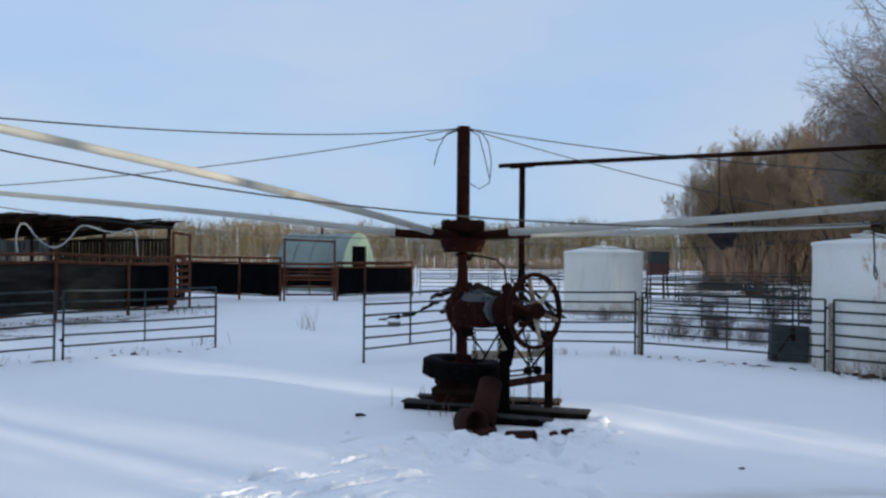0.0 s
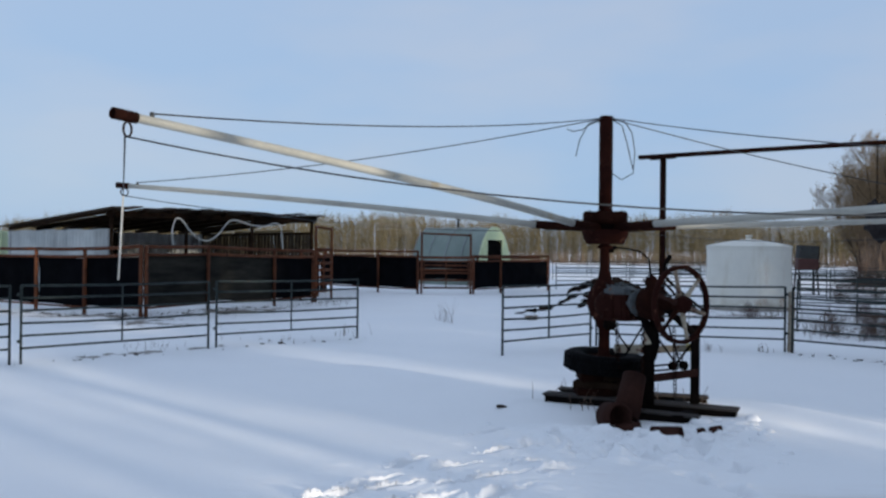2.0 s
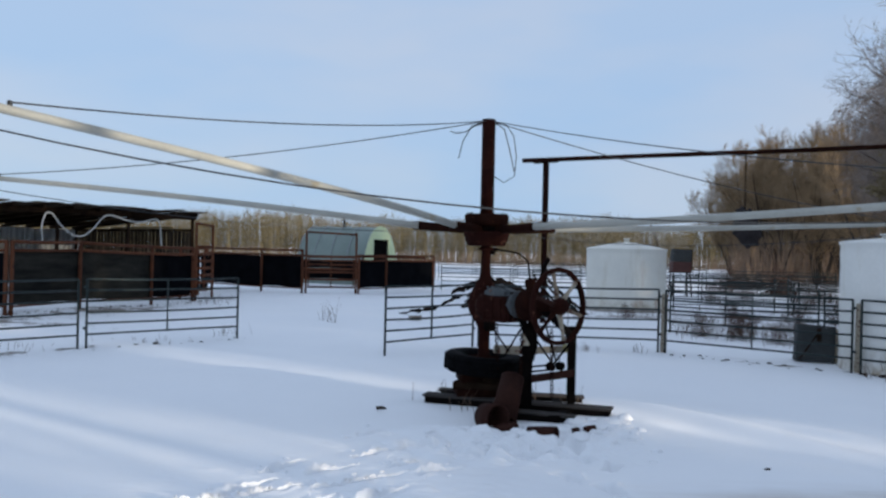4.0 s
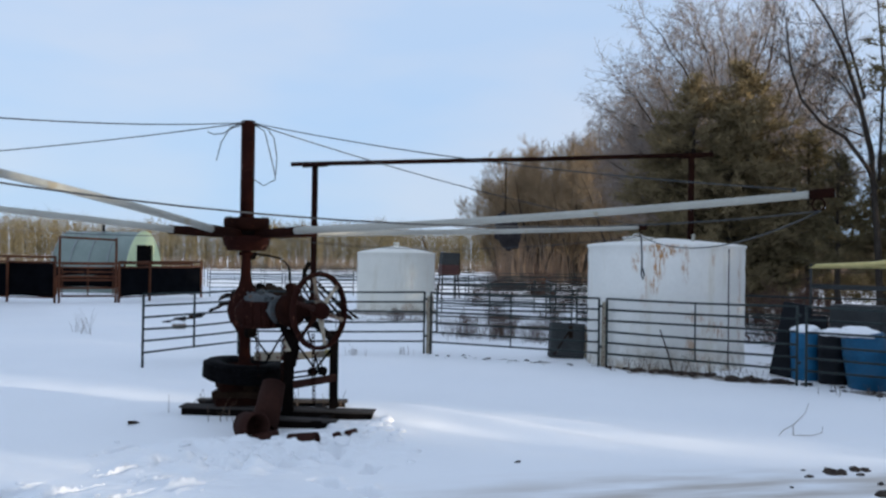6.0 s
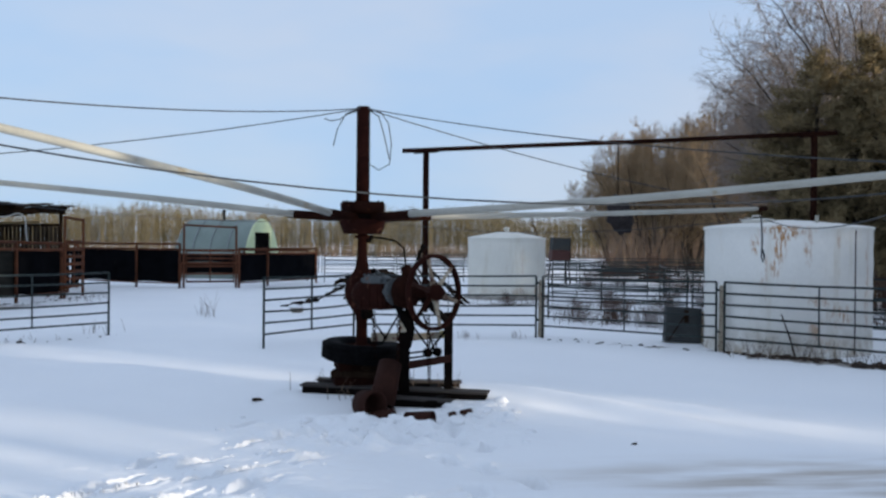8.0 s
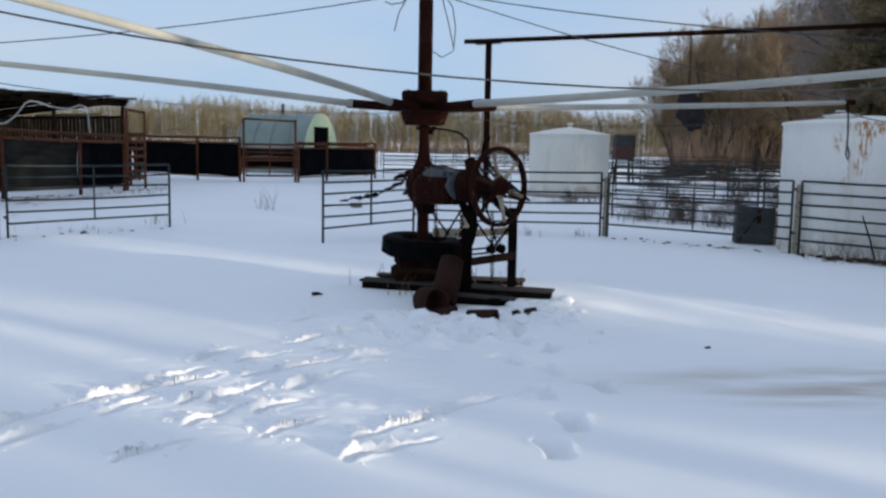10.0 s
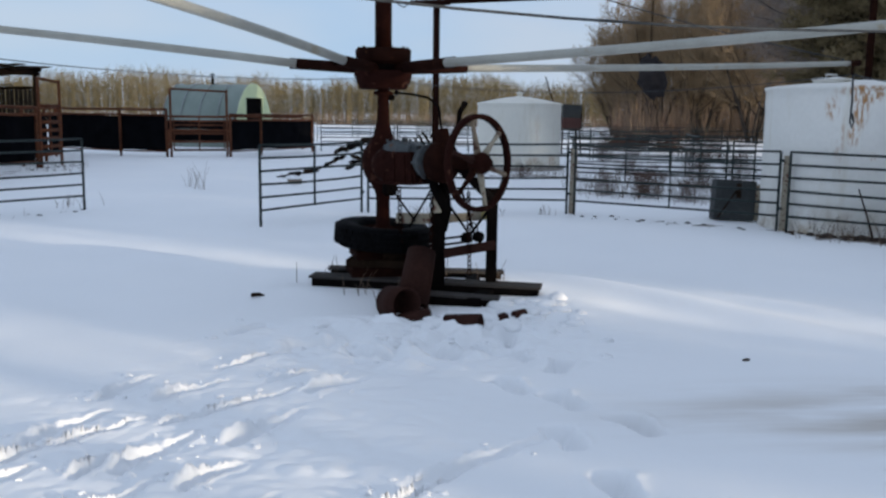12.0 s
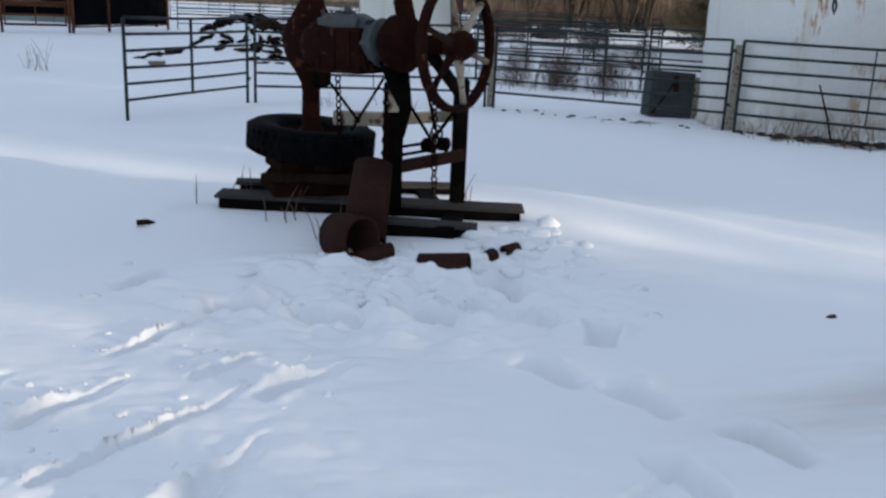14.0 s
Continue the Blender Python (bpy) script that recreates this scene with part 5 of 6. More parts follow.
for u in (0.0, length * 0.5, length):
    bm = bmesh.new()
    tube(bm, [S(u, DEPTH - 0.15, -0.1), S(u, DEPTH - 0.15, BACK_H - 0.1)], 0.075, 8)
    part("back_post", bm, WOOD_DARK, sh)
bm = bmesh.new()
bar(bm, S(-0.2, 0.05, FRONT_H - 0.14), S(length + 0.2, 0.05, FRONT_H - 0.14), 0.08, 0.2, 0.006)
part("header_beam", bm, WOOD_DARK, sh)
for i in range(9):
    u = length * i / 8
    bm = bmesh.new()
    bar(bm, S(u, -0.3, FRONT_H - 0.04 + 0.02), S(u, DEPTH + 0.2, BACK_H - 0.03), 0.06, 0.14, 0.004)
    part("rafter", bm, WOOD_DARK, sh)
r2 = random.Random(4)
for i in range(22):
    u0, u1 = -0.4 + (length + 0.8) * i / 22, -0.4 + (length + 0.8) * (i + 0.97) / 22
    um = (u0 + u1) / 2
    bm = bmesh.new()
    lift = r2.uniform(-0.03, 0.045)
    bar(bm, S(um, -0.5 + r2.uniform(-0.32, 0.12), FRONT_H + 0.08 + lift), S(um, DEPTH + 0.4 + r2.uniform(-0.1, 0.1), BACK_H + 0.08 + lift), u1 - u0, 0.035, 0.004)
    part("roof_board", bm, ROOF, sh)
# pale hose slung along the shed's front
bm = bmesh.new()
hose = [(2.0, 1.95), (1.9, 2.5), (2.05, 2.98), (2.35, 3.02), (2.8, 2.75), (3.3, 2.45), (3.8, 2.42), (4.3, 2.7), (4.8, 3.0), (5.3, 3.05), (6.0, 2.9), (6.8, 2.86), (7.4, 3.0), (7.75, 2.85), (7.85, 2.2), (7.9, 1.9)]
pts = [S(2.2 + (u * 1.11 - 2.2) * 0.77, -0.42, z - (0.16 if 2.7 < u < 4.4 else 0)) for u, z in hose]
smooth = []
for i in range(len(pts) - 1):
    p0, p1, p2, p3 = pts[max(i - 1, 0)], pts[i], pts[i + 1], pts[min(i + 2, len(pts) - 1)]
    for k in range(4):
        t = k / 4
        smooth.append(0.5 * ((2 * p1) + (p2 - p0) * t + (2 * p0 - 5 * p1 + 4 * p2 - p3) * t * t + (3 * p1 - p0 - 3 * p2 + p3) * t**3))
smooth.append(pts[-1])
tube(bm, smooth, 0.028, 8)
part("hose", bm, ROPE, sh, "pale hose slung in loops under the eave")
# pale side building, far end
bm = bmesh.new()
box(bm, (0, 0, 1.3), (2.4, 2.0, 2.6), None, 0.03)
solid("white_cabin", bm, HUT_END, "pale sunlit cabin wall beyond the shed", "cabin", at=(-26.15, 34.9, 0.0), turn=20)

# ---- arched hut ----
HUT = Vector((-6.0, 52.0, 0))
hut = thing("arched_hut", HUT, "arched hoop hut with grey-green cover and pale green end wall", "hut")
hd = Vector((-0.93, 0.36, 0)).normalized()
hs = Vector((-hd.y, hd.x, 0))
HW2, HH, HL = 2.1, 3.30, 4.3


def arch(t):
    """Half width and height round the hoop, t from 0 to 1."""
    a = math.pi * t
    return HW2 * math.cos(a) * (1 - 0.12 * math.sin(a)), HH * (math.sin(a) ** 0.78)


bm = bmesh.new()
rows = []
for i in range(13):
    u = HL * i / 12
    dip = 0.03 * (1 if i % 2 else 0)
    rows.append([bm.verts.new(hd * u + hs * (arch(k / 24)[0] * (1 - dip / 3)) + Vector((0, 0, arch(k / 24)[1] - dip))) for k in range(25)])
for r0, r1 in zip(rows, rows[1:]):
    for k in range(24):
        f = bm.faces.new((r0[k], r0[k + 1], r1[k + 1], r1[k]))
        f.smooth = True
part("cover", bm, HUT_COVER, hut)
bm = bmesh.new()
for u in (HL - 0.06, HL - 0.01):
    bm.faces.new([bm.verts.new(hd * u + hs * (arch(k / 24)[0] * 0.985) + Vector((0, 0, arch(k / 24)[1] * 0.985))) for k in range(25)])
part("back_wall", bm, HUT_COVER, hut)
DW, DH, DL = 0.92, 2.58, 0.0
bm = bmesh.new()
n = 24
outer = [(arch(k / n)[0] * 1.015, arch(k / n)[1] * 1.015) for k in range(n + 1)]
door_void = [(DW, 0.0)] + [(DW, DH * 0.5), (DW, DH), (0, DH), (-DW, DH), (-DW, DH * 0.5)] + [(-DW, 0.0)]


def P(w, z, off):
    return -hd * off + hs * w + Vector((0, 0, z))


ov = [[bm.verts.new(P(w, z, off)) for w, z in outer] for off in (0.02, 0.10)]
dv = [[bm.verts.new(P(w, z, off)) for w, z in door_void] for off in (0.02, 0.10)]
pick = [0, 1, 2, 3, 4, 5, 6]
cut = [0, 5, 9, 12, 15, 19, 24]
for s in (0, 1):
    for i in range(6):
        lo, hi = cut[i], cut[i + 1]
        for k in range(lo, hi):
            half = (lo + hi) // 2
            if k < half:
                bm.faces.new((ov[s][k], ov[s][k + 1], dv[s][i]))
            else:
                bm.faces.new((ov[s][k], ov[s][k + 1], dv[s][i + 1]))
        half = (lo + hi) // 2
        bm.faces.new((ov[s][half], dv[s][i + 1], dv[s][i]))
for i in range(6):
    bm.faces.new((dv[0][i], dv[0][i + 1], dv[1][i + 1], dv[1][i]))
for k in range(n):
    bm.faces.new((ov[0][k], ov[1][k], ov[1][k + 1], ov[0][k + 1]))
part("end_wall", bm, HUT_END, hut, "pale yellow-green arched end wall")
# near-black panel fills the opening in place of the shade within
bm = bmesh.new()
box(bm, hd * 0.06 + Vector((0, 0, DH / 2)), (DW * 2 + 0.1, 0.04, DH), (0, 0, math.degrees(math.atan2(hs.y, hs.x))), 0.004)
part("door_void", bm, DARK, hut, "near-black panel painting the shade inside the doorway")
bm = bmesh.new()
tube(bm, [hd * 2.2 + hs * 0.3 + Vector((0, 0, HH - 0.2)), hd * 2.2 + hs * 0.3 + Vector((0, 0, HH + 0.42))], 0.07, 8)
lathe(bm, [(0.07, 0.0), (0.16, 0.02), (0.0, 0.14)], 12, Matrix.Translation(hd * 2.2 + hs * 0.3 + Vector((0, 0, HH + 0.44))))
part("stove_pipe", bm, BLACK_STEEL, hut)
for i in range(0, 13, 3):
    bm = bmesh.new()
    u = HL * i / 12 + 0.02
    tube(bm, [hd * u + hs * arch(k / 16)[0] * 1.012 + Vector((0, 0, arch(k / 16)[1] * 1.012)) for k in range(17)], 0.025, 6)
    part("hoop", bm, GALV, hut)

# ---- pile of boards and brush ----
PILE = Vector((0.25, 30.4, 0.0))
PILE.z = height_at(PILE.x, PILE.y)
pile = thing("scrap_pile", PILE, "snow-covered heap of black belting and dark scrap", "scrap pile")
r3 = random.Random(11)


def pile_height(x, y):
    k = 1 + 0.25 * noise.noise(Vector((x * 0.9, y * 0.9, 4.0))) + 0.10 * noise.noise(Vector((x * 2.6, y * 2.6, 1.0)))
    return 1.05 * k * math.exp(-((x / 1.75) ** 2 + (y / 1.9) ** 2)) - 0.04


bm = bmesh.new()
n = 44
grid = [[bm.verts.new((-4.4 + 8.8 * i / n, -4.8 + 9.6 * j / n, pile_height(-4.4 + 8.8 * i / n, -4.8 + 9.6 * j / n))) for j in range(n + 1)] for i in range(n + 1)]
for i in range(n):
    for j in range(n):
        f = bm.faces.new((grid[i][j], grid[i + 1][j], grid[i + 1][j + 1], grid[i][j + 1]))
        f.smooth = True
part("snow_mound", bm, SNOW, pile)
for i in range(140):
    if i < 26:
        x, y = r3.gauss(0.25, 0.75), r3.gauss(-0.1, 0.35)
    elif i < 112:
        x, y = r3.gauss(0.75, 0.85), r3.gauss(-1.2, 0.75)
    else:
        t = r3.random()
        x, y = -0.4 - 2.1 * t + r3.gauss(0, 0.15), -0.4 - 1.1 * t + r3.gauss(0, 0.2)
    wide = r3.uniform(0.12, 0.34) * (1.5 if i < 26 else 0.8)
    bm = bmesh.new()
    bmesh.ops.create_icosphere(bm, subdivisions=2, radius=1.0)
    o, spin = Vector((i * 3.7, i * 1.3, 0)), r3.uniform(0, 3.14)
    c, sn = math.cos(spin), math.sin(spin)
    for v in bm.verts:
        d = v.co.copy()
        k = 1 + 0.55 * noise.noise(d * 1.6 + o) + 0.2 * noise.noise(d * 4 + o)
        u, w = d.x * wide * k, d.y * wide * 0.45 * k
        v.co = Vector((x + u * c - w * sn, y + u * sn + w * c, pile_height(x + u * c, y + u * sn) + d.z * wide * (0.32 if i < 26 else 0.22) * k + 0.01))
    part("scrap_piece", bm, (BLACK_STEEL, WOOD_DARK)[i % 2], pile)
bm = bmesh.new()
box(bm, (0, 0, 0.09), (0.36, 0.22, 0.18), (8, 5, 20), 0.05)
solid("stump", bm, WOOD, "tawny block of wood capped with snow", "wood block", at=(-1.95, 26.3, height_at(-1.95, 26.3)))
snow_cap((-2.0, 26.25, height_at(-1.95, 26.3) + 0.15), 0.2, 0.14, 0.09, seed=5)

# lean-to of poles beside the white tank
lt = thing("pole_stack", (2.9, 29.8, height_at(2.9, 29.8)), "weathered poles leaning together near the tank", "poles")
for i in range(7):
    bm = bmesh.new()
    tube(bm, [(-0.9 + 0.25 * i, 0.1 * i, -0.05), (-1.5 + 0.12 * i, 0.5, 1.1 + 0.1 * (i % 3))], [0.05, 0.035], 7)
    part("pole", bm, WOOD_DARK, lt)


# heaps further off
for x, y, w, h, seed in ((15.9, 49.5, 1.6, 0.95, 6), (16.5, 58.0, 3.4, 0.9, 9)):
    hp = thing("brush_heap", (x, y, height_at(x, y)), "dark heap of brush and scrap in the corral", "brush heap", "brush heaps")
    bm = bmesh.new()
    bmesh.ops.create_icosphere(bm, subdivisions=3, radius=1.0)
    for v in bm.verts:
        d = v.co.copy()
        k = 1 + 0.35 * noise.noise(d * 2.2 + Vector((seed, 0, 0)))
        v.co = Vector((d.x * w * 0.4 * k, d.y * w * 0.34 * k, max(d.z, -0.1) * h * 0.5 * k))
    part("core", bm, WOOD_DARK, hp)
    r4 = random.Random(seed)
    bm = bmesh.new()
    for i in range(90):
        a, e = r4.uniform(0, 6.28), r4.uniform(0.1, 1.3)
        c = Vector((math.cos(a) * w * 0.45 * math.cos(e), math.sin(a) * w * 0.36 * math.cos(e), h * 0.75 * math.sin(e)))
        d = Vector((r4.uniform(-1, 1), r4.uniform(-1, 1), r4.uniform(-0.3, 0.6))) * r4.uniform(0.25, 0.6)
        tube(bm, [c - d, c + d], 0.018, 4)
    part("brushwood", bm, WOOD_DARK, hp)


# ---- trees ----
class Wood:
    """Collects thin three-sided twigs and round limbs as plain lists."""

    def __init__(self):
        self.v, self.f = [], []

    def limb(self, a, b, ra, rb, sides=3):
        way, s, u = frame_of(b - a)
        k = len(self.v)
        if sides == 2:
            t = (k * 0.37) % math.pi
            e = s * math.cos(t) + u * math.sin(t)
            self.v += [tuple(a - e * ra), tuple(a + e * ra), tuple(b)]
            self.f.append((k, k + 1, k + 2))
            return
        for p, r in ((a, ra), (b, rb)):
            for i in range(sides):
                t = 2 * math.pi * i / sides
                self.v.append(tuple(p + s * (r * math.cos(t)) + u * (r * math.sin(t))))
        for i in range(sides):
            j = (i + 1) % sides
            self.f.append((k + i, k + j, k + sides + j, k + sides + i))


def grow(trunk, twigs, start, way, length, radius, depth, r, spread_, lift, kids, steps=4, min_r=0.006, droop=0.0):
    """One limb that bends, thins and bears smaller limbs."""
    p, d = start, way.normalized()
    seg = length / steps
    for i in range(steps):
        t = (i + 1) / steps
        d = (d + Vector((r.uniform(-1, 1), r.uniform(-1, 1), r.uniform(-1, 1))) * 0.16 + Vector((0, 0, lift * 0.12 - droop * t))).normalized()
        q = p + d * seg
        r0, r1 = radius * (1 - 0.75 * (i / steps)), radius * (1 - 0.75 * t)
        (trunk if radius > 0.03 else twigs).limb(p, q, max(r0, min_r), max(r1, min_r), 6 if radius > 0.08 else (4 if radius > 0.03 else (3 if depth > 0 else 2)))
        if depth > 0 and (i > 0 or depth < 3):
            for _ in range(kids[depth - 1]):
                a = r.uniform(0, 2 * math.pi)
                w, s, u = frame_of(d)
                out = (s * math.cos(a) + u * math.sin(a))
                nd = (d * (1 - spread_) + out * spread_ + Vector((0, 0, lift * 0.25))).normalized()
                grow(trunk, twigs, p.lerp(q, r.uniform(0.1, 1.0)), nd, length * r.uniform(0.38, 0.62) * (1.08 - 0.4 * t), max(r1 * 0.62, min_r), depth - 1, r, spread_, lift, kids, max(2, steps - 1) if depth > 1 else 2, min_r, droop)
        p = q


def bare_tree(seed, height, stems, spread_, kids, depth, lift, min_r, mat_twig, name="bare_tree", droop=0.0, trunk_r=0.02):
    r = random.Random(seed)
    trunk, twigs = Wood(), Wood()
    for s in range(stems):
        a = 2 * math.pi * s / stems + r.uniform(-0.4, 0.4)
        lean = 0.0 if stems == 1 else r.uniform(0.12, 0.42)
        way = Vector((math.cos(a) * lean, math.sin(a) * lean, 1))
        grow(trunk, twigs, Vector((math.cos(a) * 0.2 * (stems > 1), math.sin(a) * 0.2 * (stems > 1), -0.1)), way, height * r.uniform(0.8, 1.0), height * trunk_r * r.uniform(0.8, 1.1), depth, r, spread_, lift, kids, 6, min_r, droop)
    top = max(v[2] for v in twigs.v)
    k = height / top
    for w in (trunk, twigs):
        w.v = [(x * k, y * k, z * k) for x, y, z in w.v]
    return raw_mesh("trunk", trunk.v, trunk.f, BARK), raw_mesh("crown", twigs.v, twigs.f, mat_twig)


def put_tree(meshes, name, at, scale, turn, label, group):
    ob = thing(name, (at[0], at[1], height_at(at[0], at[1]) - 0.05), label, "tree", group, "", turn)
    ob.scale = (scale, scale, scale)
    for nm, me in zip(("trunk", "crown"), meshes):
        c = new(nm, me)
        c.parent = ob
    return ob


def pine(seed, height, base, slope=0.46, most=2.7, thick=1.0, mat=None):
    """A conifer: straight trunk, drooping boughs set with bundles of needles."""
    r = random.Random(seed)
    trunk, needles = Wood(), Wood()
    p = Vector((0, 0, -0.1))
    for i in range(8):
        q = Vector((r.uniform(-0.06, 0.06), r.uniform(-0.06, 0.06), height * (i + 1) / 8))
        trunk.limb(p, q, 0.022 * height * (1 - i / 8.5), 0.022 * height * (1 - (i + 1) / 8.5), 7)
        p = q
    v, f = [], []
    z = base
    while z < height - 0.15:
        reach = min((height - z) * slope + 0.25, most)
        reach *= r.uniform(0.6, 1.15)
        a = r.uniform(0, 6.28)
        d = Vector((math.cos(a), math.sin(a), r.uniform(-0.05, 0.4)))
        s = Vector((0, 0, z))
        e = s + d * reach
        trunk.limb(s, e, 0.022, 0.008, 3)
        n = int((10 + reach * 12) * thick)
        for k in range(n):
            t = (0.22 + 0.8 * (k + r.random()) / n)
            c = s.lerp(e, min(t, 1.03)) + Vector((r.gauss(0, 0.13), r.gauss(0, 0.13), r.gauss(0.02, 0.10)))
            for _ in range(6):
                w = (d * 0.55 + Vector((r.gauss(0, 0.6), r.gauss(0, 0.6), r.gauss(0.25, 0.5)))).normalized()
                side = w.cross(Vector((r.gauss(0, 1), r.gauss(0, 1), r.gauss(0, 1)))).normalized() * r.uniform(0.012, 0.028)
                tip = c + w * r.uniform(0.16, 0.34)
                j = len(v)
                v += [tuple(c - side), tuple(c + side), tuple(tip)]
                f.append((j, j + 1, j + 2))
        z += r.uniform(0.035, 0.085) * (0.6 + 0.06 * height)
    return raw_mesh("trunk", trunk.v, trunk.f, BARK), raw_mesh("crown", v, f, mat or NEEDLES)




def rounded(meshes, height, wide=0.42, mid=0.56, tall=0.46):
    """Draws the tips of a crown in towards a rounded outline."""
    for me in meshes:
        n = len(me.vertices)
        co = np.zeros(n * 3)
        me.vertices.foreach_get("co", co)
        co = co.reshape(-1, 3)
        mid_at = np.array((0.0, 0.0, mid * height))
        d = (co - mid_at) / np.array((wide, wide, tall)) / height
        far = np.maximum(np.linalg.norm(d, axis=1), 1e-6)
        keep = np.where((far > 0.8) & (co[:, 2] > 0.3 * height), (0.8 + 0.28 * (1 - np.exp(-(far - 0.8) / 0.28))) / far, 1.0)
        me.vertices.foreach_set("co", (mid_at + (co - mid_at) * keep[:, None]).ravel())
        me.update()
    return meshes


def dome_tree(seed, height, wide, mid, limbs, mat):
    """A broad bare crown: arching limbs fan out of a short trunk and end in a haze of fine twigs."""
    r = random.Random(seed)
    trunk, twigs = Wood(), Wood()

    def any_way():
        return Vector((r.gauss(0, 1), r.gauss(0, 1), r.gauss(0, 1))).normalized()

    def twig(p, d, length, radius, kids):
        q = p + d * length * 0.55
        e = q + (d + any_way() * 0.3 + Vector((0, 0, 0.12))).normalized() * length * 0.45
        twigs.limb(p, q, radius, radius * 0.7, 3)
        twigs.limb(q, e, radius * 0.8, radius * 0.4, 2)
        for k in range(kids):
            c = p.lerp(e, r.uniform(0.2, 0.95))
            twigs.limb(c, c + (d * 0.7 + any_way() * 0.75).normalized() * length * r.uniform(0.4, 0.75), radius * 0.75, 0, 2)

    fork = 0.27 * height
    trunk.limb(Vector((0, 0, -0.1)), Vector((0.06, 0.02, fork)), 0.026 * height, 0.019 * height, 9)
    centre = Vector((0, 0, mid * height))
    for i in range(limbs):
        h = -0.62 + 1.58 * (i + 0.5) / limbs
        a = i * 2.39996 + r.uniform(-0.5, 0.5)
        c = math.sqrt(max(0.03, 1 - h * h))
        size = r.uniform(0.72, 1.0)
        e = centre + Vector((math.cos(a) * c * wide * height, math.sin(a) * c * wide * height, h * (height * (1 - mid) if h > 0 else height * mid * 0.72))) * size
        s = Vector((0.03 * math.cos(a), 0.03 * math.sin(a), fork * (0.7 + 0.9 * max(h, 0) * r.random())))
        bend = s.lerp(e, 0.5) + Vector((-math.cos(a), -math.sin(a), 0)) * 0.05 * height * c * max(h, 0) + Vector((0, 0, 0.09 * height * c * (1 - max(h, 0)))) + any_way() * 0.06 * height
        pts = [s.lerp(bend, k / 9).lerp(bend.lerp(e, k / 9), k / 9) + any_way() * 0.010 * height * (k > 0) for k in range(10)]
        base = height * r.uniform(0.0040, 0.0072)
        for k in range(9):
            ra, rb = base * (1 - 0.098 * k), base * (1 - 0.098 * (k + 1))
            trunk.limb(pts[k], pts[k + 1], ra, rb, 4)
            if k < 3:
                continue
            way = (pts[k + 1] - pts[k]).normalized()
            for _ in range(3 if k < 6 else 4):
                p = pts[k].lerp(pts[k + 1], r.random())
                d = (way * 0.55 + (p - centre).normalized() * 0.3 + any_way() * 0.8 + Vector((0, 0, 0.15))).normalized()
                ln = height * r.uniform(0.05, 0.115)
                for m in range(3):
                    q = p + d * ln / 3
                    twigs.limb(p, q, 0.012 - 0.002 * m, 0.010 - 0.002 * m, 3)
                    for _ in range(4):
                        twig(p.lerp(q, r.random()), (d * 0.6 + any_way() * 0.9 + Vector((0, 0, 0.12))).normalized(), height * r.uniform(0.025, 0.055), 0.0075, 2)
                    p, d = q, (d + any_way() * 0.3 + Vector((0, 0, 0.04))).normalized()
                twig(p, d, height * 0.05, 0.0075, 3)
    return raw_mesh("trunk", trunk.v, trunk.f, BARK), raw_mesh("crown", twigs.v, twigs.f, mat)


def bough_tree(paths, seed, mat):
    """A heavy-limbed bare tree: main limbs along given bends, each set with finer wood."""
    r = random.Random(seed)
    trunk, twigs = Wood(), Wood()
    for pts, r0, r1, kids in paths:
        pts = [Vector(p) for p in pts]
        n = len(pts) - 1
        for i in range(n):
            a, b = pts[i], pts[i + 1]
            for k in range(3):
                p, q = a.lerp(b, k / 3), a.lerp(b, (k + 1) / 3)
                t0, t1 = (i + k / 3) / n, (i + (k + 1) / 3) / n
                trunk.limb(p, q, r0 + (r1 - r0) * t0, r0 + (r1 - r0) * t1, 7)
                if p.z < 3.6:
                    continue
                for _ in range(kids):
                    out = Vector((r.gauss(0, 1), r.gauss(0, 1), r.gauss(0.25, 0.8))).normalized()
                    d = ((q - p).normalized() * 0.5 + out * 0.8).normalized()
                    grow(trunk, twigs, p.lerp(q, r.random()), d, r.uniform(0.8, 2.0), 0.014, 2, r, 0.55, 0.3, (2, 2), 4, 0.006)
    return raw_mesh("trunk", trunk.v, trunk.f, BARK), raw_mesh("crown", twigs.v, twigs.f, mat)


TALL = [rounded(bare_tree(31 + i, 11.0, 3, 0.58, (8, 3, 2), 3, 0.6, 0.008, TWIG, trunk_r=0.015), 11.0, 0.33) for i in range(2)]
DOME = [dome_tree(161 + i, 14.0, 0.41, 0.52, 92, GREY_TWIG) for i in range(2)]
OPEN = [bare_tree(91 + i, 12.0, 2, 0.62, (3, 3, 2), 3, 0.55, 0.007, BARK, trunk_r=0.02) for i in range(2)]
WILLOW = [rounded(bare_tree(51 + i, 7.5, 7, 0.5, (5, 3, 2), 3, 0.6, 0.010, TWIG_GOLD, trunk_r=0.013), 7.5, 0.46, 0.5, 0.5) for i in range(2)]
PINES = [pine(71 + i, 9.0, 0.7) for i in range(3)]
MIDPINE = pine(77, 9.0, 2.9)
BROAD = [pine(83 + i, 9.0, 0.5, 0.62, 2.3, 1.35, NEEDLES_WARM) for i in range(2)]
RAGGED = pine(87, 12.0, 5.2, 0.50, 2.0, 0.9)


def back(x, y, k):
    """A place k times as far from the first eye."""
    return 0.17 + (x - 0.17) * k, 0.15 + (y - 0.15) * k


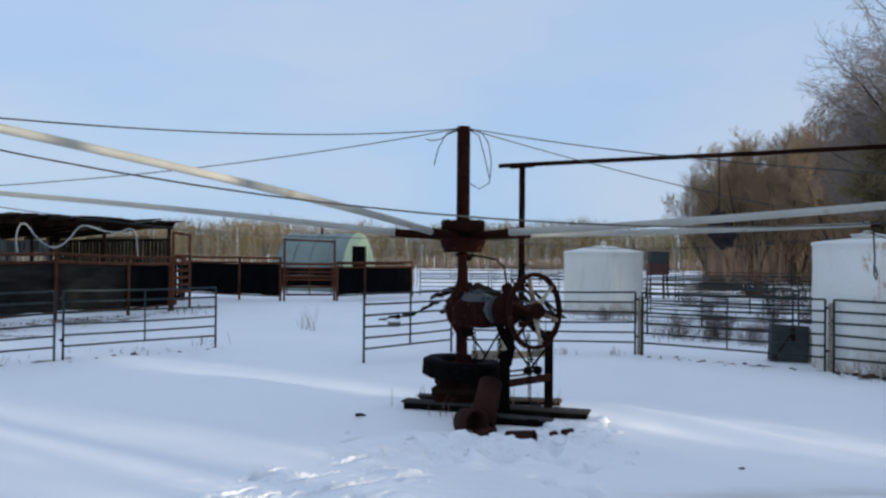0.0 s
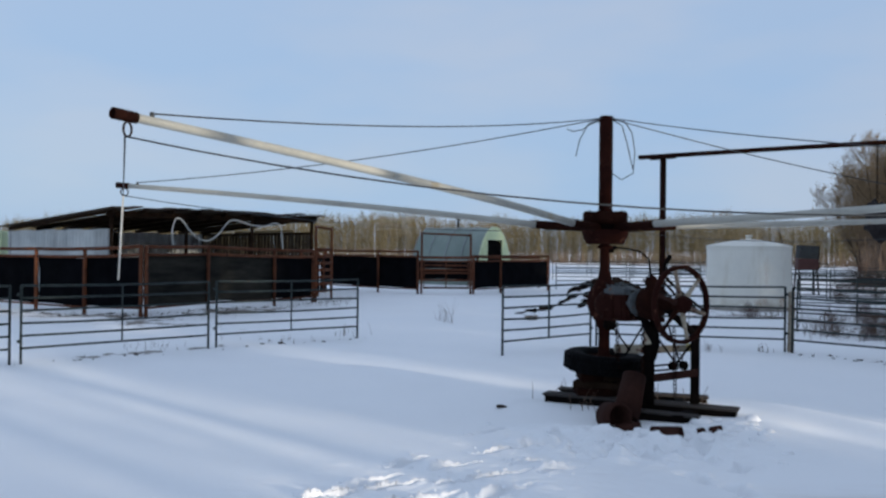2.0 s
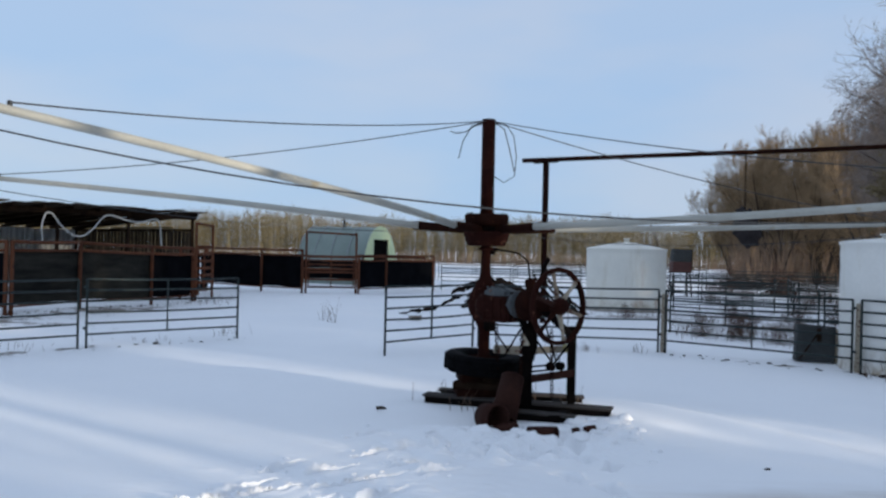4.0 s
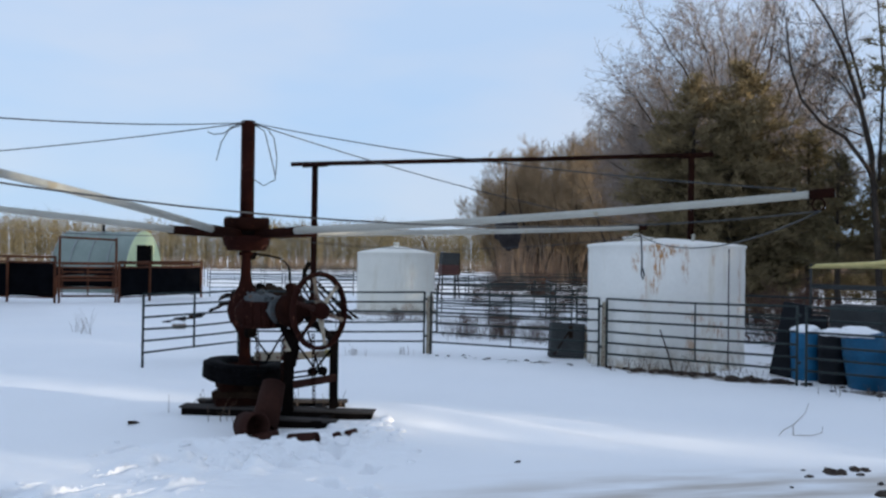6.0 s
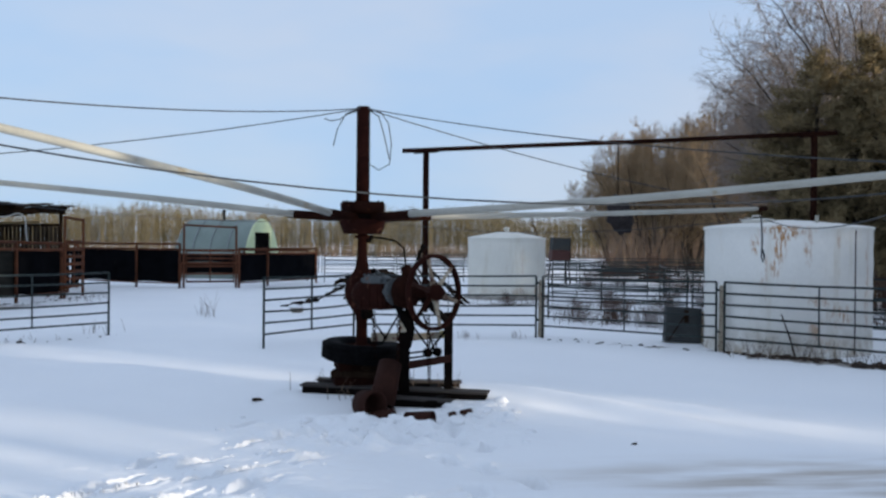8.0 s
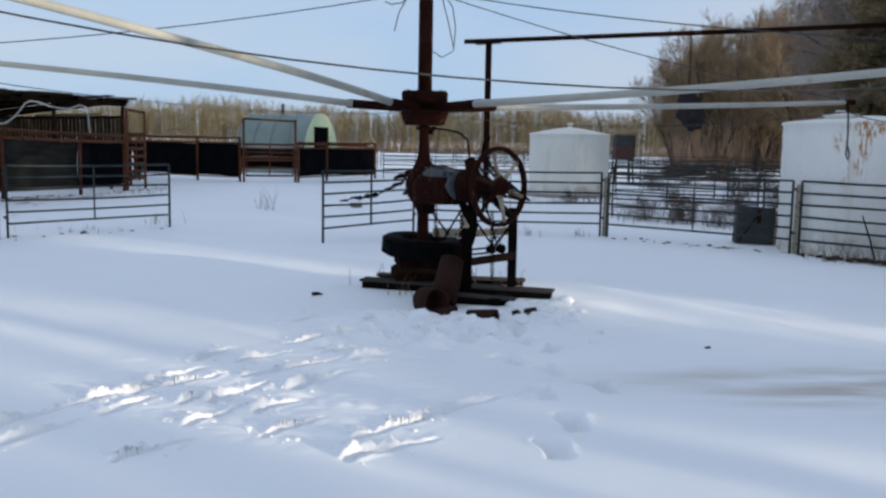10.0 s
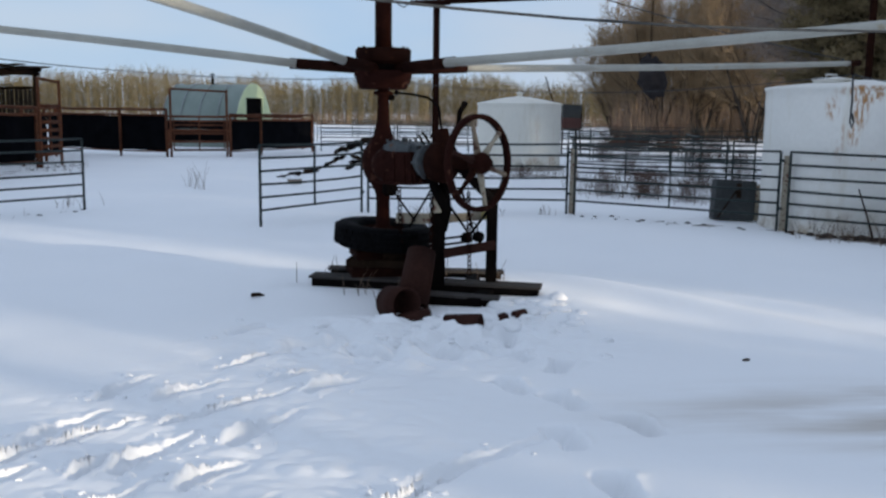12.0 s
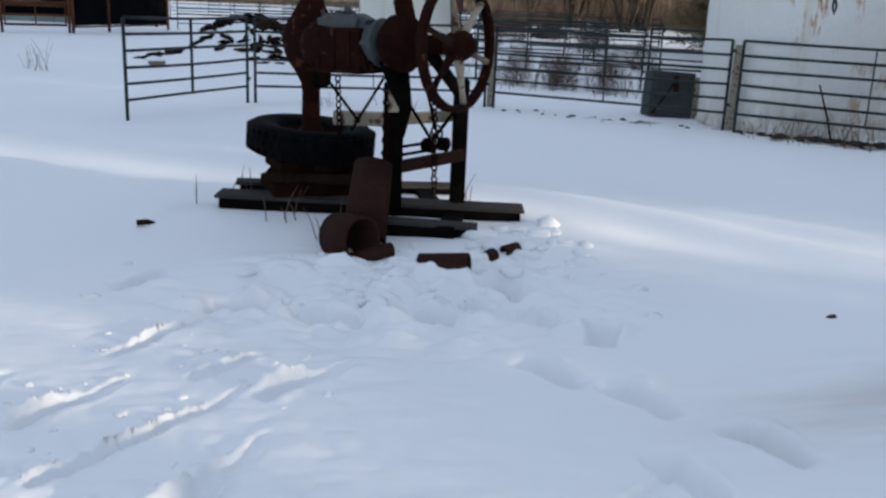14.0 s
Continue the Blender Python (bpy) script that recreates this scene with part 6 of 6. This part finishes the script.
for i, (x, y, s, t) in enumerate(((18.4, 54.0, 0.66, 100), (18.6, 46.0, 0.78, 200), (18.2, 41.0, 0.9, 15), (19.6, 44.5, 0.95, 175))):
    put_tree(TALL[i % 2], "bare_tree", back(x, y, 1.7), s * 1.7, t, "tall bare grey-brown deciduous tree in the shelterbelt", "shelterbelt trees")
for i, (x, y, s, t) in enumerate(((15.8, 53.0, 1.14, 0), (15.3, 48.0, 1.18, 70), (15.6, 43.0, 1.12, 160), (16.2, 38.5, 1.02, 250), (15.8, 58.0, 1.06, 120), (18.2, 48.5, 1.1, 310))):
    put_tree(WILLOW[i % 2], "willow_thicket", back(x, y, 1.7), s * 1.7, t, "dense leafless willow with orange-brown twigs", "shelterbelt willows")
for i, (x, y, s, t) in enumerate(((17.6, 33.0, 0.90, 210), (16.9, 28.4, 0.72, 300), (20.8, 16.5, 0.8, 170), (20.8, 33.0, 0.66, 10), (23.0, 33.4, 0.72, 80), (25.4, 33.0, 0.74, 150), (27.8, 34.0, 0.76, 220))):
    put_tree(PINES[i % 3], "pine_tree", (x, y), s, t, "olive-green pine with uneven boughs", "shelterbelt pines")
for i, (x, y, s, t) in enumerate(((16.15, 28.0, 0.98, 0), (14.4, 28.2, 0.92, 120), (13.75, 28.8, 0.74, 60), (15.3, 27.4, 0.78, 200))):
    put_tree(BROAD[i % 2], "pine_tree", (x, y), s, t, "dense broad-shouldered olive conifer", "shelterbelt pines")
for x, y, s, t in ((18.0, 25.6, 0.62, 10), (19.9, 25.6, 0.64, 100), (21.3, 25.2, 0.68, 200), (18.9, 28.5, 0.74, 40)):
    put_tree(MIDPINE, "pine_tree", (x, y), s, t, "olive pine with boughs above a bare lower trunk", "shelterbelt pines")
BOUGHS = bough_tree((([(0.15, 0, -0.1), (0.0, 0, 2.7), (-0.25, 0, 5.4), (-0.6, 0.1, 6.95), (-1.05, 0.2, 8.3), (-1.5, 0.2, 9.1), (-2.4, 0.1, 10.2)], 0.115, 0.022, 1),
                     ([(-0.4, 0.1, 7.0), (-0.8, 0.4, 8.9), (-1.0, 0.5, 10.6)], 0.05, 0.02, 1), ([(-0.05, 0, 4.3), (-0.5, -0.2, 4.9), (-1.4, -0.4, 5.75), (-2.15, -0.4, 6.1), (-2.75, -0.3, 6.8), (-3.1, -0.3, 7.7), (-3.2, -0.2, 9.0)], 0.07, 0.02, 1),
                     ([(-0.3, 0, 5.8), (-1.2, 0.3, 6.2), (-2.0, 0.5, 6.95)], 0.03, 0.014, 1), ([(-0.45, 0.1, 6.5), (-1.4, -0.2, 7.4), (-2.35, -0.4, 7.75)], 0.03, 0.014, 1), ([(0.1, 0.1, 4.6), (0.45, 0.4, 7.9), (0.25, 0.5, 10.6)], 0.055, 0.02, 1)), 7, BARK)
put_tree(BOUGHS, "bare_tree", (18.2, 24.0), 1.0, 0, "open-crowned bare tree with dark sweeping limbs", "shelterbelt trees")
put_tree(RAGGED, "pine_tree", (18.85, 22.6), 1.0, 60, "tall ragged pine with gaps between its boughs", "shelterbelt pines")
for i, (x, y, s, t) in enumerate(((20.0, 36.0, 1.05, 20), (21.7, 41.0, 0.9, 110))):
    put_tree(DOME[i % 2], "bare_tree", (x, y), s, t, "round-crowned bare tree with a haze of fine twigs", "shelterbelt trees")

BUSH = bare_tree(131, 1.2, 9, 0.6, (3, 2, 2), 2, 0.3, 0.004, SHRUB, trunk_r=0.006)
for i, (x, y, s) in enumerate(((6.2, 22.4, 0.8), (5.5, 23.3, 0.7), (6.9, 21.6, 0.6), (6.6, 23.4, 0.75), (8.6, 25.3, 0.8), (11.0, 28.6, 1.0), (8.2, 30.6, 0.7), (12.2, 35.4, 1.2), (9.4, 38.0, 1.0), (12.4, 44.2, 1.3), (7.6, 44.0, 1.0), (14.6, 40.0, 1.5), (13.2, 50.0, 1.6), (9.8, 52.0, 1.4), (15.2, 47.5, 1.7), (12.0, 22.5, 0.8), (4.6, 29.4, 0.5), (12.4, 19.2, 1.4), (13.4, 20.2, 1.6), (12.9, 21.4, 1.5), (14.2, 21.6, 1.7), (13.8, 19.0, 1.3))):
    bush = put_tree(BUSH, "low_shrub", (x, y), s, 47 * i, "low leafless red-brown shrub poking through snow", "corral shrubs")
    tagged(bush, "low leafless red-brown shrub poking through snow", "shrub", "corral shrubs")

# added unseen trees on the sun side, placed to shade the yard snow
SN = Vector((-SUN_TO.y, SUN_TO.x, 0))
for i, (p, s, sc) in enumerate(((-2.4, 24, 1.3), (0.7, 25, 1.3), (16.0, 25, 1.9), (19.0, 26, 2.0), (22.0, 24, 1.95), (25.0, 25, 1.8), (28.2, 24, 1.25), (30.6, 23, 1.22), (33.0, 24, 1.15), (35.2, 22, 1.1))):
    q = SN * p + SUN_TO * s
    put_tree(PINES[i % 3], "pine_tree", (q.x, q.y), sc, 57 * i, "unseen dark green pine added to shade the yard", "windbreak pines")
# slim casters, spaced to leave a narrow gap for the sun streak
SLIM = [pine(103 + i, 9.0, 0.6, 0.32, 1.45, 1.3) for i in range(2)]
for i, (p, s, sc) in enumerate(((8.3, 23, 1.22), (8.4, 27, 1.22), (12.7, 23, 1.22), (12.8, 26, 1.22), (14.2, 24, 1.25))):
    q = SN * p + SUN_TO * s
    put_tree(SLIM[i % 2], "pine_tree", (q.x, q.y), sc, 83 * i, "unseen slender conifer added to narrow the sun gap", "windbreak pines")
# added high crowns shade arms and mast; low sun passes beneath
HIGH = pine(79, 14.0, 8.2)
for p, s, sc in ((2.0, 25, 1.0), (3.9, 26.5, 1.0), (5.8, 25, 1.0), (8.3, 25, 1.0)):
    q = SN * p + SUN_TO * s
    put_tree(HIGH, "pine_tree", (q.x, q.y), sc, 71 * p, "unseen high-crowned pine with a clear trunk, added to shade the arms", "windbreak pines")

# added bare tree, out of view, thins the sun on the near snow
q = SN * 3.0 + SUN_TO * 28
put_tree(OPEN[1], "bare_tree", (q.x, q.y), 1.0, 20, "unseen tall open-crowned bare tree added to thin the sun", "windbreak trees")

# ---- far aspen wood ----
r5 = np.random.default_rng(21)


def sticks(foot, tip, r0, r1):
    """Many three-sided tapered sticks at once."""
    m = len(foot)
    ang = r5.uniform(0, 6.28, m)
    v = np.zeros((m, 6, 3))
    for i in range(3):
        c, s = np.cos(ang + 2.0944 * i), np.sin(ang + 2.0944 * i)
        side = np.stack([c, s, 0 * c], -1)
        v[:, i] = foot + side * np.reshape(r0, (-1, 1))
        v[:, 3 + i] = tip + side * np.reshape(r1, (-1, 1))
    base = (np.arange(m) * 6)[:, None]
    f = np.concatenate([base + np.array([[i, (i + 1) % 3, 3 + (i + 1) % 3, 3 + i]]) for i in range(3)], 0)
    return v.reshape(-1, 3).tolist(), f.tolist()


def stick_mesh(name, foot, tip, r0, r1, mat):
    v, f = sticks(foot, tip, np.broadcast_to(r0, len(foot)), np.broadcast_to(r1, len(foot)))
    return raw_mesh(name, v, f, mat)


def blade_mesh(name, foot, tip, r0, mat):
    """Fine twigs as single tapered slivers."""
    m = len(foot)
    ang = r5.uniform(0, 6.28, m)
    side = np.stack([np.cos(ang), np.sin(ang), 0 * ang], -1) * r0
    v = np.stack([foot - side, foot + side, tip], 1).reshape(-1, 3)
    return raw_mesh(name, v.tolist(), np.arange(3 * m).reshape(-1, 3).tolist(), mat)


N = 10000
ax = r5.uniform(-135, 150, N)
dp = r5.random(N) ** 1.2
ay = 150 + dp * 45 + 0.0006 * ax * ax
ah = (6.7 + 2.4 * dp) * r5.uniform(0.76, 1.06, N) + 0.7 * np.sin(ax * 0.11) + 0.5 * np.sin(ax * 0.31 + 1) + 0.5 * np.sin(ax * 0.9)
afoot = np.stack([ax, ay, ground_height(ax, ay) - 0.1], -1)
alean = np.stack([r5.normal(0, 0.035, N) * ah, r5.normal(0, 0.035, N) * ah, ah], -1)
wood = thing("aspen_wood", (0, 0, 0), "sunlit leafless aspen wood along the field's far edge", "wood", "", "stuff")
K = 24
tt = r5.uniform(0.22, 0.98, (N, K))
ta = r5.uniform(0, 6.28, (N, K))
tl = ah[:, None] * r5.uniform(0.06, 0.2, (N, K))
tfoot = (afoot[:, None] + alean[:, None] * tt[..., None]).reshape(-1, 3)
ttip = tfoot + np.stack([np.cos(ta) * tl * 0.6, np.sin(ta) * tl * 0.6, tl * 0.9], -1).reshape(-1, 3)
BN = 6000
bx = r5.uniform(-135, 150, BN)
by = 147 + r5.random(BN) * 12 + 0.0006 * bx * bx
bfoot = np.stack([bx, by, ground_height(bx, by) - 0.1], -1)
btip = bfoot + np.stack([r5.normal(0, 0.3, BN), r5.normal(0, 0.3, BN), r5.uniform(0.6, 2.6, BN)], -1)
for nm, me in (("stems", stick_mesh("stems", afoot, afoot + alean, r5.uniform(0.025, 0.05, N), 0.01, ASPEN)), ("twigs", blade_mesh("twigs", tfoot, ttip, 0.03, ASPEN_TWIG))):
    c = new(nm, me)
    c.parent = wood
    c["kind"] = "stuff"
tagged(new("brush_edge", stick_mesh("brush_edge", bfoot, btip, 0.055, 0.02, TWIG)), "brown brush along the foot of the wood", "brush", "", "stuff")

UN = 13000
uy = r5.uniform(72.0, 112.0, UN)
ux = uy * r5.uniform(0.27, 0.9, UN)
far_right = np.arange(UN) < 3800
uy = np.where(far_right, 64 + (uy - 72) * 0.4, uy)
ux = np.where(far_right, uy * r5.uniform(0.62, 0.92, UN), ux)
ufoot = np.stack([ux, uy, ground_height(ux, uy) - 0.05], -1)
utip = ufoot + np.stack([r5.normal(0, 0.6, UN), r5.normal(0, 0.6, UN), r5.uniform(1.0, 4.5, UN)], -1)
tagged(new("shelterbelt_brush", stick_mesh("shelterbelt_brush", ufoot, utip, 0.026, 0.01, TWIG)), "dark leafless undergrowth below the shelterbelt", "brush", "", "stuff")


def flat_limb(v, f, a, b, ra, rb):
    k = len(v)
    ang = r5.uniform(0, 6.28)
    for p, r in ((a, ra), (b, rb)):
        for i in range(3):
            t = ang + 2 * math.pi * i / 3
            v.append((p[0] + r * math.cos(t), p[1] + r * math.sin(t), p[2]))
    for i in range(3):
        j = (i + 1) % 3
        f.append((k + i, k + j, k + 3 + j, k + 3 + i))


# ---- dry weeds ----
wv, wf = [], []


def weed(x, y, n, h, spread_):
    z0 = height_at(x, y)
    for _ in range(n):
        a, l_ = r5.uniform(0, 6.28), h * r5.uniform(0.4, 1.0)
        bx, by = x + r5.normal(0, spread_), y + r5.normal(0, spread_)
        mid = (bx + math.cos(a) * l_ * 0.2, by + math.sin(a) * l_ * 0.2, z0 + l_ * 0.6)
        flat_limb(wv, wf, (bx, by, z0 - 0.02), mid, 0.005, 0.004)
        flat_limb(wv, wf, mid, (mid[0] + math.cos(a) * l_ * 0.25, mid[1] + math.sin(a) * l_ * 0.25, z0 + l_), 0.004, 0.002)


YARD_WEEDS = [(-4.1, 24.5, 9, 0.7, 0.12), (-4.4, 25.2, 7, 0.5, 0.2), (5.9, 22.8, 70, 0.95, 0.5), (6.6, 22.2, 60, 0.8, 0.5), (5.2, 23.8, 40, 0.7, 0.4), (7.3, 21.2, 40, 0.7, 0.4), (0.9, 19.0, 18, 0.22, 0.2), (2.2, 19.0, 14, 0.2, 0.2), (3.2, 19.0, 12, 0.2, 0.15), (7.1, 15.7, 40, 0.4, 0.25), (7.7, 15.2, 40, 0.45, 0.25), (8.4, 14.5, 24, 0.3, 0.2), (-0.2, 11.2, 5, 0.26, 0.1)]
FENCE_WEEDS = [(0.6, 11.6, 8, 0.35, 0.12), (-0.6, 11.9, 5, 0.3, 0.1), (0.1, 10.95, 5, 0.22, 0.15), (1.2, 11.5, 8, 0.3, 0.1), (-8.4, 16.4, 20, 0.15, 0.4), (-6.6, 18.3, 20, 0.15, 0.4), (-5.7, 20.2, 14, 0.3, 0.2), (9.6, 12.6, 30, 0.18, 0.4), (4.8, 30.0, 40, 0.4, 0.5), (5.6, 30.0, 30, 0.5, 0.3), (-9.4, 30.5, 24, 0.25, 0.4), (-9.6, 33.0, 20, 0.25, 0.3)]
for x, y, n, h, s in YARD_WEEDS + FENCE_WEEDS:
    weed(x, y, n, h, s)
tagged(new("dry_weeds", raw_mesh("dry_weeds", wv, wf, DRY_GRASS)), "sparse dry weed stalks poking through snow", "weeds", "", "stuff")

# ---- snow lumps and dirt clods ----


def lumps(name, spots, mat, label, category, seed, squash=0.75):
    r = random.Random(seed)
    verts, faces = [], []
    bm = bmesh.new()
    bmesh.ops.create_icosphere(bm, subdivisions=2, radius=1.0)
    bv_ = [v.co.copy() for v in bm.verts]
    bf_ = [[v.index for v in f.verts] for f in bm.faces]
    bm.free()
    for x, y, rad in spots:
        z = height_at(x, y)
        k = len(verts)
        o = Vector((r.uniform(0, 50), r.uniform(0, 50), 0))
        sx, sy = r.uniform(0.8, 1.5), r.uniform(0.7, 1.2)
        for c in bv_:
            q = 1 + 0.6 * noise.noise(c * 1.2 + o) + 0.15 * noise.noise(c * 3 + o)
            verts.append((x + c.x * rad * q * sx, y + c.y * rad * q * sy, z + rad * (-0.05 if mat is SNOW else 0.1) + c.z * rad * q * squash))
        faces += [[i + k for i in f] for f in bf_]
    me = raw_mesh(name, verts, faces, mat)
    me.polygons.foreach_set("use_smooth", [mat is SNOW] * len(me.polygons))
    return tagged(new(name, me), label, category, "", "stuff")


r6 = random.Random(3)
spots = []
for _ in range(45):
    spots.append((r6.gauss(0.3, 0.75), r6.gauss(9.75, 0.32), abs(r6.gauss(0.012, 0.016)) + 0.008))
for _ in range(60):
    spots.append((r6.gauss(0.75, 0.5), r6.gauss(9.95, 0.24), abs(r6.gauss(0.02, 0.025)) + 0.012))
for _ in range(50):
    spots.append((r6.gauss(1.35, 0.22), r6.gauss(10.35, 0.22), abs(r6.gauss(0.02, 0.03)) + 0.012))
for cx, cy, ln, a in SCUFFS:
    wd = 0.066
    for _ in range(12):
        t = (r6.random() ** 2 * 2.0 - 1.25) * ln
        off = wd * r6.choice((1.5, 1.9, 2.6, -1.9)) + r6.gauss(0, 0.05)
        s, c = math.sin(radians(a)), math.cos(radians(a))
        spots.append((cx + c * t - s * off, cy + s * t + c * off, min(abs(r6.gauss(0.008, 0.011)), 0.022) + 0.006))
lumps("snow_lumps", spots, SNOW, "broken crumbs of kicked-up snow", "snow", 5, 0.7)
clods = [(5.60, 7.97, 0.075), (5.66, 7.92, 0.06), (5.72, 7.98, 0.05), (5.92, 8.02, 0.06), (6.02, 8.0, 0.045), (5.54, 7.15, 0.06), (5.60, 7.18, 0.05), (5.30, 7.85, 0.035), (5.80, 7.5, 0.035), (6.1, 7.6, 0.03), (5.85, 7.85, 0.03), (6.5, 8.2, 0.035), (6.3, 7.9, 0.03), (5.3, 6.8, 0.06), (6.0, 7.2, 0.025), (4.9, 7.5, 0.02),
         (5.4, 8.1, 0.02), (2.73, 8.82, 0.024)]
lumps("dirt_clods", clods, DUNG, "dark frozen clods scattered on the snow", "clods", 8, 0.6)
foot = []
for _ in range(120):
    t = r6.random()
    foot.append((6.75 + (8.95 - 6.75) * t + r6.gauss(0.1, 0.12), 16.45 + (13.6 - 16.45) * t + r6.gauss(0.1, 0.1), abs(r6.gauss(0.035, 0.035)) + 0.012))
for (x0, y0), (x1, y1), k in (((-16.5, 24.6), (-12.3, 22.7), 90), ((-12.3, 22.7), (-10.6, 29.0), 110), ((-10.6, 29.2), (-9.8, 34.2), 60), ((-9.5, 13.7), (-5.3, 19.7), 40), ((4.0, 18.7), (6.5, 16.6), 25), ((9.1, 13.3), (11.0, 10.8), 50)):
    for _ in range(k):
        t = r6.random()
        foot.append((x0 + (x1 - x0) * t + r6.gauss(0, 0.16), y0 + (y1 - y0) * t + r6.gauss(0, 0.22), abs(r6.gauss(0.008, 0.016)) + 0.006))
lumps("earth_clods", foot, DUNG, "bare frozen earth along the fence foot", "clods", 9, 0.5)
bm = bmesh.new()
tube(bm, [(0, 0, 0.0), (0.06, 0.1, 0.10), (0.22, 0.1, 0.24), (0.30, 0.16, 0.34)], [0.006, 0.005, 0.004, 0.003], 6)
tube(bm, [(0.06, 0.1, 0.10), (-0.1, 0.05, 0.06), (-0.22, -0.05, 0.0)], [0.005, 0.004, 0.003], 6)
tube(bm, [(0.0, 0.0, 0.0), (0.2, -0.08, 0.01), (0.36, -0.02, 0.03), (0.37, -0.02, 0.11)], [0.005, 0.004, 0.004, 0.003], 6)
solid("twig", bm, WOOD, "forked bare twig lying on the snow", "twig", at=(6.35, 9.75, height_at(6.35, 9.75)))
